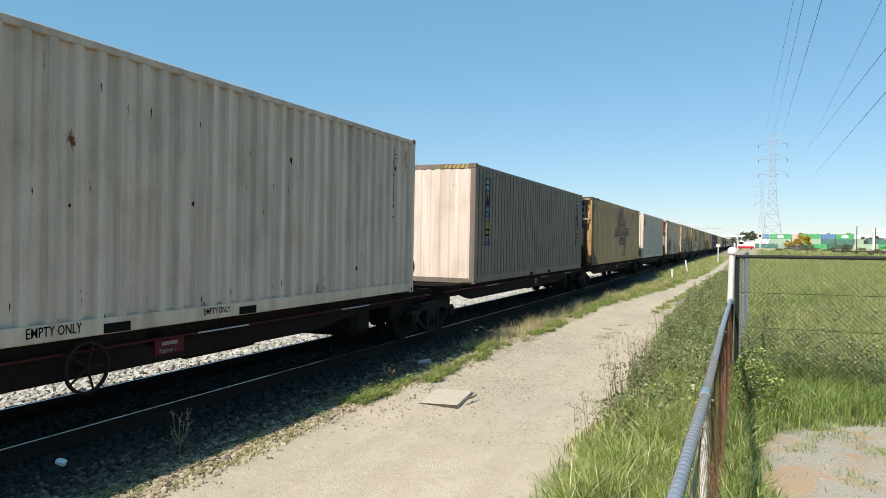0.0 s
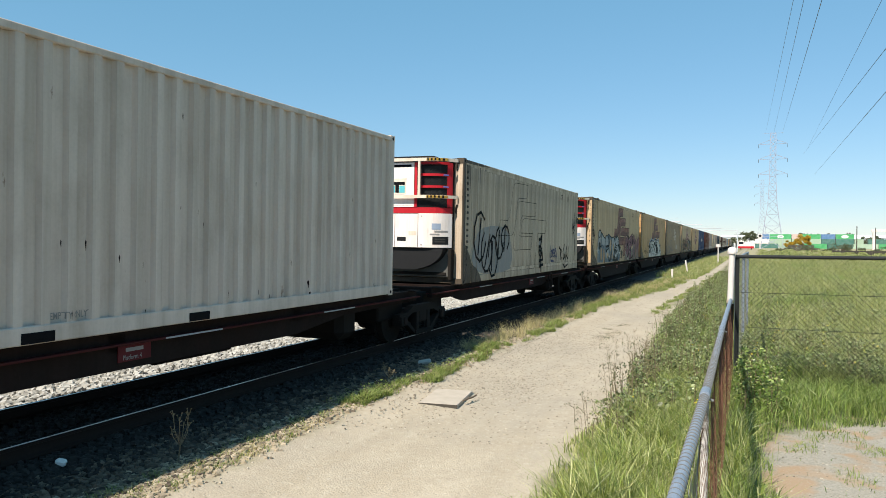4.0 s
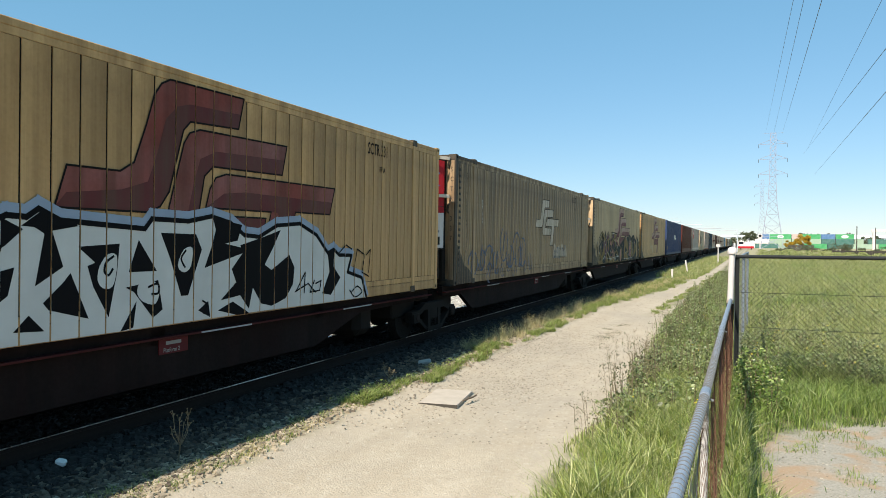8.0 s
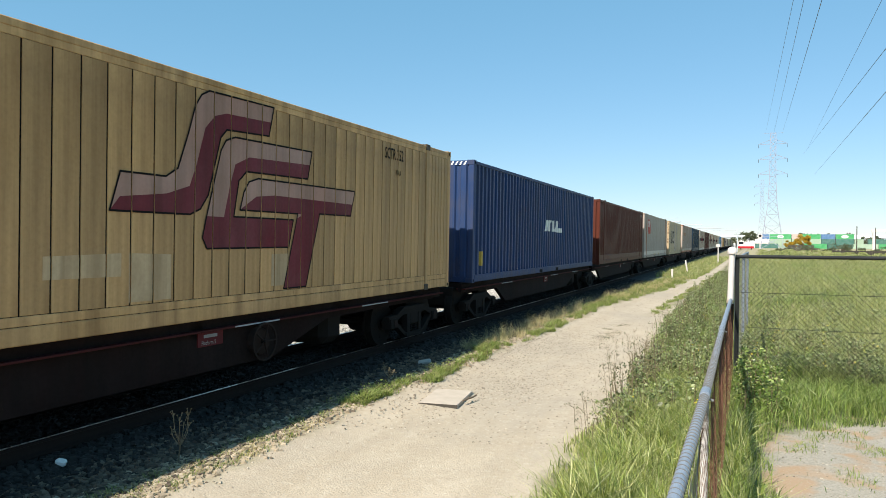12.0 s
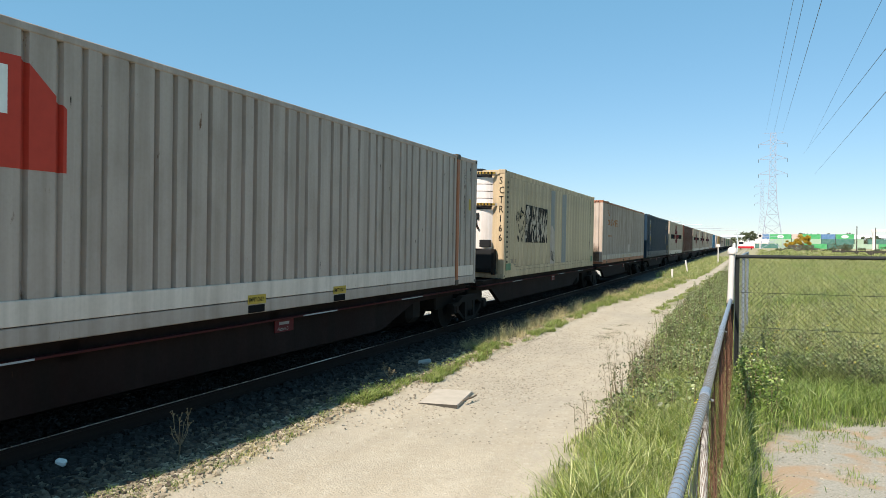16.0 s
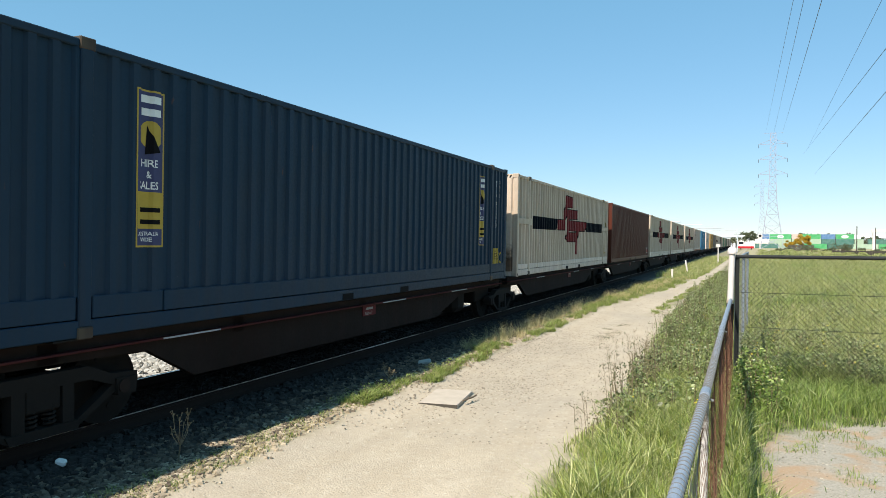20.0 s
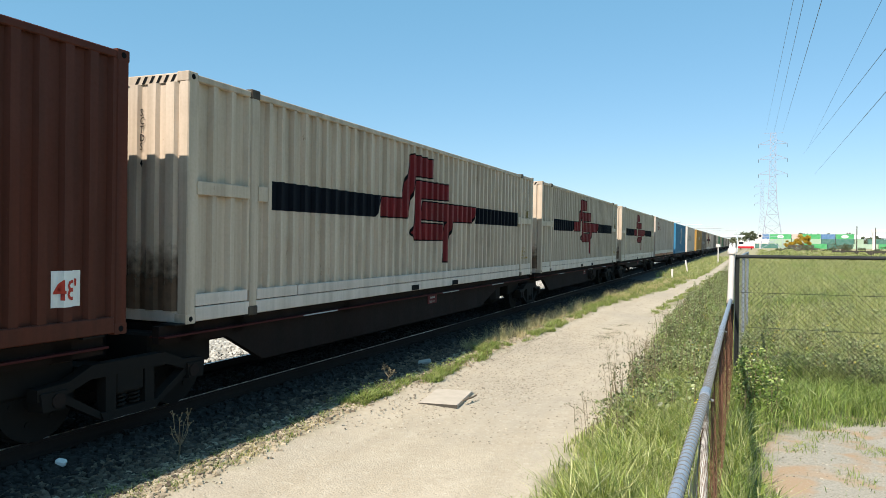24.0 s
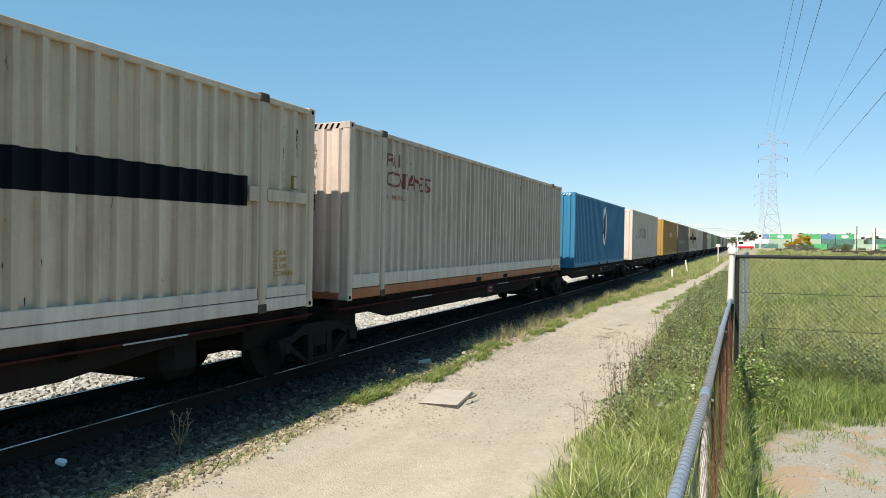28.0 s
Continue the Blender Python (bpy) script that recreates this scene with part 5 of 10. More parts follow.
def label_panel(skin, u, v0=0.9, faded=False):
    """The hire company's tall sticker: a blue plate with a yellow field."""
    a, b, h = u, u + 0.42, 1.70
    edge, plate, gold, pale = ("old_blue", "old_blue", "old_yellow", "patch") if faded else ("yellow", "spray_navy", "yellow", "bright")
    skin.poly([(a, v0), (b, v0), (b, v0 + h), (a, v0 + h)], "sticker_edge", edge, 0.004, "tall hire sticker")
    skin.poly([(a + 0.02, v0 + 0.02), (b - 0.02, v0 + 0.02), (b - 0.02, v0 + h - 0.02), (a + 0.02, v0 + h - 0.02)], "sticker", plate, 0.005)
    skin.poly(curve_pts((u + 0.21, v0 + 1.22), 0.15, 0, 345, 16), "emblem_disc", gold, 0.007)
    skin.poly([(u + 0.14, v0 + 1.0), (u + 0.33, v0 + 1.04), (u + 0.24, v0 + 1.2), (u + 0.17, v0 + 1.32)], "emblem_shape", "ink", 0.009)
    skin.poly([(a + 0.02, v0 + 0.20), (b - 0.02, v0 + 0.20), (b - 0.02, v0 + 0.60), (a + 0.02, v0 + 0.60)], "sticker_field", gold, 0.007)
    for k, (w, z) in enumerate(((0.26, 1.56), (0.24, 1.42))):
        skin.poly([(u + 0.21 - w / 2, v0 + z), (u + 0.21 + w / 2, v0 + z), (u + 0.21 + w / 2, v0 + z + 0.08), (u + 0.21 - w / 2, v0 + z + 0.08)], "name_bar", pale, 0.008)
    skin.text("HIRE", u + 0.09, v0 + 0.87, 0.085, pale, wide=0.85)
    skin.text("&", u + 0.17, v0 + 0.75, 0.08, pale)
    skin.text("SALES", u + 0.05, v0 + 0.63, 0.085, pale, wide=0.85)
    skin.text("CALL", u + 0.13, v0 + 0.49, 0.05, "ink")
    skin.polys([[(u + 0.05, v0 + z), (u + 0.37, v0 + z), (u + 0.37, v0 + z + 0.05), (u + 0.05, v0 + z + 0.05)] for z in (0.38, 0.25)], "number_bar", "ink", 0.009)
    skin.text("AUSTRALIA\n    WIDE", u + 0.035, v0 + 0.125, 0.046, pale, wide=0.85)


def flat_text(b, body, u, v, size, mat, x, wide=0.72):
    """Lettering on a flat rail or plate of the side."""
    bm = letters(body, size, wide)
    for q in bm.verts:
        q.co = (x, q.co.x + u, q.co.y + v)
    part("lettering", bm, mat, b)


def end_column(ob, body, x, z, size, mat="ink", step=1.12, y=0.014):
    bm = bmesh.new()
    for k, ch in enumerate(body):
        if ch != " ":
            letters(ch, size, 0.8, bm, (x, z - k * size * step))
    for v in bm.verts:
        v.co = (v.co.x, y, v.co.y)
    part("lettering", bm, mat, ob)


def sign_shape(skin, u, v, s):
    """Red sign with a cut corner; its letters as pale bars."""
    skin.poly([(u, v), (u + 0.62 * s, v + 0.02), (u + 0.88 * s, v - 0.22 * s), (u + 0.88 * s, v - 0.58 * s), (u + 0.2 * s, v - 0.58 * s), (u, v - 0.32 * s)], "sign", "sign_red", 0.004, "red sign with a cut corner")
    q = [ribbon([(u + (0.08 + 0.2 * k) * s, v - 0.08 * s), (u + (0.08 + 0.2 * k) * s, v - 0.27 * s)], 0.09 * s)[0] for k in range(3)]
    skin.polys(q + [[(u + 0.40 * s, v - 0.36 * s), (u + 0.44 * s, v - 0.36 * s), (u + 0.44 * s, v - 0.56 * s), (u + 0.40 * s, v - 0.56 * s)]], "sign_mark", "bright", 0.006)


def caution_plate(skin, u, v):
    skin.poly([(u, v), (u + 0.3, v), (u + 0.3, v + 0.4), (u, v + 0.4)], "plate", "yellow", 0.004, "yellow caution plate")
    skin.text("CAUTION\n2.9m HIGH\n2.5m WIDE\nCONTAINER", u + 0.02, v + 0.31, 0.052, "ink", wide=0.75)


def reefer_marks(skin, code, col="ink"):
    skin.text(code, 11.62, 2.48, 0.205, col, wide=0.64)
    skin.text("RFRA", 12.05, 2.20, 0.10, col, wide=0.7)
    bm = bmesh.new()
    for k, ch in enumerate(code):
        if ch != " ":
            letters(ch, 0.11, 0.75, bm, (1.125, 2.55 - k * 0.22))
    for v in bm.verts:
        v.co = (v.co.x, -0.005, v.co.y)
    part("lettering", bm, "soot", skin.ob)
    skin.column("CAUTION REFRIGERATION UNIT", 0.70, 2.52, 0.058, "ink", 1.25)
    skin.column("TOP LIFT", 1.78, 1.95, 0.06, "bright", 1.2)


def repaint(b, mat, kinds):
    for p in b.children:
        if p.name.split(".")[0] in kinds:
            p.data = p.data.copy()
            p.data.materials[0] = MAT[mat]


TRAIN = []        # (container, start along the train)


# where each box begins along the train; those further back keep to their platforms
STARTS = [0.41, 16.0, 30.36, 47.10, 62.80, 77.86, 93.70, 109.34, 125.14, 140.78, 156.95, 173.13, 188.63, 205.42, 219.92, 236.09, 251.73, 267.50, 282.98, 298.66, 314.86, 330.50, 347.38, 362.60, 379.80]


def on_train(slot, ob, length=14.63, shift=0.0, z=BOX_Z):
    start = STARTS[slot] if slot < len(STARTS) else FIRST + PACK * (slot // 5) + PITCH * (slot % 5) + (14.63 - length) / 2 + shift
    TRAIN.append((ob, start, z))


L40, L48 = 12.19, 14.63

# 0 white forty-foot box
ob, s = dry_box("dirty white corrugated shipping container on a wagon", L40, "white", rail_mat="cream", high=2.96)
flat_text(ob, "EMPTY ONLY", 4.02, 0.075, 0.10, "ink", WIDE + 0.002)
flat_text(ob, "EMPTY ONLY", 6.32, 0.085, 0.08, "ink", WIDE + 0.002)
s.column("SCFU411294 7", 11.35, 2.62, 0.10, "ink")
s.column("4FG1", 11.75, 2.62, 0.10, "ink")
drips(s, 1, L40, 60)
on_train(0, ob, L40)

# 1 grey box with a rust-streaked end
ob, s = dry_box("weathered grey corrugated container with rust-streaked white end", L40, "grey", end_mat="rusty_white", frame_mat="grey", flat_end=True, pitch=0.254, slots="groove")
label_panel(s, 0.70, 0.92, True)
label_panel(s, 11.1, 0.92, True)
end_column(ob, "22G1 4310", 0.72, 2.55, 0.075, "bright")
hazard(ob, L40, 2.91, "yellow")
rng = np.random.default_rng(5)
tag = []
for k in range(5):
    tag += [(x, 0.010, z) for x, z in curve_pts((-1.0 + 0.13 * k, 0.75 - 0.09 * k), 0.13, 40 * k, 40 * k + 270, 8, 1.5)]
part("spray_tag", pipe(bmesh.new(), tag, 0.014, 5), "ink", ob, "black sprayed scribble")
on_train(1, ob, L40, 0.0, 1.2)

# 2 tan refrigerated box with the full emblem
ob, s = reefer_box("tan refrigerated container with large faded red emblem", mat="tan_brown", unit="dark")
emblem(s)
reefer_marks(s, "SCTR 329")
on_train(2, ob)

# 3 white box with red sign
ob, s = dry_box("clean white corrugated container with red corner sign", L40, "white_band")
sign_shape(s, 0.52, 2.64, 0.98)
end_column(ob, "SCFU 4112952", 0.55, 2.5, 0.09)
hazard(ob, L40, 2.91)
shaded_end(ob, 3, 0.75)
drips(s, 2, L40, 45)
s.text("EMPTY ONLY", 5.2, 0.22, 0.07, "patch", wide=0.72)
on_train(3, ob, L40)

# 4 pale refrigerated forty-foot box with black scribbles
ob, s = reefer_box("greyish refrigerated container covered in black scribbles", L40, "tan_grey", posts=False, unit="red", high=2.91)
emblem(s, "outline", 0.999, (4.97, 1.43))
s.text("SCTR", 9.35, 2.50, 0.17, "ink", wide=0.62)
s.text("124", 10.35, 2.48, 0.17, "ink", wide=0.62)
sprayed(s, "spray_navy", 0.045, 0.01, [(8.06, 0.87), (8.02, 0.51), (8.14, 0.48)], [(8.17, 0.7), (8.14, 0.53), (8.25, 0.52), (8.27, 0.69), (8.18, 0.71)], [(8.31, 0.5), (8.32, 0.74), (8.42, 0.51), (8.4, 0.78)], [(8.57, 0.73), (8.45, 0.71), (8.46, 0.51), (8.6, 0.53)], [(8.47, 0.62), (8.6, 0.63)], [(8.65, 0.48), (8.64, 0.75), (8.82, 0.73), (8.66, 0.62), (8.89, 0.47), (8.93, 0.68), (8.99, 0.3)], [(8.07, 0.4), (8.57, 0.35), (8.14, 0.35)], bend=True, name="spray_tag")
sprayed(s, "ink", 0.06, 0.01, [(9.27, 0.84), (9.5, 0.71), (9.47, 0.39)], [(9.29, 0.79), (9.62, 0.71), (9.51, 0.56)], [(9.66, 0.45), (9.74, 0.42)], [(10.05, 0.91), (9.85, 0.65), (9.94, 0.39), (10.14, 0.48), (10.01, 0.59)], [(10.35, 0.83), (10.27, 0.42), (10.15, 0.11)], [(10.37, 0.8), (10.35, 0.53), (10.67, 0.38), (10.66, 0.82)], [(9.86, 0.24), (10.15, 0.09), (10.59, 0.19)], name="spray_tag")
sprayed(s, "ink", 0.05, 0.01, [(11.62, 2.12), (11.55, 1.69), (11.66, 1.45), (11.4, 1.32)], [(11.33, 1.85), (11.5, 1.51), (11.74, 1.82)], [(11.33, 1.68), (11.32, 1.5), (11.66, 1.64), (11.45, 1.44)], [(11.99, 1.97), (11.88, 1.65), (12.11, 1.92), (12.1, 1.41)], [(11.56, 1.33), (11.77, 0.91), (11.64, 0.33)], name="spray_tag")
sprayed(s, "ink", 0.09, 0.01, [(6.61, 1.07), (6.79, 1.09), (6.93, 1.2), (6.83, 0.91), (6.61, 0.67)], [(6.61, 0.84), (6.79, 0.86), (6.93, 0.73), (6.87, 0.55), (6.68, 0.6)], [(6.99, 0.69), (7.08, 0.43)], [(6.69, 0.4), (7.08, 0.43)], [(6.78, 0.52), (6.76, 0.2)], [(6.88, 0.33), (6.89, 0.06)], [(6.71, 0.24), (7.12, 0.27)], [(6.61, 0.72), (6.76, 0.75), (6.83, 0.66)], bend=True, name="spray_tag")
s.polys([[(6.61, 1.09), (6.9, 1.15), (6.83, 0.91), (6.93, 0.73), (6.83, 0.55), (6.61, 0.6)]], "spray_ground", "patch", 0.006)
scribble(s, 41, 0.9, 3.4, 0.35, 1.15, "ink", 5, 0.07)
s.poly(round_off([(0.8, 0.3), (3.6, 0.25), (3.5, 1.2), (2.4, 1.4), (1.0, 1.2)]), "spray_ground", "patch", 0.006)
on_train(4, ob, L40)

# 5 refrigerated box, pale blue and purple letters
ob, s = reefer_box("tan refrigerated container sprayed with blue and purple letters", mat="tan_pale", unit="red")
emblem(s)
reefer_marks(s, "SCTR 394")
s.poly([(1.32, 0.11), (1.37, 0.66), (1.33, 0.94), (1.43, 1.18), (1.46, 1.43), (1.6, 1.54), (1.91, 1.56), (2.09, 1.44), (2.17, 1.45), (2.4, 1.4), (2.86, 1.24), (3.22, 1.19), (3.24, 1.31), (3.51, 1.31), (4.09, 1.4), (4.22, 1.38), (4.48, 1.32), (4.85, 1.26), (4.94, 1.24), (5.65, 1.29), (5.7, 1.19), (5.99, 1.28), (6.3, 1.3), (6.34, 1.38), (6.63, 1.32), (6.99, 1.23), (7.17, 1.05), (7.1, 0.86), (7.39, 0.7), (7.73, 0.77), (7.67, 0.37), (7.4, 0.07), (6.22, 0.05), (4.86, 0.06), (3.61, 0.06)], "spray_ground", "spray_blue", 0.009, "pale blue sprayed letters edged in black")
sprayed(s, "ink", 0.05, 0.0115, [(1.37, 0.66), (1.33, 0.94), (1.43, 1.18), (1.46, 1.43), (1.6, 1.54), (1.91, 1.56), (2.09, 1.44), (2.17, 1.45), (2.4, 1.4), (2.86, 1.24), (3.22, 1.19), (3.24, 1.31), (3.51, 1.31), (4.09, 1.4)], [(4.22, 1.38), (4.48, 1.32), (4.85, 1.26), (4.94, 1.24), (5.65, 1.29), (5.7, 1.19), (5.99, 1.28), (6.3, 1.3), (6.34, 1.38), (6.63, 1.32), (6.99, 1.23), (7.17, 1.05), (7.1, 0.86), (7.39, 0.7), (7.73, 0.77)])
s.polys([round_off([(1.49, 0.86), (1.5, 1.36), (1.69, 1.49), (2.01, 1.53), (2.06, 1.2), (1.93, 0.79)]), round_off([(2.28, 1.28), (3.14, 1.14), (2.94, 0.86), (2.41, 0.94)])], "spray_patch", "silver", 0.0098)
s.polys([round_off([(3.28, 1.25), (3.77, 1.25), (3.92, 1.09), (3.83, 0.88), (3.28, 0.86)]), round_off([(3.39, 0.61), (4.08, 0.71), (4.15, 0.32), (3.61, 0.26), (3.34, 0.39)]), round_off([(4.55, 1.11), (4.81, 1.2), (4.81, 0.93), (4.59, 0.87)]), round_off([(4.97, 1.15), (5.52, 1.23), (5.61, 1.0), (5.26, 0.87), (5.01, 1.0)]), round_off([(5.13, 0.81), (5.57, 0.87), (5.58, 0.47), (5.27, 0.49)])], "spray_patch", "silver", 0.0098)
s.polys([round_off([(4.38, 0.88), (4.55, 1.14), (4.81, 1.05), (4.78, 0.63), (4.59, 0.58)]), round_off([(3.61, 0.47), (3.96, 0.53), (4.12, 0.38), (3.9, 0.24), (3.66, 0.31)]), round_off([(5.35, 0.87), (5.61, 0.92), (5.69, 0.67), (5.44, 0.61)]), round_off([(5.02, 0.5), (5.26, 0.55), (5.27, 0.24), (5.06, 0.25)])], "spray_patch", "tan_pale", 0.0101)
s.polys([round_off([(4.15, 0.21), (4.28, 0.43), (4.6, 0.46), (4.82, 0.27), (4.75, 0.1), (4.22, 0.09)]), round_off([(5.27, 0.11), (5.53, 0.35), (5.81, 0.46), (6.22, 0.34), (6.77, 0.27), (6.84, 0.07), (6.02, 0.04)]), round_off([(7.0, 0.94), (7.25, 0.98), (7.52, 0.7), (7.33, 0.39), (7.11, 0.63)]), round_off([(8.02, 0.6), (8.41, 0.49), (8.18, 0.17), (7.95, 0.36)])], "spray_patch", "spray_green", 0.0101)
s.polys([round_off([(1.57, 0.94), (1.98, 1.01), (1.93, 0.72), (1.71, 0.65)])], "spray_patch", "spray_green", 0.0101)
s.polys([[(2.03, 0.64), (2.31, 0.78), (2.4, 0.24), (2.12, 0.19)], [(2.74, 0.7), (2.94, 0.73), (3.17, 0.19), (3.03, 0.04), (2.75, 0.06)]], "spray_patch", "tan", 0.0104)
s.polys([[(3.42, 0.85), (3.89, 0.85), (4.29, 0.88), (4.21, 0.79), (3.96, 0.76), (3.42, 0.76)], [(3.42, 0.65), (3.84, 0.66), (3.64, 0.56), (3.44, 0.5)], [(4.69, 0.81), (4.78, 0.87), (4.97, 0.17), (4.95, 0.63), (5.01, 0.69), (5.14, 0.37), (5.12, 0.25), (5.0, 0.44), (5.02, 0.13), (4.9, 0.05)], [(4.85, 1.26), (4.94, 1.21), (4.91, 0.87), (4.82, 0.87)], [(4.21, 0.93), (4.26, 1.27), (4.32, 1.38), (4.31, 1.1), (4.34, 0.96), (4.28, 0.85)]], "spray_counter", "ink", 0.0118)
sprayed(s, "ink", 0.05, 0.0118, [(2.17, 1.46), (2.07, 1.01), (1.93, 0.64), (2.0, 0.19)], [(2.41, 0.86), (2.38, 0.17)], [(2.73, 0.86), (3.1, 0.03)], [(1.93, 0.79), (2.44, 0.86)], [(3.22, 1.19), (3.17, 0.03)], [(4.09, 1.4), (4.18, 0.85)], [(3.53, 0.85), (4.18, 0.87)], [(3.53, 0.64), (4.18, 0.71)], name="spray_line")
sprayed(s, "ink", 0.05, 0.0118, [(1.58, 1.47), (1.56, 1.32), (1.75, 1.22), (1.98, 1.3), (2.01, 1.49), (1.8, 1.55), (1.6, 1.49)], [(1.36, 0.94), (1.43, 1.14), (1.48, 1.29)], bend=True, name="spray_line")
sprayed(s, "ink", 0.04, 0.0118, [(4.18, 0.82), (4.21, 0.54), (4.15, 0.21)], [(4.07, 1.4), (4.0, 1.2), (3.94, 0.88)], [(3.95, 1.2), (4.07, 1.4)], [(5.65, 1.29), (5.59, 1.13), (5.57, 0.87)], [(5.05, 0.69), (5.1, 0.25)], [(4.02, 0.31), (3.61, 0.31)], name="spray_line")
s.polys([round_off([(5.7, 1.13), (5.94, 1.26), (6.33, 1.26), (6.64, 1.3), (7.06, 1.18), (7.19, 1.01), (6.94, 0.86), (7.13, 0.63), (7.01, 0.4), (6.66, 0.31), (6.16, 0.3), (6.01, 0.45), (5.73, 0.47), (5.66, 0.74), (5.59, 0.93)])], "spray_letter", "silver", 0.0124)
sprayed(s, "ink", 0.045, 0.0144, [(5.7, 1.13), (5.94, 1.26), (6.33, 1.26), (6.64, 1.3), (7.06, 1.18), (7.19, 1.01), (6.94, 0.86), (7.13, 0.63), (7.01, 0.4), (6.66, 0.31)], [(5.66, 0.74), (5.73, 0.53), (5.96, 0.46), (5.66, 0.77), (5.59, 0.93), (5.7, 1.13)], [(5.81, 0.73), (6.16, 0.76), (6.42, 0.72), (6.48, 0.54), (6.27, 0.51)], [(5.95, 0.87), (6.2, 1.01), (6.18, 0.9), (5.98, 0.93)], [(6.3, 1.29), (6.37, 1.19), (6.34, 1.36)], [(6.7, 1.05), (6.9, 1.16), (7.12, 1.09), (6.76, 0.97), (7.0, 0.86), (7.19, 0.98)], [(5.9, 0.8), (6.31, 0.86), (6.65, 0.83), (6.94, 0.86)], bend=True, name="spray_line")
s.polys([round_off([(5.72, 1.07), (5.91, 1.21), (6.22, 1.22), (6.22, 1.11), (5.95, 1.06)])], "spray_patch", "spray_blue", 0.0134)
s.polys([round_off([(5.73, 0.68), (6.11, 0.68), (6.43, 0.61), (6.37, 0.47), (6.11, 0.41), (5.81, 0.5)])], "spray_patch", "spray_green", 0.0134)
sprayed(s, "ink", 0.03, 0.015, [(6.49, 0.39), (6.49, 0.28)], [(6.6, 0.39), (6.75, 0.38), (6.75, 0.27), (6.61, 0.28), (6.61, 0.38)], [(6.71, 0.64), (6.91, 0.52)], [(6.75, 0.51), (6.91, 0.63)], [(6.43, 0.18), (6.46, 0.07)], [(6.66, 0.2), (6.78, 0.21), (6.8, 0.08), (6.66, 0.07), (6.66, 0.18)], [(6.92, 0.18), (7.12, 0.24), (7.34, 0.15), (7.3, 0.03), (7.02, 0.03), (6.92, 0.17)], name="spray_line")
sprayed(s, "ink", 0.025, 0.0125, [(7.52, 0.86), (7.73, 0.82), (7.95, 0.61), (7.88, 0.36), (7.53, 0.46), (7.4, 0.3)], [(7.94, 0.85), (8.48, 0.89)], [(8.24, 0.85), (8.28, 0.64)], [(8.43, 0.68), (8.72, 0.89), (8.9, 0.65), (9.07, 0.85)], [(7.59, 0.53), (8.02, 0.56)], [(7.67, 0.21), (8.11, 0.22), (8.19, 0.03)], name="spray_line")
sprayed(s, "bright", 0.022, 0.0162, [(5.85, 0.38), (6.39, 0.36)], [(6.11, 0.55), (6.13, 0.18)], [(5.93, 0.5), (6.31, 0.22)], [(5.93, 0.25), (6.3, 0.48)], name="spray_star")
sprayed(s, "bright", 0.022, 0.0162, [(4.24, 0.34), (4.6, 0.33)], [(4.42, 0.48), (4.43, 0.18)], [(4.29, 0.44), (4.55, 0.22)], [(4.3, 0.24), (4.55, 0.43)], name="spray_star")
sprayed(s, "bright", 0.022, 0.0162, [(7.12, 0.49), (7.49, 0.49)], [(7.3, 0.59), (7.32, 0.37)], [(7.17, 0.56), (7.43, 0.4)], [(7.18, 0.41), (7.43, 0.55)], name="spray_star")
sprayed(s, "bright", 0.022, 0.0162, [(1.09, 0.63), (1.71, 0.66)], [(1.37, 0.8), (1.41, 0.48)], [(1.24, 0.76), (1.55, 0.51)], [(1.24, 0.52), (1.54, 0.76)], name="spray_star")
sprayed(s, "rail_side", 0.05, 0.0104, [(0.14, 1.51), (0.32, 1.58), (0.45, 1.5), (0.22, 1.36), (0.41, 1.28)], [(0.29, 1.24), (0.36, 1.55), (0.54, 1.12)], [(0.5, 1.15), (0.62, 1.51), (0.71, 1.13)], [(0.49, 1.28), (0.69, 1.31)], [(0.39, 1.12), (0.46, 1.0)], name="spray_line")
s.polys([[(9.06, 0.03), (9.31, 0.41), (9.43, 0.7), (9.99, 0.24), (10.72, 0.66), (11.85, 0.63), (12.96, 0.85), (13.61, 0.85), (14.63, 1.04), (14.66, 0.06), (12.98, 0.03), (10.73, 0.03)]], "spray_ground", "grey", 0.0086)
s.polys([[(9.97, 1.36), (10.41, 1.39), (10.63, 1.28), (10.82, 0.87), (10.8, 0.52), (10.53, 0.26), (10.25, 0.21), (10.43, 0.6)], [(11.83, 1.54), (12.0, 1.55), (12.12, 1.17), (12.1, 0.86), (11.87, 0.78)], [(10.65, 0.18), (10.77, 0.05), (11.61, 0.14), (12.38, 0.37), (12.18, 0.16), (11.74, 0.1), (10.78, 0.03)]], "spray_counter", "ink", 0.0095)
s.polys([curve_pts((9.99, 0.79), 0.69, 0, 345, 16, 0.81)], "spray_letter", "spray_purple", 0.0105)
s.polys([curve_pts((10.08, 0.82), 0.21, 0, 345, 16, 0.95)], "spray_spot", "ink", 0.012)
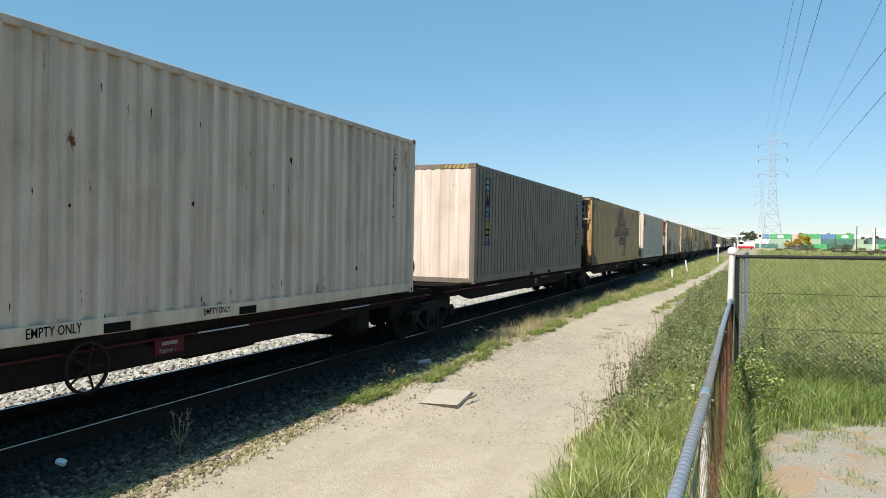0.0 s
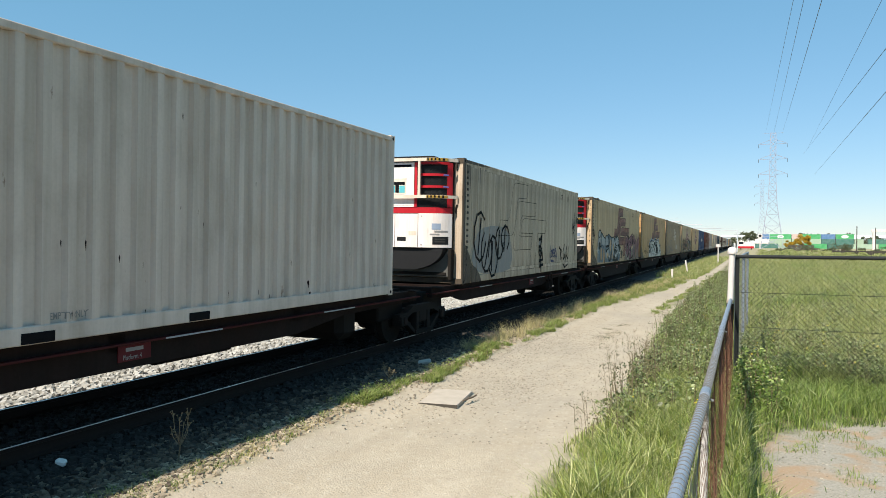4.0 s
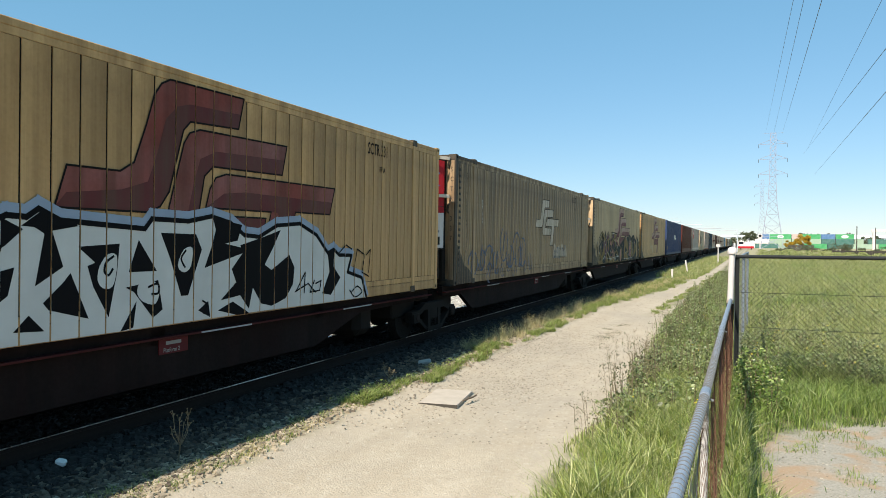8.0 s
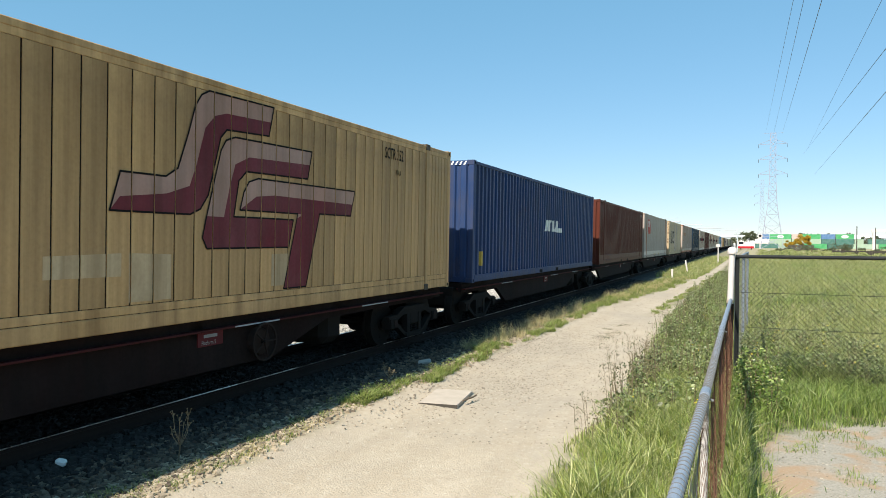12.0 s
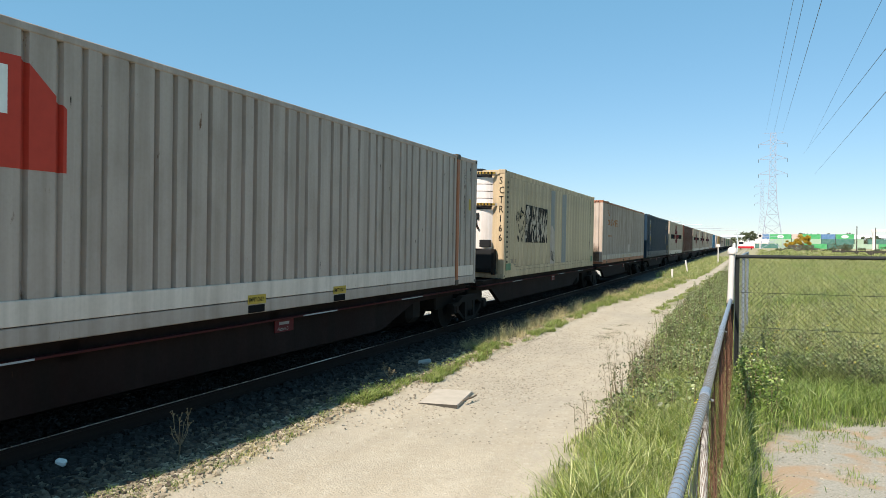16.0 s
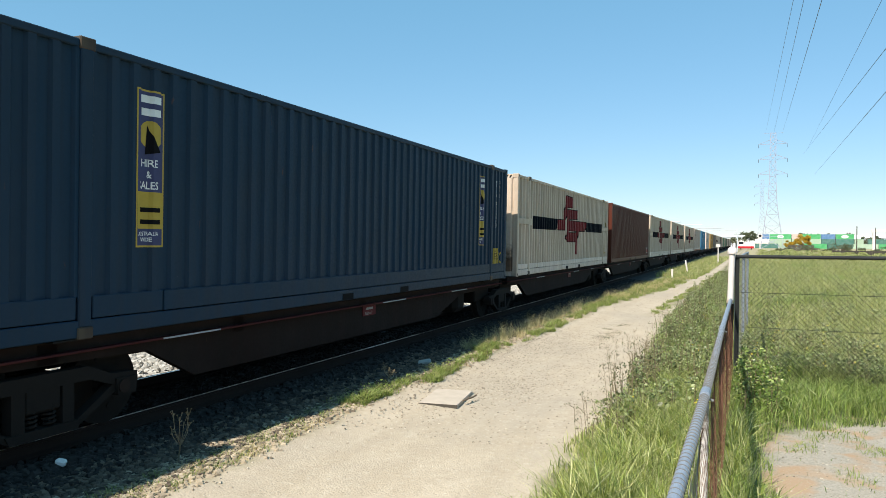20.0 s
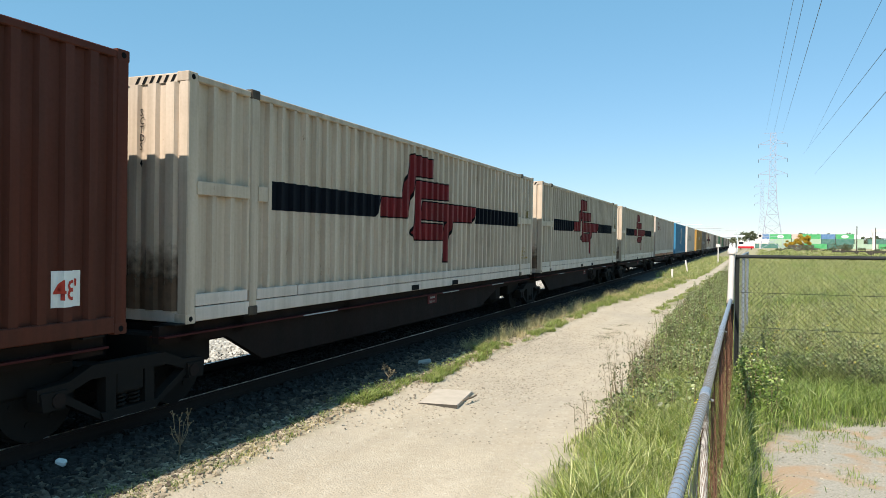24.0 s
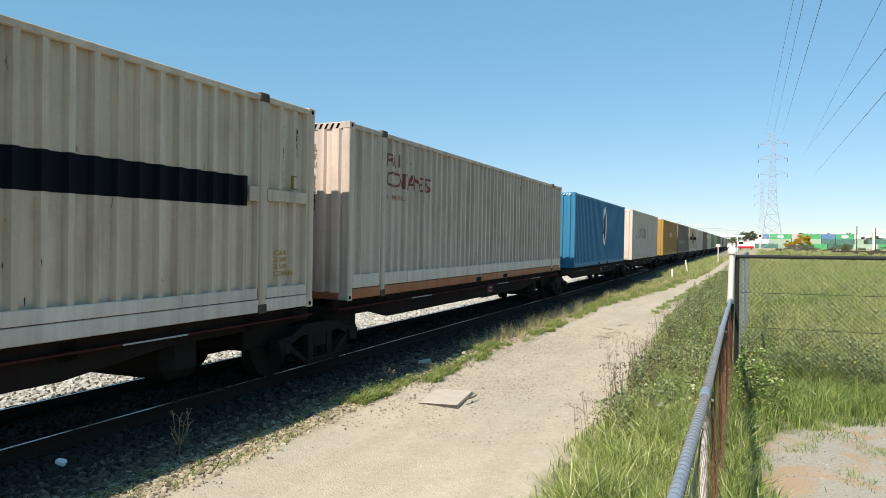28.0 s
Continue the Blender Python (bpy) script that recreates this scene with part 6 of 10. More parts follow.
s.polys([[(10.65, 1.25), (11.9, 1.52), (11.89, 0.78), (11.46, 0.79), (11.64, 0.18), (10.75, 0.06), (10.89, 0.58), (10.77, 0.66)], [(12.16, 1.21), (12.29, 1.4), (12.57, 1.45), (12.82, 1.27), (12.98, 1.19), (12.96, 0.85), (12.51, 0.77), (12.6, 0.07), (12.28, 0.15), (12.23, 0.86), (12.1, 1.06)], [(13.03, 0.94), (13.26, 1.24), (13.59, 1.46), (13.68, 1.21), (13.87, 0.85), (13.62, 0.49), (13.46, 0.14), (13.22, 0.03), (13.09, 0.51)], [(13.78, 1.03), (14.32, 1.42), (14.62, 1.23), (14.65, 0.26), (14.36, 0.08), (14.24, 0.75), (13.97, 0.57), (13.71, 0.3)]], "spray_letter", "spray_purple", 0.0105)
s.polys([[(11.12, 1.04), (11.36, 1.08), (11.37, 1.27), (11.47, 1.16), (11.47, 0.97), (11.13, 0.94)], [(11.12, 0.72), (11.48, 0.77), (11.46, 0.49), (11.25, 0.51), (11.28, 0.43), (11.38, 0.2), (11.35, 0.19), (11.2, 0.57)], [(12.96, 0.77), (13.15, 0.72), (13.07, 0.16), (12.94, 0.34)]], "spray_counter", "ink", 0.012)
s.polys([curve_pts((12.51, 1.12), 0.11, 0, 345, 16, 0.91), curve_pts((12.73, 1.0), 0.1, 0, 345, 16, 1.0)], "spray_spot", "ink", 0.012)
sprayed(s, "ink", 0.045, 0.0125, [(9.4, 0.8), (9.49, 1.17), (9.88, 1.35), (10.37, 1.31), (10.65, 0.93), (10.66, 0.59), (10.34, 0.24), (9.9, 0.25), (9.56, 0.45), (9.4, 0.8)], [(12.16, 1.21), (12.29, 1.42), (12.57, 1.46), (12.87, 1.28), (12.98, 1.11)], [(13.03, 0.94), (13.29, 1.29), (13.62, 1.5), (13.7, 1.21)], bend=True, name="spray_line")
sprayed(s, "ink", 0.045, 0.0125, [(10.65, 1.25), (11.9, 1.54)], [(10.76, 0.66), (10.89, 0.58), (10.75, 0.06), (11.64, 0.17)], [(12.1, 1.06), (12.23, 0.86), (12.23, 0.1), (12.61, 0.03)], [(13.71, 1.03), (14.32, 1.45), (14.66, 1.23)], name="spray_line")
sprayed(s, "bright", 0.022, 0.0144, [(9.55, 1.11), (9.46, 0.87), (9.48, 0.57), (9.67, 0.33), (9.99, 0.25)], [(10.24, 0.97), (10.26, 0.77), (10.14, 0.64)], bend=True, name="spray_shine")
sprayed(s, "bright", 0.022, 0.0144, [(10.66, 1.24), (10.76, 0.97), (10.84, 0.8), (10.91, 0.51), (10.81, 0.45)], [(11.48, 0.64), (11.61, 0.22)], [(12.3, 0.86), (12.22, 0.38)], [(9.42, 0.52), (9.64, 0.38)], [(9.5, 0.54), (9.54, 0.36)], [(9.44, 0.41), (9.65, 0.51)], [(9.93, 0.74), (10.06, 0.79)], [(11.35, 1.27), (11.45, 1.16)], [(11.85, 1.4), (11.96, 1.43)], [(11.37, 0.38), (11.49, 0.4)], name="spray_shine")
sprayed(s, "bright", 0.016, 0.0144, [(10.07, 0.16), (10.15, 0.06), (10.21, 0.17)], [(10.25, 0.15), (10.34, 0.15), (10.33, 0.06), (10.25, 0.08)], [(10.39, 0.17), (10.39, 0.07), (10.49, 0.09)], [(10.55, 0.16), (10.63, 0.18), (10.65, 0.06)], name="spray_tag")
on_train(5, ob)

# 6 refrigerated box with silver letters
ob, s = reefer_box("tan refrigerated container with huge silver and black sprayed letters", mat="tan", unit="red")
emblem(s)
reefer_marks(s, "SCTR 331")
s.poly([(4.0, 0.03), (4.04, 0.41), (4.19, 0.78), (4.1, 0.84), (4.5, 0.98), (4.47, 1.11), (4.91, 1.08), (5.17, 1.19), (5.36, 1.18), (5.48, 1.26), (5.7, 1.16), (6.73, 1.1), (6.83, 1.21), (7.38, 1.2), (7.77, 1.27), (8.12, 1.2), (8.39, 1.05), (8.69, 1.03), (9.08, 1.19), (9.62, 1.23), (10.07, 1.07), (10.39, 0.8), (10.56, 0.85), (10.73, 0.76), (11.12, 0.75), (11.0, 0.48), (11.47, 0.37), (11.64, 0.03), (10.1, 0.03), (8.86, 0.04), (6.7, 0.03), (6.47, 0.03), (5.39, 0.03)], "spray_ground", "chrome_spray", 0.009, "huge silver letters edged in black")
sprayed(s, "spray_halo", 0.13, 0.0085, [(4.0, 0.08), (4.04, 0.46), (4.19, 0.83), (4.1, 0.89), (4.5, 1.03), (4.47, 1.16), (4.91, 1.13), (5.17, 1.24), (5.36, 1.23), (5.48, 1.31), (5.7, 1.21), (6.73, 1.15), (6.83, 1.26), (7.38, 1.25), (7.77, 1.32), (8.12, 1.25), (8.39, 1.1), (8.69, 1.08), (9.08, 1.24), (9.62, 1.28), (10.07, 1.12), (10.39, 0.85), (10.56, 0.9), (10.73, 0.81), (11.12, 0.8), (11.0, 0.53), (11.47, 0.42), (11.64, 0.08)], name="spray_rim")
sprayed(s, "ink", 0.055, 0.0115, [(4.0, 0.03), (4.04, 0.41), (4.19, 0.78), (4.1, 0.84), (4.5, 0.98), (4.47, 1.11), (4.91, 1.08), (5.17, 1.19), (5.36, 1.18), (5.48, 1.26), (5.7, 1.16), (6.73, 1.1), (6.83, 1.21), (7.38, 1.2), (7.77, 1.27), (8.12, 1.2), (8.39, 1.05), (8.69, 1.03), (9.08, 1.19), (9.62, 1.23), (10.07, 1.07), (10.39, 0.8), (10.56, 0.85), (10.73, 0.76), (11.12, 0.75), (11.0, 0.48), (11.47, 0.37), (11.64, 0.03)])
s.polys([[(4.13, 0.81), (4.51, 0.92), (4.57, 1.06), (4.92, 1.02), (4.67, 0.87), (4.38, 0.78), (4.78, 0.76), (4.51, 0.62), (4.28, 0.67), (4.23, 0.55)], [(4.33, 0.55), (4.78, 0.61), (4.92, 0.86), (5.14, 0.94), (5.0, 0.44), (4.91, 0.2), (4.65, 0.34), (4.39, 0.27), (4.23, 0.4)]], "spray_counter", "ink", 0.0105)
s.polys([[(5.12, 1.17), (5.33, 1.07), (5.16, 0.92), (5.12, 0.9)], [(5.12, 0.7), (5.25, 0.73), (5.19, 0.48), (5.12, 0.43)], [(5.31, 1.1), (5.52, 1.25), (5.91, 1.11), (5.62, 1.06), (5.74, 0.72), (5.45, 0.55), (5.54, 1.03), (5.44, 1.09)], [(5.74, 0.57), (5.82, 0.66), (6.03, 0.2), (5.59, 0.32), (5.53, 0.39)]], "spray_counter", "ink", 0.0105)
s.polys([[(5.9, 0.91), (6.4, 0.94), (6.37, 0.64), (6.27, 0.19), (6.08, 0.51), (6.01, 0.72), (6.1, 0.75)], [(6.65, 0.98), (6.91, 0.64), (6.52, 0.64)], [(6.48, 0.48), (6.93, 0.54), (7.0, 0.21), (6.86, 0.13), (6.59, 0.43)], [(6.96, 1.06), (7.51, 1.05), (7.61, 0.87), (7.39, 0.34), (7.28, 0.34), (7.11, 0.76)]], "spray_counter", "ink", 0.0105)
s.polys([[(7.79, 1.26), (8.34, 1.18), (8.26, 0.98), (8.02, 0.94), (8.4, 0.88), (8.37, 0.82), (7.66, 0.65), (7.79, 0.93), (7.85, 1.11)], [(8.39, 0.85), (8.48, 0.64), (8.58, 0.38), (8.5, 0.09), (8.32, 0.28), (7.95, 0.24), (8.24, 0.45), (8.15, 0.62)], [(8.31, 0.92), (8.83, 1.04), (9.17, 1.13), (8.99, 0.87), (8.82, 0.66), (8.97, 0.58), (9.38, 0.78), (9.51, 0.6), (9.48, 0.36), (9.3, 0.17), (8.98, 0.09), (8.76, 0.14), (8.56, 0.38), (8.44, 0.66)]], "spray_counter", "ink", 0.0105)
s.polys([[(10.39, 0.8), (10.59, 0.83), (10.57, 0.58), (10.78, 0.4), (10.5, 0.14), (10.25, 0.18), (10.45, 0.5)], [(7.9, 0.12), (8.18, 0.21), (8.52, 0.03), (8.27, 0.03)], [(6.42, 0.03), (6.63, 0.33), (6.59, 0.05)], [(5.24, 0.15), (5.39, 0.29), (5.55, 0.13)], [(7.56, 0.15), (7.73, 0.25), (7.77, 0.05)]], "spray_counter", "ink", 0.0105)
s.polys([round_off([(6.25, 0.83), (6.36, 0.82), (6.36, 0.65), (6.31, 0.5), (6.2, 0.49), (6.13, 0.57), (6.15, 0.71)]), round_off([(6.67, 0.52), (6.87, 0.53), (6.95, 0.42), (6.89, 0.28), (6.73, 0.31), (6.64, 0.4)]), round_off([(7.31, 0.87), (7.45, 0.89), (7.43, 0.68), (7.32, 0.61), (7.22, 0.69)])], "spray_curl", "chrome_spray", 0.0125)
sprayed(s, "ink", 0.025, 0.0145, [(6.32, 0.81), (6.23, 0.75), (6.21, 0.66), (6.26, 0.62), (6.31, 0.68)], [(6.79, 0.47), (6.92, 0.5), (6.93, 0.4), (6.84, 0.39)], [(7.34, 0.86), (7.27, 0.77), (7.33, 0.67)], [(11.14, 0.15), (11.32, 0.23), (11.48, 0.13), (11.25, 0.06), (11.07, 0.18)], [(7.65, 0.11), (7.71, 0.2), (7.63, 0.26)], bend=True, name="spray_line")
sprayed(s, "ink", 0.022, 0.0145, [(9.55, 0.25), (9.78, 0.52), (9.76, 0.22)], [(9.53, 0.25), (9.86, 0.35), (10.06, 0.21)], [(10.03, 0.39), (9.91, 0.22), (10.17, 0.23), (10.21, 0.38), (10.06, 0.34)], [(10.73, 0.8), (10.93, 0.92), (11.12, 0.85)], [(11.18, 0.47), (11.3, 0.85), (11.56, 0.75), (11.47, 0.46), (11.71, 0.38)], [(11.61, 0.75), (11.75, 0.84), (11.7, 0.45)], name="spray_line")
sprayed(s, "ink", 0.055, 0.0105, [(1.39, 0.48), (1.54, 0.49), (1.65, 0.27)], [(1.54, 0.47), (1.94, 0.48), (1.72, 0.42)], [(1.94, 0.42), (1.96, 0.27)], [(2.07, 0.74), (2.27, 0.31), (2.48, 0.32)], name="spray_line")
sprayed(s, "ink", 0.035, 0.0105, [(2.26, 0.5), (2.32, 0.34), (2.39, 0.52), (2.48, 0.36), (2.54, 0.64), (2.61, 0.35), (2.7, 0.44), (2.59, 0.09)], [(2.7, 0.51), (2.79, 0.34), (2.88, 0.53), (2.96, 0.36), (3.05, 0.49), (3.13, 0.31)], [(3.18, 0.52), (3.29, 0.3), (3.34, 0.53), (3.47, 0.29), (3.55, 0.43), (3.67, 0.13), (3.76, 0.35)], [(2.98, 0.83), (3.24, 1.07), (3.33, 0.79), (3.48, 1.11), (3.63, 0.94), (3.82, 1.12), (4.09, 1.2)], [(2.98, 0.83), (3.28, 0.76), (3.33, 0.97), (3.44, 0.76), (3.45, 0.94)], [(3.22, 1.32), (3.38, 1.01)], [(3.51, 1.29), (3.54, 1.15)], [(3.44, 0.65), (3.54, 0.79), (3.6, 0.61), (3.71, 0.79), (3.89, 0.75), (4.03, 0.79), (3.83, 0.6), (4.07, 0.6)], name="spray_line")
on_train(6, ob)

# 7 refrigerated box with a ghost emblem and blue scribbles
ob, s = reefer_box("rust-stained tan refrigerated container with bleached emblem", mat="tan_dirty", unit="red")
emblem(s, "ghost", 0.60, (8.15, 1.62))
reefer_marks(s, "SCTR 337")
scribble(s, 71, 0.9, 5.6, 0.30, 0.95, "spray_thin", 8, 0.045)
scribble(s, 74, 1.6, 6.4, 0.2, 0.6, "spray_thin", 9, 0.03)
s.polys([blob(np.random.default_rng(72), 8.9, 11.0, 0.5, 0.95, 12)], "spray_ground", "tan_grey", 0.006)
scribble(s, 73, 9.0, 10.8, 0.45, 0.75, "spray_thin", 5, 0.03)
on_train(7, ob)

# 8 refrigerated box with mustard letters
ob, s = reefer_box("pale tan refrigerated container with mustard and pink sprayed letters", mat="tan_pale", unit="dark")
emblem(s, "pale")
s.column("SCTR", 12.15, 2.52, 0.16, "ink", 1.3)
s.text("RFRA", 11.55, 2.22, 0.08, "ink", wide=0.7)
s.column("CAUTION REFRIGERATION UNIT", 0.70, 2.52, 0.058, "ink", 1.25)
s.poly([(1.03, 0.03), (1.03, 0.32), (0.97, 0.63), (1.09, 0.81), (1.42, 0.87), (1.69, 0.93), (1.99, 1.11), (2.12, 1.14), (2.06, 1.48), (2.16, 1.5), (2.6, 1.36), (2.85, 1.23), (2.84, 1.57), (3.26, 1.17), (3.3, 1.22), (3.21, 1.31), (3.71, 1.5), (4.12, 1.31), (4.1, 1.12), (4.25, 1.12), (4.61, 1.24), (4.67, 1.17), (4.88, 1.25), (4.81, 1.52), (6.17, 1.46), (6.24, 1.12), (6.93, 0.82), (7.2, 0.86), (8.59, 1.22), (8.86, 1.41), (9.03, 1.37), (9.46, 1.18), (9.9, 1.4), (10.32, 1.33), (10.56, 1.47), (10.97, 1.36), (11.23, 1.28), (11.78, 1.43), (12.3, 1.47), (12.96, 1.16), (13.39, 1.42), (13.78, 1.33), (14.03, 1.2), (14.59, 0.99), (14.66, 0.03), (13.58, 0.03), (10.59, 0.03)], "spray_ground", "spray_green", 0.009, "dark sprayed ground of the letters")
s.polys([[(0.6, 0.67), (0.85, 0.87), (1.33, 1.12), (2.11, 1.49), (2.54, 1.35), (3.01, 1.2), (3.46, 0.86), (3.34, 0.59), (3.08, 0.63), (2.89, 0.94), (2.6, 1.01), (2.28, 1.08), (1.97, 1.22), (1.33, 1.0), (0.93, 0.81)], [(0.99, 0.78), (1.34, 0.62), (1.65, 0.47), (1.72, 0.34), (1.56, 0.19), (1.43, 0.2), (1.61, 0.35), (1.34, 0.49), (1.13, 0.66)], [(1.99, 1.06), (1.74, 0.87), (1.84, 0.53), (2.14, 0.38), (2.39, 0.65), (2.49, 0.94), (2.89, 0.94), (3.14, 0.63), (3.09, 0.48), (2.62, 0.43), (2.29, 0.16), (2.52, 0.03), (1.26, 0.03), (1.22, 0.18), (1.89, 0.19), (1.65, 0.61), (1.6, 0.8)]], "spray_letter", "spray_yellow", 0.0105)
s.polys([[(2.82, 1.4), (3.4, 0.92), (3.21, 0.72), (3.09, 0.88), (2.82, 1.05)], [(3.26, 1.29), (3.71, 1.47), (4.06, 1.27), (3.9, 0.82), (3.81, 0.62), (3.51, 0.66), (3.68, 0.94), (3.78, 1.09), (3.37, 1.06)], [(3.32, 0.62), (3.82, 0.52), (4.4, 0.24), (4.74, 0.11), (4.48, 0.03), (3.15, 0.06), (3.07, 0.27)], [(4.19, 0.54), (4.49, 0.62), (4.4, 0.39), (4.85, 0.3), (5.08, 0.08), (4.81, 0.03), (4.56, 0.03), (4.21, 0.4)], [(4.86, 1.48), (6.17, 1.43), (6.23, 1.22), (5.64, 1.14), (5.25, 0.87), (4.97, 0.87), (4.73, 0.95), (5.06, 1.25)]], "spray_letter", "spray_yellow", 0.0105)
s.polys([[(5.44, 1.14), (6.19, 0.75), (6.55, 0.48), (6.84, 0.19), (6.46, 0.37), (6.08, 0.43), (5.7, 0.3), (5.61, 0.07), (6.09, 0.06), (6.84, 0.15), (6.81, 0.04), (5.17, 0.03), (5.12, 0.08), (5.6, 0.45), (5.75, 0.51), (6.25, 0.64), (5.54, 0.93)], [(7.48, 0.85), (7.91, 0.59), (7.96, 0.16), (7.57, 0.14)]], "spray_letter", "spray_yellow", 0.0105)
s.polys([[(4.54, 1.46), (4.59, 1.12), (4.71, 0.93), (4.93, 0.68), (5.09, 0.59), (5.27, 0.67), (5.55, 0.52), (5.59, 0.24), (5.37, 0.38), (5.21, 0.14), (4.91, 0.19), (5.07, 0.48), (4.65, 0.47), (4.52, 0.66), (4.47, 0.86), (4.23, 0.84), (4.12, 0.93), (4.31, 1.03)], [(5.19, 1.41), (6.12, 1.41), (6.2, 1.01), (5.76, 1.06), (5.58, 1.25)], [(6.18, 0.97), (6.54, 1.01), (6.86, 0.9), (6.67, 0.78), (6.36, 0.82)], [(6.35, 1.27), (6.53, 1.38), (6.61, 1.26), (6.44, 1.19)]], "spray_letter", "spray_pink", 0.0108)
s.polys([round_off([(4.54, 0.75), (4.76, 0.87), (4.89, 0.77), (4.85, 0.55), (4.64, 0.55)]), round_off([(5.7, 0.41), (6.19, 0.55), (6.22, 0.42), (5.78, 0.3)]), round_off([(5.16, 0.54), (5.27, 0.59), (5.26, 0.27), (5.12, 0.16)]), round_off([(3.89, 0.51), (4.03, 0.59), (4.25, 0.52), (4.4, 0.33)])], "spray_counter", "spray_green", 0.0118)
s.polys([curve_pts((3.53, 1.25), 0.1, 0, 345, 16, 1.1), curve_pts((3.82, 1.26), 0.11, 0, 345, 16, 0.73), curve_pts((3.01, 0.96), 0.13, 0, 345, 16, 1.0), curve_pts((3.01, 0.6), 0.14, 0, 345, 16, 1.07), curve_pts((5.25, 0.92), 0.15, 0, 345, 16, 0.87), curve_pts((5.15, 1.3), 0.2, 0, 345, 16, 0.5), curve_pts((4.4, 0.39), 0.13, 0, 345, 16, 0.54), curve_pts((6.01, 1.26), 0.13, 0, 345, 16, 0.69), curve_pts((3.37, 0.93), 0.06, 0, 345, 16, 1.17)], "spray_spot", "spray_plum", 0.0122)
s.polys([curve_pts((2.61, 0.86), 0.13, 0, 345, 16, 1.46), curve_pts((3.08, 0.86), 0.15, 0, 345, 16, 1.0), curve_pts((3.21, 0.47), 0.15, 0, 345, 16, 0.87), curve_pts((3.09, 0.25), 0.13, 0, 345, 16, 0.69), curve_pts((3.6, 0.66), 0.14, 0, 345, 16, 0.79)], "spray_spot", "spray_plum", 0.0122)
s.polys([curve_pts((2.24, 1.27), 0.11, 0, 345, 16, 1.27), curve_pts((2.46, 1.16), 0.1, 0, 345, 16, 1.2), curve_pts((3.67, 0.39), 0.1, 0, 345, 16, 1.0), curve_pts((3.89, 0.2), 0.11, 0, 345, 16, 0.73)], "spray_spot", "ink", 0.0122)
s.polys([curve_pts((3.63, 0.38), 0.09, 0, 345, 16, 1.0), curve_pts((3.82, 0.27), 0.11, 0, 345, 16, 0.91), curve_pts((4.02, 0.15), 0.11, 0, 345, 16, 1.27), curve_pts((5.97, 0.43), 0.11, 0, 345, 16, 0.82), curve_pts((6.19, 0.46), 0.07, 0, 345, 16, 0.86)], "spray_spot", "ink", 0.0125)
s.polys([curve_pts((7.49, 0.36), 0.27, 0, 345, 16, 1.22)], "spray_letter", "spray_pink", 0.0108)
s.polys([[(4.59, 0.72), (4.76, 0.81), (4.79, 0.62), (4.64, 0.64)], [(3.78, 0.79), (4.02, 0.79), (3.99, 0.53), (3.89, 0.59)], [(5.19, 1.43), (5.48, 1.45), (5.45, 1.38), (5.32, 1.28)], [(6.07, 1.08), (6.42, 1.05), (6.79, 0.94), (6.54, 0.92)]], "spray_spot", "logo_red", 0.0122)
s.polys([[(8.6, 0.69), (8.75, 1.08), (8.89, 1.31), (9.55, 1.17), (10.07, 0.93), (10.11, 0.51), (10.23, 0.03), (8.61, 0.1)], [(11.22, 0.66), (11.23, 0.93), (11.36, 1.18), (11.73, 0.94), (11.8, 0.28), (11.97, 0.2), (11.18, 0.26)], [(11.88, 0.21), (11.97, 0.53), (12.08, 0.64), (12.3, 0.18)], [(12.27, 0.29), (12.44, 1.07), (13.2, 0.76), (13.15, 0.46), (12.58, 0.35), (12.54, 0.24)], [(13.3, 0.94), (13.37, 1.09), (13.7, 1.2), (13.76, 0.2), (13.35, 0.14)], [(14.0, 0.94), (14.13, 1.01), (14.38, 0.92), (14.31, 0.3), (14.09, 0.14)]], "spray_letter", "spray_yellow", 0.0105)
s.polys([[(10.33, 0.32), (10.67, 1.19), (11.02, 1.07), (11.21, 0.22), (10.96, 0.09), (10.89, 0.24)]], "spray_letter", "spray_pink", 0.0105)
s.polys([[(8.99, 0.43), (9.09, 0.78), (9.63, 0.64), (9.63, 0.54)], [(9.7, 0.39), (10.13, 0.5), (10.07, 0.19)], [(10.67, 0.42), (10.77, 0.69), (10.85, 0.64), (10.85, 0.42)], [(12.7, 0.74), (12.92, 0.68), (12.71, 0.54)], [(8.87, 0.06), (9.16, 0.24), (9.47, 0.05), (9.41, 0.03)]], "spray_counter", "spray_green", 0.0118)
s.polys([curve_pts((10.75, 0.87), 0.13, 0, 345, 16, 0.69), curve_pts((10.94, 0.54), 0.11, 0, 345, 16, 0.82), curve_pts((10.47, 0.37), 0.14, 0, 345, 16, 0.79), curve_pts((11.05, 0.3), 0.08, 0, 345, 16, 1.0), curve_pts((10.69, 0.36), 0.06, 0, 345, 16, 1.0), curve_pts((10.58, 0.55), 0.06, 0, 345, 16, 1.0)], "spray_spot", "spray_plum", 0.0122)
s.polys([[(9.08, 1.3), (8.97, 1.01), (9.02, 0.92), (9.09, 0.96), (9.12, 1.17), (9.33, 1.25)], [(10.7, 1.29), (10.83, 1.2), (10.76, 0.93), (10.66, 1.13)], [(12.54, 1.17), (12.69, 1.13), (12.65, 0.82)], [(13.75, 0.68), (13.91, 0.85), (13.95, 0.32), (13.81, 0.15)]], "spray_spot", "logo_red", 0.0122)
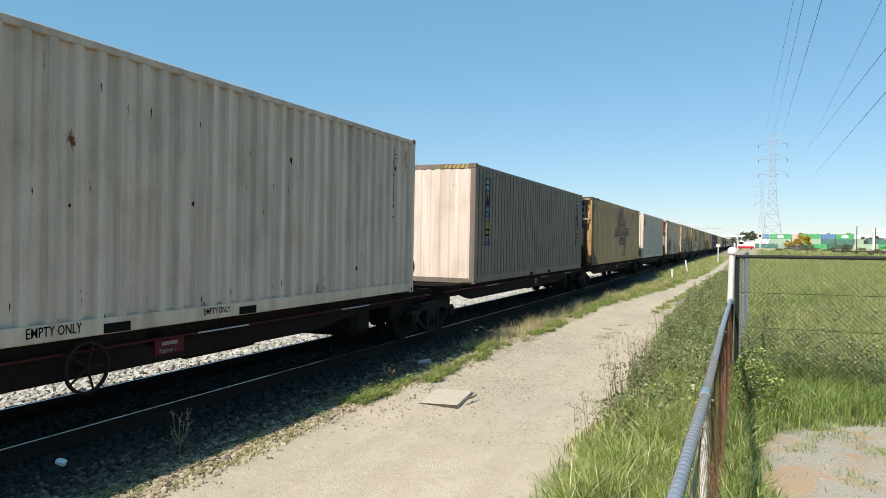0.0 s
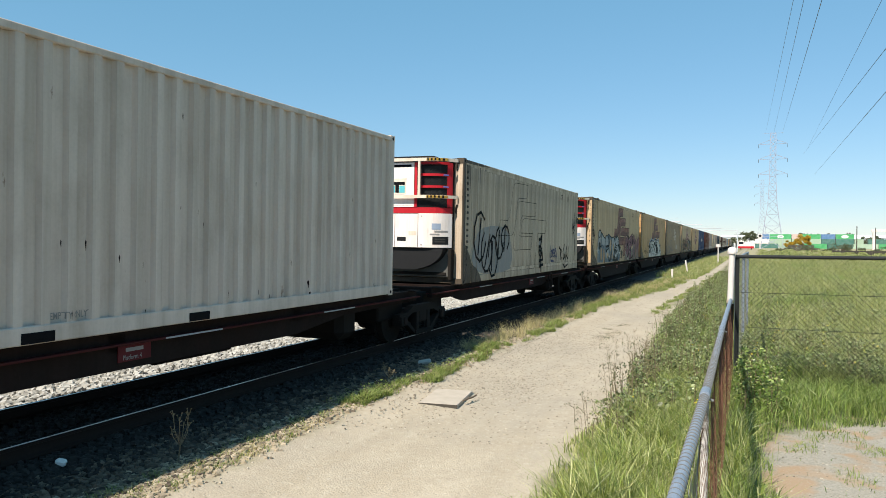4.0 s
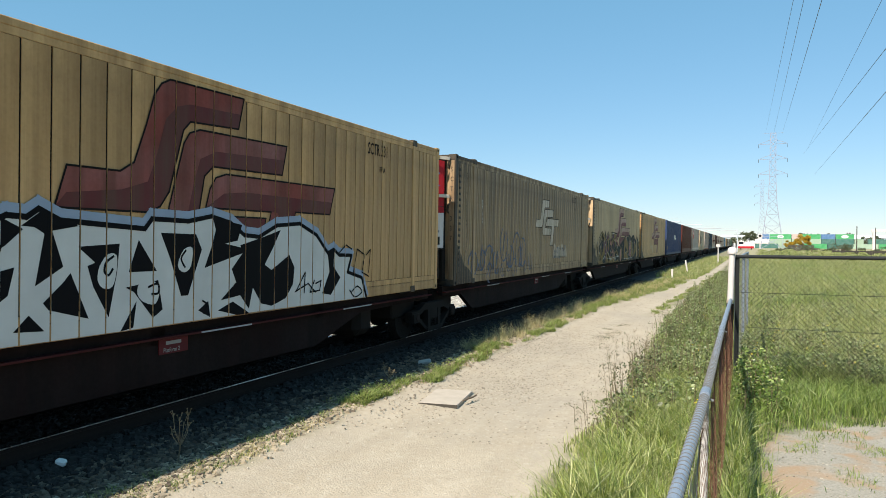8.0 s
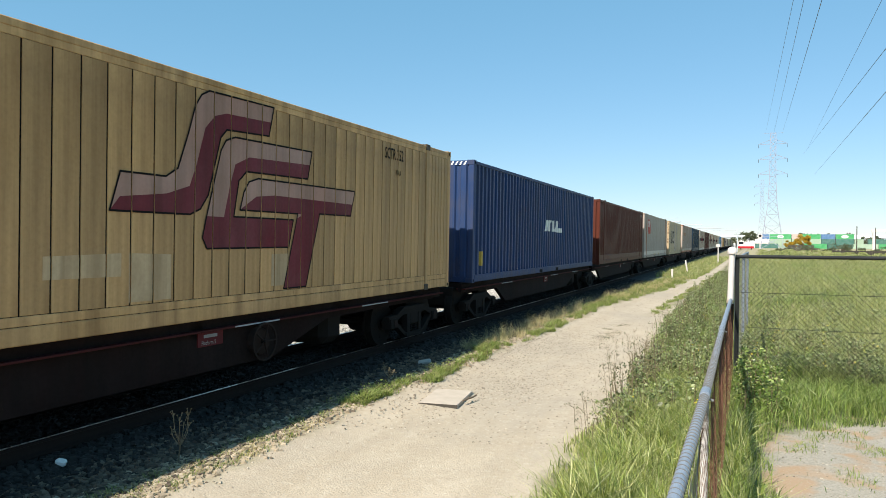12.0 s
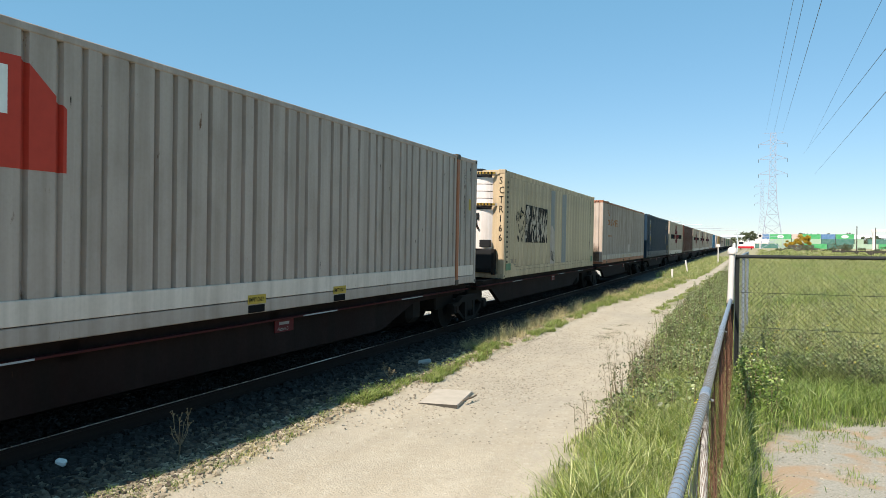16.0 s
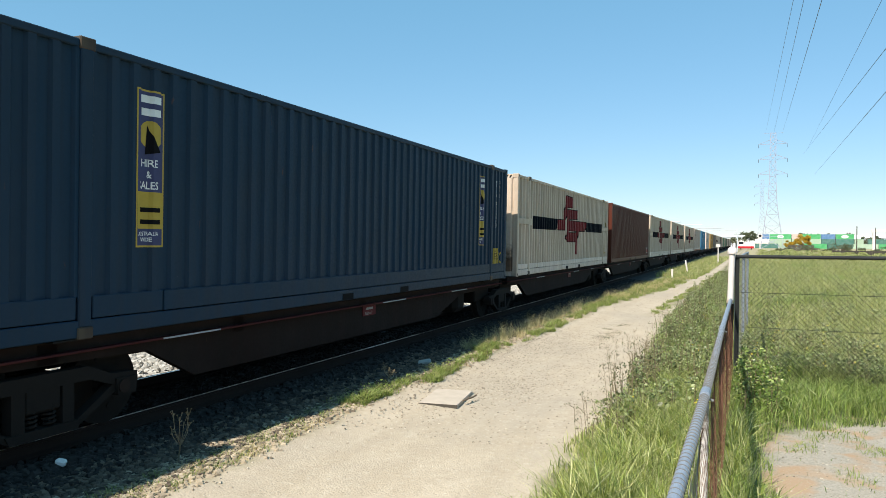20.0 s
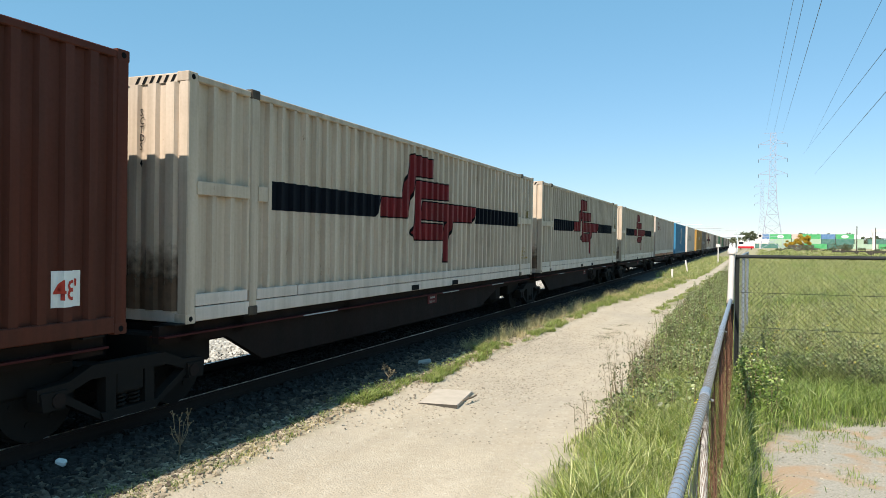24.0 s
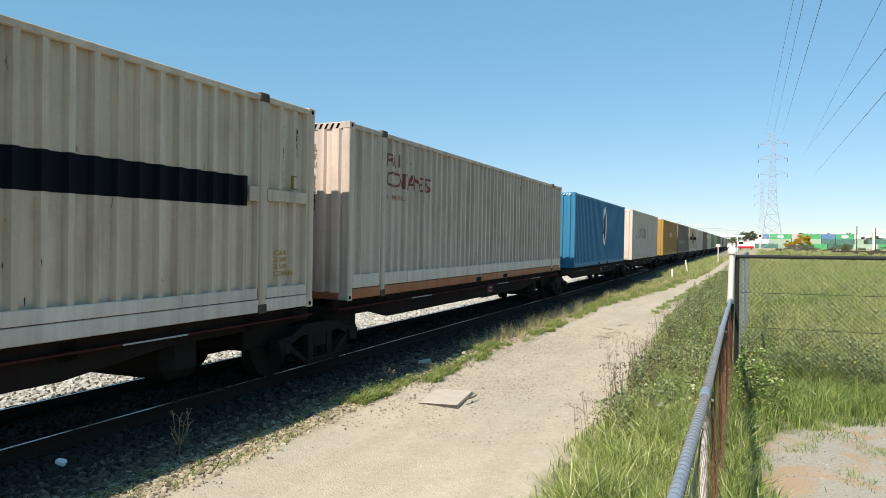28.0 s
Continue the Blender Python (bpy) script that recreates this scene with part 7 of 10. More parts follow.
sprayed(s, "bright", 0.016, 0.0142, [(9.11, 1.34), (9.55, 1.16), (10.07, 0.93)], [(10.33, 0.32), (10.67, 1.18), (11.02, 1.07), (11.21, 0.22)], [(11.36, 1.18), (11.73, 0.95), (11.8, 0.28)], [(12.44, 1.07), (13.2, 0.76)], [(13.37, 1.15), (13.71, 1.07), (13.76, 0.33)], [(8.99, 0.43), (9.63, 0.54)], [(9.7, 0.39), (10.07, 0.19)], [(10.14, 0.45), (10.28, 0.03)], [(11.88, 0.21), (12.27, 0.27)], [(14.13, 1.01), (14.38, 0.92), (14.29, 0.3)], [(8.6, 0.15), (9.6, 0.12), (11.75, 0.14)], name="spray_shine")
sprayed(s, "bright", 0.016, 0.0142, [(2.82, 1.35), (3.37, 0.99)], [(3.26, 1.25), (3.71, 1.45), (4.05, 1.28)], [(3.17, 1.24), (3.31, 1.09)], [(3.32, 0.62), (3.96, 0.45), (4.44, 0.23)], [(2.93, 0.93), (3.08, 0.78), (3.12, 0.52), (3.01, 0.35)], [(4.89, 1.45), (6.17, 1.42)], [(5.46, 1.13), (6.55, 0.67)], [(3.62, 0.88), (3.78, 1.09)], [(4.19, 0.52), (4.49, 0.62)], [(6.08, 0.43), (6.68, 0.3)], [(2.83, 0.29), (4.33, 0.23), (6.94, 0.3)], name="spray_shine")
sprayed(s, "bright", 0.016, 0.0142, [(0.85, 0.87), (1.33, 1.12), (2.09, 1.45)], [(1.74, 0.84), (1.84, 0.53)], [(2.29, 0.16), (3.09, 0.48)], [(1.34, 0.62), (1.7, 0.44), (1.72, 0.27)], [(2.49, 1.15), (3.08, 0.86), (3.21, 0.63)], name="spray_shine")
sprayed(s, "ink", 0.045, 0.013, [(0.6, 0.67), (0.85, 0.9), (1.33, 1.15), (2.11, 1.51), (2.54, 1.38), (3.01, 1.22)], [(2.84, 1.57), (3.46, 0.98)], [(0.63, 0.64), (1.01, 0.78), (1.97, 1.21)], name="spray_line")
sprayed(s, "ink", 0.045, 0.013, [(2.82, 1.53), (3.32, 1.12)], [(3.21, 1.29), (3.71, 1.5), (4.12, 1.29)], [(4.58, 1.49), (4.35, 1.2), (4.3, 1.02), (4.14, 0.93), (4.23, 0.84), (4.49, 0.87)], [(4.54, 1.46), (4.63, 1.12), (4.8, 0.87)], [(4.83, 1.51), (6.17, 1.45), (6.24, 1.16)], [(4.73, 0.95), (4.97, 0.87), (5.26, 1.13), (6.19, 0.73), (6.68, 0.4)], [(5.43, 1.17), (5.79, 1.22)], [(4.19, 0.54), (4.49, 0.63)], [(4.98, 0.19), (5.2, 0.67)], [(6.24, 1.16), (6.41, 1.35), (6.63, 1.28), (6.53, 1.19), (6.18, 1.16)], [(6.07, 1.01), (6.93, 0.78)], name="spray_line")
sprayed(s, "spray_green", 0.05, 0.0105, [(-0.04, 0.75), (0.22, 0.68), (0.49, 0.72), (0.36, 0.54), (0.1, 0.51), (-0.06, 0.67)], [(0.46, 0.42), (0.56, 0.56)], [(0.66, 0.87), (0.72, 0.93)], [(0.15, 0.85), (0.32, 0.76)], bend=True, name="spray_line")
sprayed(s, "bright", 0.02, 0.0155, [(2.83, 0.37), (2.88, 0.21), (2.92, 0.35), (2.96, 0.21)], [(4.32, 0.27), (4.39, 0.15), (4.46, 0.25)], [(4.5, 0.11), (4.56, 0.22), (4.61, 0.1), (4.68, 0.21)], [(5.63, 0.24), (5.68, 0.1), (5.76, 0.23), (5.85, 0.1)], [(5.89, 0.22), (5.95, 0.09), (6.04, 0.22)], name="spray_tag")
on_train(8, ob)

# 9 clean refrigerated box
ob, s = reefer_box("tan refrigerated container with crisp bleached red emblem", mat="tan", unit="red")
emblem(s, "pale")
reefer_marks(s, "SCTR 352")
s.polys([[(5.9, 0.32), (6.5, 0.32), (6.5, 0.82), (5.9, 0.84)], [(8.35, 0.36), (8.75, 0.36), (8.75, 0.80), (8.35, 0.80)], [(4.9, 0.6), (5.8, 0.6), (5.8, 0.84), (4.9, 0.82)]], "touch_up", "tan_pale", 0.003, "pale touched-up patch")
on_train(9, ob)

# 10 blue box
ob, s = dry_box("deep blue corrugated container with small pale lettering", L48, "blue", high=2.94, posts=False)
s.polys([[(6.7 + 0.45 * k, 1.35), (7.0 + 0.45 * k, 1.35), (7.1 + 0.45 * k, 1.72), (6.8 + 0.45 * k, 1.72)] for k in range(4)] + [[(8.2, 1.33), (9.0, 1.33), (9.0, 1.48), (8.2, 1.48)]], "name_bar", "bright", 0.004, "pale name bars")
s.poly([(0.55, 0.4), (0.75, 0.4), (0.75, 0.75), (0.55, 0.75)], "plate", "yellow", 0.004)
hazard(ob, L48, 2.94, "bright")
on_train(10, ob)

# 11 red-brown box
ob, s = dry_box("dark red-brown ribbed container with scuffed paint", L48, "brown", high=2.94, posts=True, band=0.42, depth=0.032)
s.text("FBGU 480189 0", 13.6, 2.62, 0.10, "bright", wide=0.5)
s.polys([[(9.1, 0.5), (9.115, 0.5), (9.11, 1.5), (9.1, 1.5)], [(10.8, 0.9), (10.84, 0.9), (10.83, 1.25), (10.81, 1.25)], [(12.6, 0.5), (12.75, 0.62), (12.72, 0.66), (12.58, 0.55)]], "scrape", "patch", 0.003)
on_train(11, ob, L48)

# 12 white long box with red sign
ob, s = dry_box("white ribbed long container with orange post and red sign", L48, "dull_white", high=2.94, posts=True, band=0.43, skirt_mat="white_band", slots="panel", depth=0.055)
for p in ob.children:
    if p.name.startswith("lifting_post"):
        p.data = shared(("lifting_post", 2.94, "o"), lambda: boxed(-0.04, 0.04, -0.075, 0.075, 0.12, 2.92, bevel=0.012), "orange")
sign_shape(s, 1.90, 2.58, 1.68)
end_column(ob, "SCFU 486041 9", 0.55, 2.5, 0.09)
for a in (L48 / 2 - 1.05, L48 / 2 + 1.05):
    part("plate", boxed(WIDE + 0.004, WIDE + 0.009, a - 0.19, a + 0.19, 0.145, 0.265), "yellow", ob, "yellow notice plate")
    flat_text(ob, "EMPTY ONLY", a - 0.17, 0.175, 0.06, "ink", WIDE + 0.012, 0.62)
s.column("SCFU 486041 9", 13.8, 2.55, 0.10, "ink")
s.column("MFG1", 14.15, 2.62, 0.10, "ink")
s.poly([(14.12, 1.72), (14.26, 1.72), (14.26, 1.98), (14.12, 1.98)], "plate", "yellow", 0.004)
hazard(ob, L48)
drips(s, 12, L48, 30)
on_train(12, ob)

# 13 older refrigerated box
ob, s = reefer_box("stained cream refrigerated container with peeling dark poster", 12.4, "butter", posts=False, unit="old", high=2.94, soot="butter")
rng = np.random.default_rng(13)
s.poly([(2.03, 0.98), (4.56, 0.97), (4.56, 2.06), (2.03, 2.1)], "poster", "logo_line", 0.004, "peeling dark poster")
s.polys([[(a, b), (a + rng.uniform(0.02, 0.14), b + rng.uniform(-0.1, 0.05)), (a + rng.uniform(0.0, 0.12), b + rng.uniform(0.1, 0.35)), (a - rng.uniform(0, 0.05), b + rng.uniform(0.05, 0.2))] for a, b in zip(rng.uniform(2.0, 4.45, 95), rng.uniform(0.95, 1.9, 95))], "poster_tear", "cream", 0.006)
s.polys([[(5.0, 0.27), (5.6, 0.27), (5.58, 2.72), (5.0, 2.72)], [(6.6, 0.27), (7.25, 0.27), (7.24, 2.72), (6.6, 2.68)]], "panel_patch", "patch", 0.005, "grey replacement panel")
s.poly([(4.98, 0.27), (5.62, 0.27), (5.58, 1.35), (5.2, 1.55), (5.0, 1.5)], "touch_up", "white", 0.007)
scribble(s, 14, 5.1, 5.5, 0.35, 0.6, "ink", 2, 0.03)
s.text("40' PLUS", 0.36, 0.33, 0.19, "grey", wide=0.85)
s.polys([[(a, b), (a + rng.uniform(0.02, 0.10), b + rng.uniform(-0.05, 0.05)), (a + rng.uniform(0.0, 0.08), b + rng.uniform(0.05, 0.22)), (a - rng.uniform(0, 0.04), b + rng.uniform(0.03, 0.12))] for a, b in zip(0.8 + 1.3 * rng.random(46) ** 0.6, rng.uniform(1.0, 1.95, 46))], "poster_scrap", "logo_line", 0.004, "scraps of a torn poster")
s.column("SCTR166", 11.55, 2.5, 0.20, "ink", 1.25)
s.column("GFR3", 11.95, 2.5, 0.09, "ink")
s.text("CAUTION\n2.9m HIGH\n2.5m WIDE\nCONTAINER", 11.4, 0.95, 0.06, "logo_line", wide=0.75)
s.poly([(11.75, 0.21), (12.1, 0.21), (12.1, 0.42), (11.75, 0.42)], "touch_up", "green", 0.02, "green touched-up corner")
s.poly([(0.16, 0.21), (0.62, 0.21), (0.62, 0.40), (0.16, 0.40)], "touch_up", "green", 0.02)
end_column(ob, "SCTR166", 1.09, 2.55, 0.19, "ink", 1.35, -0.006)
on_train(13, ob, 12.4)

# 14 white long box with faded orange lettering
ob, s = dry_box("cream ribbed long container with faded orange lettering", L48, "pink_cream", high=2.94, posts=True, band=0.42, rail_mat="orange", skirt_mat="pink_cream", slots="rib", pitch=0.29, depth=0.062)
s.text("RAIL", 1.45, 2.28, 0.27, "faded", wide=0.85)
s.text("CONTAINERS", 1.45, 1.80, 0.34, "faded", wide=0.95)
s.text("A PREMIUM RAIL", 1.45, 1.27, 0.11, "faded", wide=0.9)
flat_text(ob, "EMPTY ONLY", 5.80, 0.25, 0.11, "ochre", WIDE + 0.008, 0.85)
flat_text(ob, "EMPTY ONLY", 8.15, 0.25, 0.11, "ochre", WIDE + 0.008, 0.85)
s.poly([(8.05, 0.5), (8.5, 0.5), (8.5, 0.9), (8.05, 0.9)], "touch_up", "white_band", 0.003)
end_column(ob, "SCFU 481024 9", 0.55, 2.5, 0.09)
shaded_end(ob, 14, 0.95)
hazard(ob, L48)
repaint(ob, "orange", ("top_rail", "end_header", "corner_casting"))
drips(s, 15, L48, 40)
on_train(14, ob)


def hire_box(label, mat="navy"):
    b, k = dry_box(label, L48, mat, high=2.94, posts=True, band=0.42, depth=0.036)
    label_panel(k, 1.85, 0.9)
    label_panel(k, 12.47, 0.9)
    k.column("RWTU 922059", 13.72, 2.5, 0.10, "bright")
    k.column("MFG1", 14.0, 2.5, 0.10, "bright")
    caution_plate(k, 13.65, 0.42)
    k.polys(ribbon([(14.02, 0.42), (14.2, 0.72)], 0.03) + ribbon([(14.2, 0.42), (14.02, 0.7)], 0.03), "cross", "yellow", 0.004)
    end_column(b, "RWTU 922059 4", 0.75, 2.5, 0.09, "bright")
    hazard(b, L48, 2.94, "bright")
    return b, k


# 15 navy hire box
ob, s = hire_box("navy ribbed long container with yellow hire stickers")
on_train(15, ob)


def striped_box(label, seed, code):
    b, k = dry_box(label, L48, "cream", high=2.94, posts=True, band=0.34, skirt_mat="white_band", rail_mat="white_band", slots="rib", pitch=0.286, depth=0.066)
    stripe_emblem(k)
    for a, c in ((0.17, 1.13), (13.5, 14.45)):
        part("waist_plate", boxed(WIDE - 0.03, WIDE + 0.004, a, c, 1.52, 1.68, bevel=0.006), "cream", b)
    for a in (1.31, 13.12):
        part("waist_plate", boxed(WIDE - 0.03, WIDE + 0.004, a, a + 0.2, 1.50, 1.70, bevel=0.006), "cream", b)
    k.column(code, 13.85, 2.5, 0.09, "ink")
    k.column("MFG1", 14.15, 2.5, 0.09, "ink")
    k.polys(ribbon(closed([(14.1, 1.72), (14.24, 1.72), (14.24, 1.9), (14.1, 1.9)]), 0.018), "plate", "old_yellow", 0.004)
    k.text("CAUTION\n2.9m HIGH\n2.5m WIDE\nCONTAINER", 13.74, 0.78, 0.07, "dull_gold", wide=0.68)
    end_column(b, code, 0.5, 2.45, 0.09)
    shaded_end(b, seed, 1.05)
    hazard(b, L48)
    drips(k, seed, L48, 25)
    return b, k


# 16 to 22
ob, s = striped_box("cream ribbed container with dark stripe and red emblem", 16, "SCTDS 4842")
on_train(16, ob)
ob, s = dry_box("rust-brown corrugated container with white number square", L48, "dark_brown", high=2.94, posts=False)
s.poly([(13.78, 0.33), (14.10, 0.33), (14.10, 0.68), (13.78, 0.68)], "plate", "bright", 0.004)
s.text("48'", 13.80, 0.40, 0.20, "sign_red", wide=0.8, lift=0.008)
on_train(17, ob, L48)
for slot, seed, code in ((18, 18, "SCTDS 4"), (19, 19, "SCTDS 46")):
    ob, s = striped_box("cream ribbed container with navy stripe and red emblem", seed, code)
    on_train(slot, ob)
ob, s = striped_box("cream container with scuffed stripe and red emblem", 20, "SCTDS 4841")
s.polys([blob(np.random.default_rng(7), 2.4 + k, 3.3 + k, 0.3 + 0.2 * k, 2.4, 8, 0.5) for k in range(2)], "rub_mark", "cream", 0.003)
on_train(20, ob)
ob, s = dry_box("off-white ribbed container with orange edges and lettering", L48, "white", high=2.94, posts=True, band=0.42, rail_mat="orange", skirt_mat="white_band", slots="rib", pitch=0.29, depth=0.062)
s.text("RAIL", 1.45, 2.36, 0.24, "logo_red", wide=0.85)
s.text("CONTAINERS", 1.45, 1.98, 0.30, "logo_red", wide=0.72)
s.text("A PREMIUM RAIL", 1.45, 1.75, 0.09, "faded", wide=0.9)
end_column(ob, "SCFU 912342", 0.55, 2.5, 0.09)
hazard(ob, L48)
on_train(21, ob)
ob, s = dry_box("bright blue corrugated container with pale vertical emblem", L40, "sky_blue")
s.poly(curve_pts((6.4, 1.75), 0.45, 0, 345, 18, 2.0), "emblem", "bright", 0.004)
s.poly(curve_pts((6.4, 1.75), 0.28, 0, 345, 18, 2.2), "emblem_core", "navy", 0.006)
hazard(ob, L40, 2.91, "bright")
on_train(22, ob, L40)

# 23 white box with tall dark letters, 24 ochre box
ob, s = dry_box("white container with tall dark grey lettering", 13.0, "white_band", high=2.94, rail_mat="cream")
s.text("...okon", 1.6, 1.3, 1.0, "patch", wide=1.25)
on_train(23, ob, 13.0)
ob, s = dry_box("ochre yellow corrugated container with pale markings", 12.8, "ochre", high=2.91)
s.poly([(5.6, 1.5), (7.6, 1.5), (7.6, 1.9), (5.6, 1.9)], "name_bar", "cream", 0.004)
on_train(24, ob, 12.8)

# the rest of the train, far off
FAR = [("grey", False, "greyish container with low dark lettering"), ("cream", True, "cream container with dark stripe, far down the train"), ("white", False, "white container far down the train"),
       ("grey", False, "dull grey container far down the train"), ("cream", False, "cream container far down the train"), ("green", False, "dull green container far down the train"),
       ("tan_grey", False, "greyish tan container far down the train"), ("green", False, "green-grey container far down the train"), ("grey", False, "grey container far down the train"), ("white", False, "off-white container far down the train")]
for k in range(15):
    mat, striped, label = FAR[k % len(FAR)]
    if striped and k < 10:
        ob, s = striped_box(label, 30 + k, "SCTDS 48")
    else:
        ob, s = dry_box(label, L48, mat, high=2.94)
        if k == 0:
            s.polys([[(2 + 0.9 * i, 0.9), (2.6 + 0.9 * i, 0.9), (2.6 + 0.9 * i, 1.3), (2 + 0.9 * i, 1.3)] for i in range(8)], "name_bar", "patch", 0.004)
    on_train(25 + k, ob)


# ---- wagons ----
def wheelset():
    bm = bmesh.new()
    tube(bm, (-1.02, 0, 0), (1.02, 0, 0), 0.075, 12)
    for sx in (-1, 1):
        x = sx * 0.75
        tube(bm, (x - 0.065, 0, 0), (x + 0.065, 0, 0), 0.43, 32)
        tube(bm, (x - sx * 0.065, 0, 0), (x - sx * 0.095, 0, 0), 0.455, 32)
        tube(bm, (x + sx * 0.065, 0, 0), (x + sx * 0.10, 0, 0), 0.15, 16, 0.11)
        for k in range(6):
            a = k * math.pi / 3
            tube(bm, (x + sx * 0.066, 0.27 * math.cos(a), 0.27 * math.sin(a)), (x + sx * 0.074, 0.27 * math.cos(a), 0.27 * math.sin(a)), 0.035, 8)
    return bm


def side_frame():
    """Cast side frame with two window openings."""
    bm = bmesh.new()
    top = [(-1.12, 0.08), (-0.78, 0.10), (-0.5, 0.22), (0.5, 0.22), (0.78, 0.10), (1.12, 0.08), (1.12, -0.04), (0.80, -0.02), (0.52, 0.08), (-0.52, 0.08), (-0.80, -0.02), (-1.12, -0.04)]
    slab(bm, top, -0.07, 0.07)
    for s in (-1, 1):
        slab(bm, [(s * 0.80, -0.02), (s * 0.95, -0.03), (s * 0.38, -0.36), (s * 0.26, -0.36)], -0.06, 0.06)
        slab(bm, [(s * 0.20, 0.1), (s * 0.33, 0.1), (s * 0.33, -0.36), (s * 0.20, -0.36)], -0.065, 0.065)
        slab(bm, [(s * 0.82, 0.04), (s * 1.1, 0.04), (s * 1.08, -0.14), (s * 0.84, -0.14)], -0.10, 0.10)
    slab(bm, [(-0.40, -0.29), (0.40, -0.29), (0.36, -0.38), (-0.36, -0.38)], -0.08, 0.08)
    return bm


def spring():
    turns = [(0.052 * math.cos(k * math.pi / 4), 0.052 * math.sin(k * math.pi / 4), 0.0055 * k) for k in range(45)]
    return pipe(bmesh.new(), turns, 0.014, 5)


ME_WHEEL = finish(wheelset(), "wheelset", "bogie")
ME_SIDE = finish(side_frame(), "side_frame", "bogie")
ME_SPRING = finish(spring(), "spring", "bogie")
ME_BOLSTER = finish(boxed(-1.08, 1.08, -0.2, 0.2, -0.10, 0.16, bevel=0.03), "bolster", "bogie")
ME_BOLT = finish(tube(bmesh.new(), (0, 0, 0), (0.03, 0, 0), 0.075, 10), "bearing_cap", "rail_side")
WHEELSETS = []


def add_bogie(wagon, y):
    bogie = part("bogie", ME_BOLSTER, None, wagon, "grimy three-piece bogie")
    bogie.location = (0, y, 0.43)
    for s in (-1, 1):
        w = part("wheelset", ME_WHEEL, None, bogie)
        w.matrix_parent_inverse = Matrix.Translation((0, s * 0.915, 0.0))
        WHEELSETS.append(w)
        f = part("side_frame", ME_SIDE, None, bogie)
        f.location = (s * 1.02, 0, 0.05)
        for d in (-0.1, 0.1):
            k = part("spring", ME_SPRING, None, bogie)
            k.location = (s * 1.02, d, -0.25)
        for e in (-1, 1):
            k = part("bearing_cap", ME_BOLT, None, bogie)
            k.location = (s * 1.12 - 0.015, e * 0.915, 0.0)
    return bogie


def sill_outline(cut0, cut1, low=0.36):
    """Fish-bellied side sill, cut up over the bogies at its ends."""
    L = 14.63
    return [(-0.15, 1.0), (L + 0.15, 1.0), (L + 0.15, 0.80), (L - cut1, 0.76), (L - cut1 - 1.4, low), (cut0 + 0.75, low), (cut0, 0.76), (-0.15, 0.80)]


def brake_wheel(wagon, y, z):
    bm = bmesh.new()
    ring(bm, (0, 0, 0), 0.235, 0.262, 0.0, 0.03, 24)
    for k in range(5):
        a = 2 * math.pi * k / 5
        tube(bm, (0.015, 0, 0), (0.015, 0.245 * math.cos(a), 0.245 * math.sin(a)), 0.012, 6)
    tube(bm, (-0.15, 0, 0), (0.05, 0, 0), 0.03, 8)
    w = part("brake_wheel", bm, "rail_side", wagon, "spoked hand-brake wheel")
    w.location = (1.22, y, z)


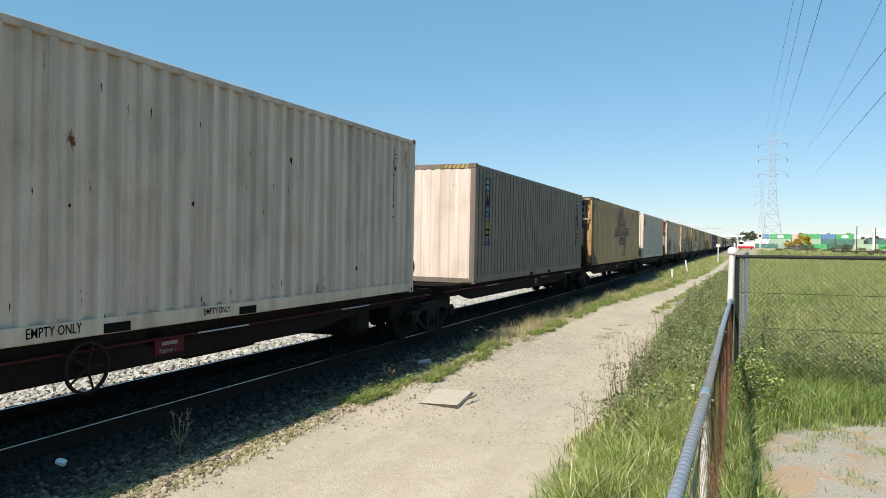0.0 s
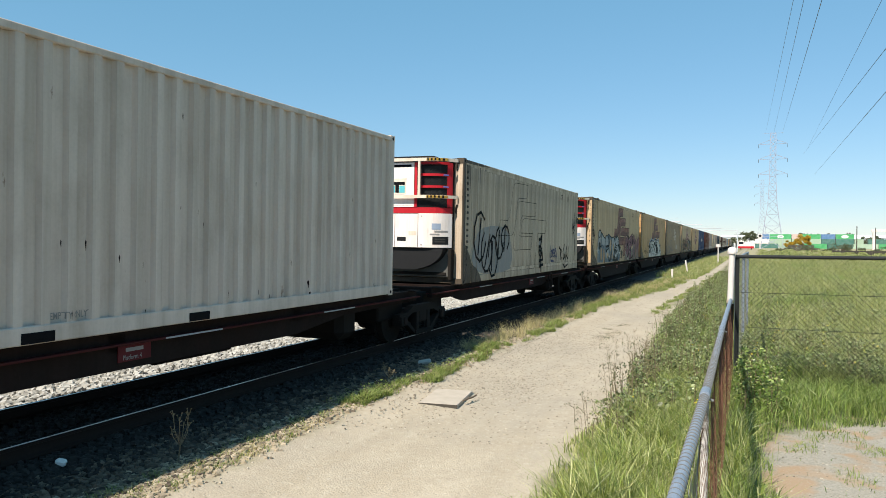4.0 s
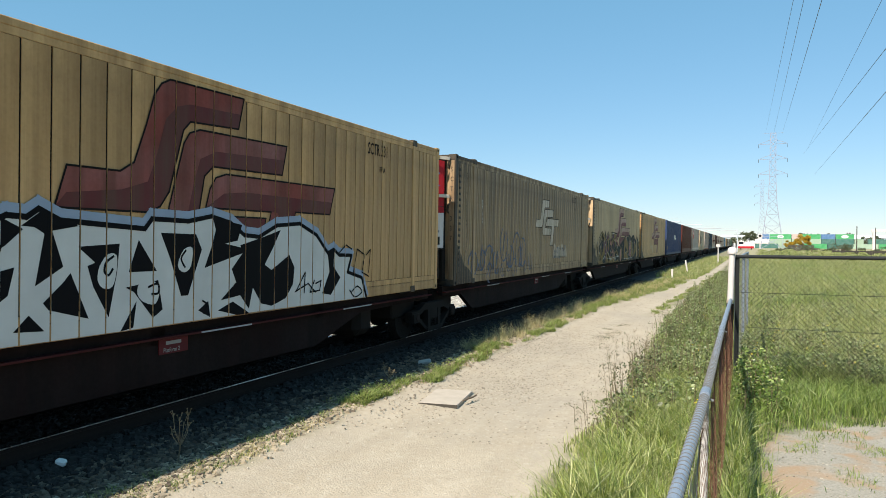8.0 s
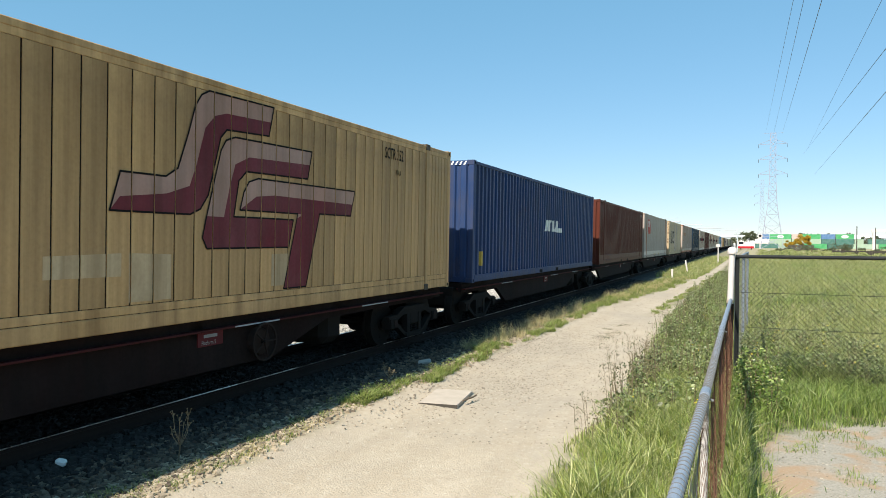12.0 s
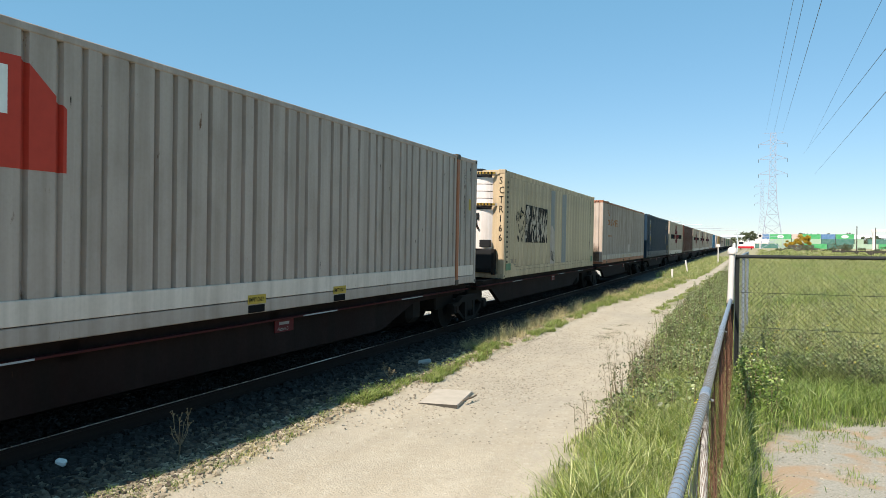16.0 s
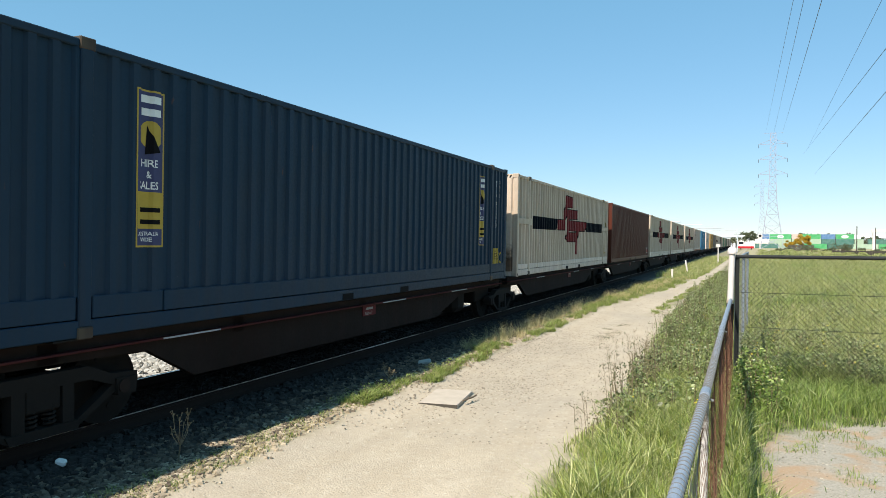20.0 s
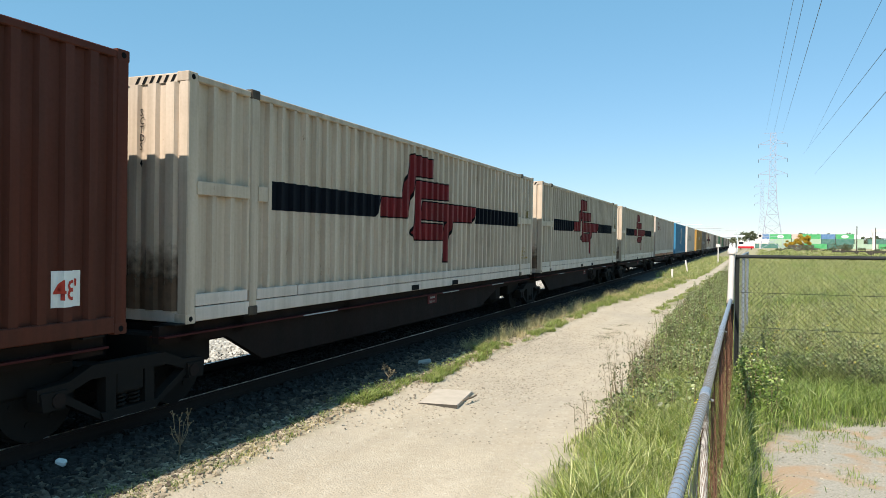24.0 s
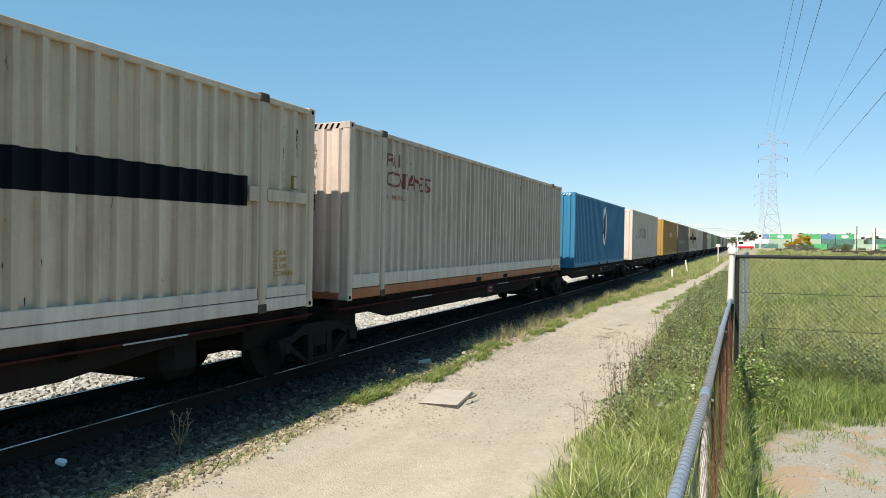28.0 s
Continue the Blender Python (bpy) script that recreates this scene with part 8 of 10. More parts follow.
def make_wagon(slot):
    k = slot % 5
    w = thing("container_wagon", None, "", "dark red-brown skeletal container wagon on grimy bogies", "wagon", "wagons of the train")
    key = "front" if k == 0 else "rear" if k == 4 else "inner"
    shallow = slot // 5 in (0, 4)
    out = sill_outline(2.45 if k == 0 else 1.0, 4.4 if k == 4 else 2.7, 0.60 if shallow else 0.36)
    for s in (-1, 1):
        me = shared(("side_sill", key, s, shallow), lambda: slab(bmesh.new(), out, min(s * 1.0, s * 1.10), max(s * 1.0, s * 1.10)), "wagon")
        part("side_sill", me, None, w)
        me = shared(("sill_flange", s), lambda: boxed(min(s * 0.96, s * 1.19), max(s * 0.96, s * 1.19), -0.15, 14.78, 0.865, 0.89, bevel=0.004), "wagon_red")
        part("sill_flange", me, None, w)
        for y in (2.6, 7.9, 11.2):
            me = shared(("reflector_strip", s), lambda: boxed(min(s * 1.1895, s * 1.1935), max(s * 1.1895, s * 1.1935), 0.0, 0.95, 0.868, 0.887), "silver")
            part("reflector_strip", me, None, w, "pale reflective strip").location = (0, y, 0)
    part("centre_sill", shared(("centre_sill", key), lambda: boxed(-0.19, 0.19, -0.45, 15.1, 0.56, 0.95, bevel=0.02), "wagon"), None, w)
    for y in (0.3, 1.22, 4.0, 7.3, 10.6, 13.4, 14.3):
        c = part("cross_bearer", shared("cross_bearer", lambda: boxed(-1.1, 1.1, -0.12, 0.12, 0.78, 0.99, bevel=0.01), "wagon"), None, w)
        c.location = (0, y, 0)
    for y in (0.08, 1.3, 13.3, 14.55):
        for s in (-1, 1):
            c = part("twist_lock", shared("twist_lock", lambda: boxed(-0.12, 0.12, -0.13, 0.13, 1.0, 1.02, bevel=0.004), "bogie"), None, w)
            c.location = (s * 1.12, y, 0)
    for y in (-0.05, 13.6):
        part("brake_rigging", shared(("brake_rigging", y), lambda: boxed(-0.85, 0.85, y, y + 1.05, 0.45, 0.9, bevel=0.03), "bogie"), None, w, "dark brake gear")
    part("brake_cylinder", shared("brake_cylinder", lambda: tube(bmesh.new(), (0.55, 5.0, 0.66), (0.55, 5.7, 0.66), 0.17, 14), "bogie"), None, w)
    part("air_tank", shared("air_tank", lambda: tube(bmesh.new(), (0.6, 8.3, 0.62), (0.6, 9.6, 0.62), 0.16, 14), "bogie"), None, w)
    part("data_panel", shared("data_panel", lambda: boxed(1.10, 1.118, 7.30, 7.75, 0.68, 0.85), "wagon_plate"), None, w, "small red data panel")
    bm = letters("Platform %d" % (k + 1), 0.052, 0.85)
    for v in bm.verts:
        v.co = (1.121, v.co.x + 7.36, v.co.y + 0.70)
    part("lettering", bm, "patch", w)
    part("data_mark", shared("data_mark", lambda: boxed(1.119, 1.121, 7.40, 7.64, 0.785, 0.825), "patch"), None, w)
    hang = 14.63 - (3.6 if k == 4 else 1.9)
    part("brake_box", shared(("brake_box", hang), lambda: boxed(-0.9, 0.95, hang - 0.65, hang - 0.05, 0.30, 0.86, bevel=0.12), "bogie"), None, w, "black brake gear box")
    if k == 0:
        add_bogie(w, 1.2)
        part("coupler", shared("coupler", lambda: boxed(-0.1, 0.1, -1.2, -0.3, 0.62, 0.86, bevel=0.03), "bogie"), None, w)
    else:
        add_bogie(w, -0.53)
    if k == 4:
        add_bogie(w, 14.63 - 1.1)
        part("coupler", shared("coupler_rear", lambda: boxed(-0.1, 0.1, 14.9, 15.9, 0.62, 0.86, bevel=0.03), "bogie"), None, w)
    if slot in (0, 4, 20):
        brake_wheel(w, 6.3 if slot == 0 else 9.4, 0.72)
    if slot == 2:
        brake_wheel(w, 12.9, 0.70)
    if slot in (9, 14, 19):
        brake_wheel(w, 8.45, 0.62)
        part("brake_drum", tube(bmesh.new(), (1.10, 8.45, 0.62), (1.19, 8.45, 0.62), 0.20, 20, 0.17), "rail_side", w, "round brake housing")
    return w


WAGONS = [(make_wagon(k), FIRST + PACK * (k // 5) + PITCH * (k % 5)) for k in range(40)]


# ---- things beside the track ----
def make_low_fence():
    f = thing("chain_link_fence", None, "", "low rusty chain-link fence with bluish galvanised top pipe", "fence")
    z = 1.35
    top = bmesh.new()
    pts = [(FENCE_X - 0.018, -2.5, z + 0.01), (FENCE_X - 0.006, 2.0, z), (FENCE_X + 0.010, 4.4, z - 0.008), (FENCE_X + 0.012, 8.0, z), (FENCE_X + 0.03, CORNER_Y, z + 0.005)]
    pipe(top, pts, 0.0245, 16)
    rail = part("top_pipe", top, "galv", f, "bluish galvanised pipe")
    for y in (1.5, 4.22, 7.6):
        sl = tube(bmesh.new(), (FENCE_X + 0.008, y, z - 0.004), (FENCE_X + 0.009, y + 0.16, z - 0.005), 0.0295, 16)
        part("pipe_sleeve", sl, "galv", rail, "pipe coupling")
        part("sleeve_bolt", tube(bmesh.new(), (FENCE_X + 0.03, y + 0.03, z - 0.02), (FENCE_X + 0.055, y + 0.03, z - 0.03), 0.008, 8), "dull_wire", rail)
    ties = bmesh.new()
    for k in range(190):
        y = 1.2 + 0.055 * k
        x = FENCE_X + float(np.interp(y, [2.0, 4.4, 8.0, 11.6], [-0.006, 0.010, 0.012, 0.03]))
        tube(ties, (x, y, z - 0.003), (x + 0.001, y + 0.0045, z - 0.003), 0.0278, 12)
    tagged(part("wire_tie", ties, "dull_wire", f, "mesh loops round the pipe"), kind="stuff")
    for y, m in ((0.6, "galv"), (4.40, "post_white"), (8.0, "rail_side")):
        part("fence_post", tube(bmesh.new(), (FENCE_X - 0.004, y, -0.05), (FENCE_X + 0.004, y, z - 0.02), 0.022, 12), m, f, "pale painted steel post" if m == "post_white" else "")

    def slack(bm):
        """The old mesh hangs slack and waves in and out."""
        for v in bm.verts:
            y, zz = v.co.y, v.co.z
            sag = math.sin((zz - 0.03) / 1.31 * math.pi) if 0.03 < zz < 1.34 else 0.0
            v.co.x += sag * (0.030 * math.sin(y * 3.1 + 0.6) + 0.016 * math.sin(y * 6.7)) + 0.012 * sag
        return bm
    for a, b, m, text in ((0.5, 3.35, "dull_wire", "dull galvanised wire mesh"), (3.35, 8.2, "galv_wire", "rusty wire mesh"), (8.2, CORNER_Y, "galv_wire", "rusty wire mesh")):
        part("wire_mesh", slack(lattice_mesh("m", "y", a, b, 0.03, z - 0.01, FENCE_X + 0.03, 0.085, 0.0011, m, 3)), m, f, text)
    part("bottom_wire", tube(bmesh.new(), (FENCE_X + 0.02, 0.5, 0.06), (FENCE_X + 0.02, CORNER_Y, 0.06), 0.003, 6), "galv_wire", f)
    return f


def make_tall_fence():
    f = thing("chain_link_fence", None, "", "tall black chain-link fence with black top rail", "fence")
    x0, x1, y = FENCE_X + 0.10, 7.0, CORNER_Y
    part("top_rail", tube(bmesh.new(), (x0, y, 2.01), (x1, y, 2.01), 0.027, 12), "black_wire", f)
    for z in (1.47, 0.95, 0.1):
        part("line_wire", tube(bmesh.new(), (x0, y - 0.004, z), (x1, y - 0.004, z), 0.004, 6), "black_wire", f)
    for x in (x0 + 0.02, 2.9, 5.8):
        part("fence_post", tube(bmesh.new(), (x, y + 0.04, -0.05), (x, y + 0.04, 2.03), 0.03, 12), "black_wire", f)
    part("wire_mesh", lattice_mesh("m", "x", x0, x1, 0.05, 2.0, y, 0.072, 0.0025, "black_wire"), "black_wire", f, "black wire mesh")
    return f


def make_far_fence():
    f = thing("chain_link_fence", None, "", "galvanised chain-link fence running on along the track", "fence")
    x = FENCE_X + 0.10
    part("top_rail", tube(bmesh.new(), (x, CORNER_Y + 0.1, 1.98), (x + 0.2, 20, 1.98), 0.018, 8), "galv", f)
    for k in range(3):
        y = CORNER_Y + 0.2 + 4.0 * k
        xx = x + 0.9 * (y - CORNER_Y) / 36.4
        part("fence_post", tube(bmesh.new(), (xx, y, -0.05), (xx, y, 2.0), 0.026, 8), "galv", f)
    bm = lattice_mesh("m", "y", CORNER_Y + 0.1, 20, 0.05, 1.97, 0.0, 0.16, 0.0008, "galv")
    for v in bm.verts:
        v.co.x += x + 0.9 * (v.co.y - CORNER_Y) / 36.4
    part("wire_mesh", bm, "dull_wire", f, "thin wire mesh")
    return f


def make_corner_post():
    p = thing("fence_post", None, "", "weathered white round post with a domed cap", "post")
    part("shaft", tube(bmesh.new(), (FENCE_X + 0.025, CORNER_Y - 0.02, 1.30), (FENCE_X + 0.045, CORNER_Y - 0.02, 2.07), 0.044, 16), "post_white", p)
    # Dark brown below the pipe, white above it.
    part("footing", tube(bmesh.new(), (FENCE_X - 0.01, CORNER_Y - 0.02, -0.05), (FENCE_X + 0.025, CORNER_Y - 0.02, 1.30), 0.055, 16), "rail_side", p, "dark brown lower shaft")
    cap = bmesh.new()
    c = (FENCE_X + 0.047, CORNER_Y - 0.02)
    for r0, r1, a, b in ((0.066, 0.070, 2.05, 2.08), (0.070, 0.062, 2.08, 2.12), (0.062, 0.04, 2.12, 2.145), (0.04, 0.01, 2.145, 2.155)):
        tube(cap, (*c, a), (*c, b), r0, 16, r1)
    part("cap", cap, "post_white", p, "domed white cap")
    part("strap", tube(bmesh.new(), (FENCE_X + 0.02, CORNER_Y - 0.02, 1.31), (FENCE_X + 0.021, CORNER_Y - 0.02, 1.35), 0.050, 16), "cream", p)
    return p


def make_marker(x, y, h, lean, sign=False):
    m = thing("marker_post", None, "", "short white trackside marker post" if not sign else "white trackside post with a small plate", "post", "trackside markers")
    part("shaft", tube(bmesh.new(), (x, y, -0.05), (x + lean, y, h), 0.06, 10, 0.055), "post_white", m)
    part("cap", tube(bmesh.new(), (x + lean, y, h), (x + lean * 1.02, y, h + 0.02), 0.06, 10, 0.03), "post_white", m)
    if sign:
        part("plate", boxed(x - 0.22, x + 0.22, y - 0.08, y - 0.065, h - 0.32, h - 0.02, bevel=0.005), "post_white", m)


def make_pit_lid():
    lid = thing("pit_cover", None, "", "dusty square concrete pit cover sunk in the track", "cover")
    z = height(-3.85, 9.25) + 0.016
    lid.matrix_basis = pose(-3.84, 9.27, z, 0, 0, 8)
    part("slab", boxed(-0.27, 0.27, -0.47, 0.47, -0.10, 0.012, bevel=0.004), "lid", lid)
    part("edge_bar", boxed(-0.27, 0.27, -0.482, -0.474, -0.06, 0.008), "timber", lid, "thin dark iron edge")
    st = thing("stick", None, "", "dark broken stick lying beside the pit cover", "stick")
    part("stem", pipe(bmesh.new(), [(-3.50, 9.05, z + 0.022), (-3.48, 9.18, z + 0.030), (-3.46, 9.30, z + 0.026), (-3.45, 9.42, z + 0.035)], 0.012, 7), "bark", st)
    part("twig", pipe(bmesh.new(), [(-3.48, 9.2, z + 0.030), (-3.51, 9.29, z + 0.045)], 0.007, 5), "bark", st)


def make_dry_weed(x, y, h, seed):
    rng = np.random.default_rng(seed)
    w = thing("dry_weed", None, "", "dead branching weed stalk standing in the ballast", "plant")
    z = height(x, y)
    fork = Vector((x + 0.02, y, z + h * 0.35))
    part("stem", pipe(bmesh.new(), [(x, y, z - 0.02), (x + 0.008, y, z + h * 0.2), fork], 0.007, 6), "stalk", w)
    for k in range(7):
        a = rng.uniform(0, 6.28)
        tip = fork + Vector((math.cos(a) * 0.085, math.sin(a) * 0.085, h * rng.uniform(0.25, 0.65)))
        mid = fork.lerp(tip, 0.5) + Vector((math.cos(a) * 0.025, math.sin(a) * 0.02, 0))
        bm = pipe(bmesh.new(), [fork, mid, tip], 0.0034, 5)
        for _ in range(4):
            d = tip + Vector((rng.uniform(-0.04, 0.04), rng.uniform(-0.04, 0.04), rng.uniform(-0.06, 0.04)))
            tube(bm, mid.lerp(tip, 0.7), d, 0.0025, 4)
            box(bm, d.x - 0.005, d.x + 0.005, d.y - 0.005, d.y + 0.005, d.z - 0.005, d.z + 0.006)
        part("twig", bm, "stalk", w)


# ---- growth ----
def blades(name, x, y, h, w, mat, label, seed, lean=0.45, droop=0.35, category="grass"):
    """Bent grass blades, joined."""
    rng = np.random.default_rng(seed)
    n = len(x)
    z = np.array([height(a, b) for a, b in zip(x, y)]) - 0.01
    a = rng.uniform(0, 2 * np.pi, n)
    l = h * rng.uniform(0.05, lean, n)
    dx, dy = np.cos(a), np.sin(a)
    t = rng.uniform(0, np.pi, n)
    sx, sy = np.cos(t) * w * 0.5, np.sin(t) * w * 0.5
    base = np.column_stack((x, y, z))
    side = np.column_stack((sx, sy, np.zeros(n)))
    mid = base + np.column_stack((dx * l * 0.35, dy * l * 0.35, h * 0.55))
    tip = base + np.column_stack((dx * l * (1 + droop), dy * l * (1 + droop), h * rng.uniform(0.8, 1.0, n)))
    vs = np.stack((base - side, base + side, mid + side * 0.8, mid - side * 0.8, tip), 1).reshape(-1, 3)
    i = np.arange(n) * 5
    fs = np.column_stack((i, i + 1, i + 2, i + 3)).tolist() + np.column_stack((i + 3, i + 2, i + 4)).tolist()
    return tagged(new(name, raw(name, vs.tolist(), fs, mat)), label, category, kind="stuff")


def leaf_cloud(c, size, rng, upright=0.3, long=1.6):
    """Diamond leaves at the points c; returns corners and faces."""
    n = len(c)
    d = rng.normal(0, 1, (n, 3))
    d[:, 2] = np.abs(d[:, 2]) * upright + 0.05
    d /= np.linalg.norm(d, axis=1)[:, None]
    s = np.cross(d, rng.normal(0, 1, (n, 3)))
    s /= np.linalg.norm(s, axis=1)[:, None]
    L = size * rng.uniform(0.6, 1.3, n)[:, None]
    vs = np.stack((c - d * L * 0.5, c + s * L * 0.5 / long, c + d * L * 0.5, c - s * L * 0.5 / long), 1).reshape(-1, 3)
    i = np.arange(n) * 4
    return vs, np.column_stack((i, i + 1, i + 2, i + 3))


def weeds(name, spots, label, seed, leaf=0.05, per=70, mat="weed"):
    """Bushy weeds: leaves crowd round several stalks, denser low down."""
    rng = np.random.default_rng(seed)
    cs, stalks = [], []
    for x, y, h, r in spots:
        z = height(x, y)
        k = int(per * (h / 0.6) * (r / 0.25))
        u = rng.random(k) ** 0.75
        a = rng.uniform(0, 6.28, k)
        rr = r * np.sqrt(rng.random(k)) * (1.1 - 0.75 * u)
        cs.append(np.column_stack((x + rr * np.cos(a), y + rr * np.sin(a), z + 0.03 + h * u)))
        for _ in range(3):
            e = rng.uniform(-0.5, 0.5, 2) * r
            stalks.append(((x + e[0] * 0.3, y + e[1] * 0.3, z), (x + e[0], y + e[1], z + h * rng.uniform(0.85, 1.2))))
    vs, fs = leaf_cloud(np.concatenate(cs), leaf, rng, 0.5)
    tagged(new(name, raw(name, vs.tolist(), fs.tolist(), mat)), label, "weeds", kind="stuff")
    bm = bmesh.new()
    for p, q in stalks:
        tube(bm, p, q, 0.006, 4, 0.002, caps=False)
    return tagged(new("weed_stalks", finish(bm, "weed_stalks", "stalk")), "brown stalks standing among the weeds", "weeds", kind="stuff")


def edge_noise(y, k=0.0):
    return noise.noise((0.0, y * 0.55 + k, 7.0)) * 0.28 + noise.noise((0.0, y * 2.3 + k, 9.0)) * 0.14


def clumped(rng, n, x0, x1, y0, y1, power, clump, seed):
    """Points gathered in tufts."""
    m = max(1, n // clump)
    y = y0 + (y1 - y0) * rng.random(m) ** power
    x = rng.uniform(0, 1, m)
    k = rng.integers(0, m, n)
    sp = 0.05 + 0.002 * y[k]
    yy = y[k] + rng.normal(0, 1, n) * sp
    xx = x0 + (x1 - x0) * x[k] + rng.normal(0, 1, n) * sp
    return xx, yy


def seed_heads(name, spots, label, seed):
    """Dead branching stalks with dry brown seed heads, standing out of the weeds."""
    rng = np.random.default_rng(seed)
    bm = bmesh.new()
    heads = []
    for x, y, h in spots:
        p = Vector((x, y, height(x, y)))
        tip = p + Vector((rng.uniform(-0.10, 0.06), rng.uniform(-0.08, 0.08), h))
        tube(bm, p, tip, 0.004, 4, 0.002, caps=False)
        for _ in range(7):
            a = p.lerp(tip, rng.uniform(0.45, 0.98))
            b = a + Vector((rng.uniform(-0.11, 0.09), rng.uniform(-0.09, 0.09), rng.uniform(0.01, 0.09)))
            tube(bm, a, b, 0.002, 3, 0.0012, caps=False)
            heads += [b + Vector(rng.normal(0, 0.011, 3)) for _ in range(3)]
    tagged(new(name, finish(bm, name, "stalk")), label, "weeds", kind="stuff")
    vs, fs = leaf_cloud(np.array([tuple(c) for c in heads]), 0.022, rng, 1.0, 1.3)
    tagged(new("dry_leaves", raw("dry_leaves", vs.tolist(), fs.tolist(), "dark_weed")), "withered brown leaves on dead stalks", "weeds", kind="stuff")


def grow():
    rng = np.random.default_rng(11)

    def left(y):
        return np.array([edge(LEFT_EDGE, b) for b in y]) + np.array([edge_noise(b) for b in y]) * 0.55

    def right(y):
        return np.array([edge(RIGHT_EDGE, b) for b in y]) + np.array([edge_noise(b, 3) for b in y]) * 0.5
    # verge between ballast and track: a low green mat, dry stalks on its ballast side
    x, y = clumped(rng, 30000, 0.0, 1.0, 6.6, 60, 1.8, 60, 1)
    far = np.clip((y - 22) / 14, 0, 1)
    x = left(y) - 0.06 - np.clip(x, -0.1, 1.2) * (0.36 + 0.9 * far)
    gap = np.array([noise.noise((a * 1.2, b * 0.75, 21.0)) for a, b in zip(x, y)])
    keep = (gap > np.interp(y, [7, 9.5], [0.12, -0.2])) | (y > 24)
    x, y, gap = x[keep], y[keep], gap[keep]
    blades("verge_grass", x, y, rng.uniform(0.03, 0.13, len(x)) * (1.1 + gap) * (1 + np.clip((y - 14) / 30, 0, 1)), rng.uniform(0.005, 0.011, len(x)) * (1 + y / 40), "mat_green", "low green growth matted along the ballast edge", 1, 1.1, 0.5)
    x, y = clumped(rng, 8000, 0.0, 1.0, 13.5, 60, 1.5, 30, 2)
    x = left(y) - 0.30 - x * 0.55
    blades("dry_grass", x, y, rng.uniform(0.05, 0.30, len(x)), rng.uniform(0.002, 0.005, len(x)) * (1 + y / 40), "straw", "dry straw-coloured grass along the ballast edge", 2, 0.9)
    x, y = clumped(rng, 1300, 0.0, 1.0, 14.0, 46, 1.2, 14, 14)
    blades("tall_dry_grass", left(y) - 0.5 - x * 0.4, y, rng.uniform(0.2, 0.50, len(x)), rng.uniform(0.003, 0.006, len(x)) * (1 + y / 40), "straw", "tall bleached grass stalks along the ballast edge", 15, 0.8)
    x, y = clumped(rng, 3400, 0.0, 1.0, 3.6, 8.6, 1.0, 40, 3)
    blades("sparse_grass", left(y) - 0.12 - x * 0.55, y, rng.uniform(0.02, 0.10, len(x)), rng.uniform(0.003, 0.006, len(x)), "mat_green", "sparse short grass among loose stones", 3, 1.0)
    x, y = clumped(rng, 2600, 0.0, 1.0, 4.2, 9.5, 1.0, 50, 33)
    blades("withered_grass", left(y) - 0.15 - x * 0.45, y, rng.uniform(0.02, 0.08, len(x)), rng.uniform(0.003, 0.006, len(x)), "straw", "withered low grass among loose stones", 34, 1.2)
    spots = [(float(left([b])[0]) - rng.uniform(0.12, 0.5), b, rng.uniform(0.06, 0.16), rng.uniform(0.08, 0.2)) for b in 8 + 24 * rng.random(60) ** 1.3]
    weeds("verge_weeds", spots, "small broadleaf weeds in the verge", 35, 0.035, 150, "mat_green")
    # long grass at the near end of the belt along the fence
    n = 17000
    x, y = clumped(rng, n, 0.0, 1.0, 3.4, 8.6, 0.85, 34, 4)
    lo = right(y)
    x = lo + 0.05 + x * (-0.02 - lo)
    keep = ~((x > -0.27) & (x < -0.10))
    x, y, lo = x[keep], y[keep], lo[keep]
    wave = 1.0 + 0.6 * np.array([noise.noise((a * 1.4, b * 1.4, 5.0)) for a, b in zip(x, y)])
    blades("long_grass", x, y, rng.uniform(0.14, 0.52, len(x)) * np.clip((x - lo) / 0.45, 0.25, 1.0) * wave, rng.uniform(0.004, 0.013, len(x)), "grass", "long bright green grass along the fence", 4, 0.6, 0.7)
    # grass that stands beside the fence among the weeds
    x, y = clumped(rng, 9000, 0.0, 1.0, 8.2, 13.0, 1.2, 30, 41)
    blades("fence_grass", -0.28 - x * 0.75, y, rng.uniform(0.18, 0.55, len(x)), rng.uniform(0.004, 0.009, len(x)), "grass", "long pale grass between the weeds and the fence", 42, 0.8, 0.6)
    x, y = clumped(rng, 14000, 0.0, 1.0, 9.5, 48, 1.4, 26, 5)
    lo = right(y)
    blades("belt_grass", lo + 0.15 + x * (-0.45 - lo), y, rng.uniform(0.12, 0.42, len(x)), rng.uniform(0.005, 0.010, len(x)) * (1 + y / 30), "lush", "grass growing through the weeds", 5, 0.6)
    spots = []
    for _ in range(520):
        b = 8.4 + 40 * rng.random() ** 1.35
        lo = float(right([b])[0])
        a = rng.uniform(lo + 0.10, -0.33)
        if b < 10.5 and a > -0.85 and rng.random() < 0.75:
            continue
        tall = max(0.18, 0.42 + 0.5 * noise.noise((a * 1.3, b * 0.9, 1.0)) + rng.uniform(-0.12, 0.12))
        spots.append((a, b, tall * (0.75 if a < lo + 0.25 else 1.0), rng.uniform(0.12, 0.24)))
    weeds("broadleaf_weeds", spots, "dense grey-green broadleaf weeds beside the fence", 6, 0.040, 190)
    spots = [(rng.uniform(-1.62, -1.15), rng.uniform(9.8, 12.2), rng.uniform(0.35, 0.62), 0.16) for _ in range(16)]
    spots += [(rng.uniform(-1.45, -1.1), rng.uniform(7.3, 8.3), rng.uniform(0.18, 0.34), 0.13) for _ in range(7)]
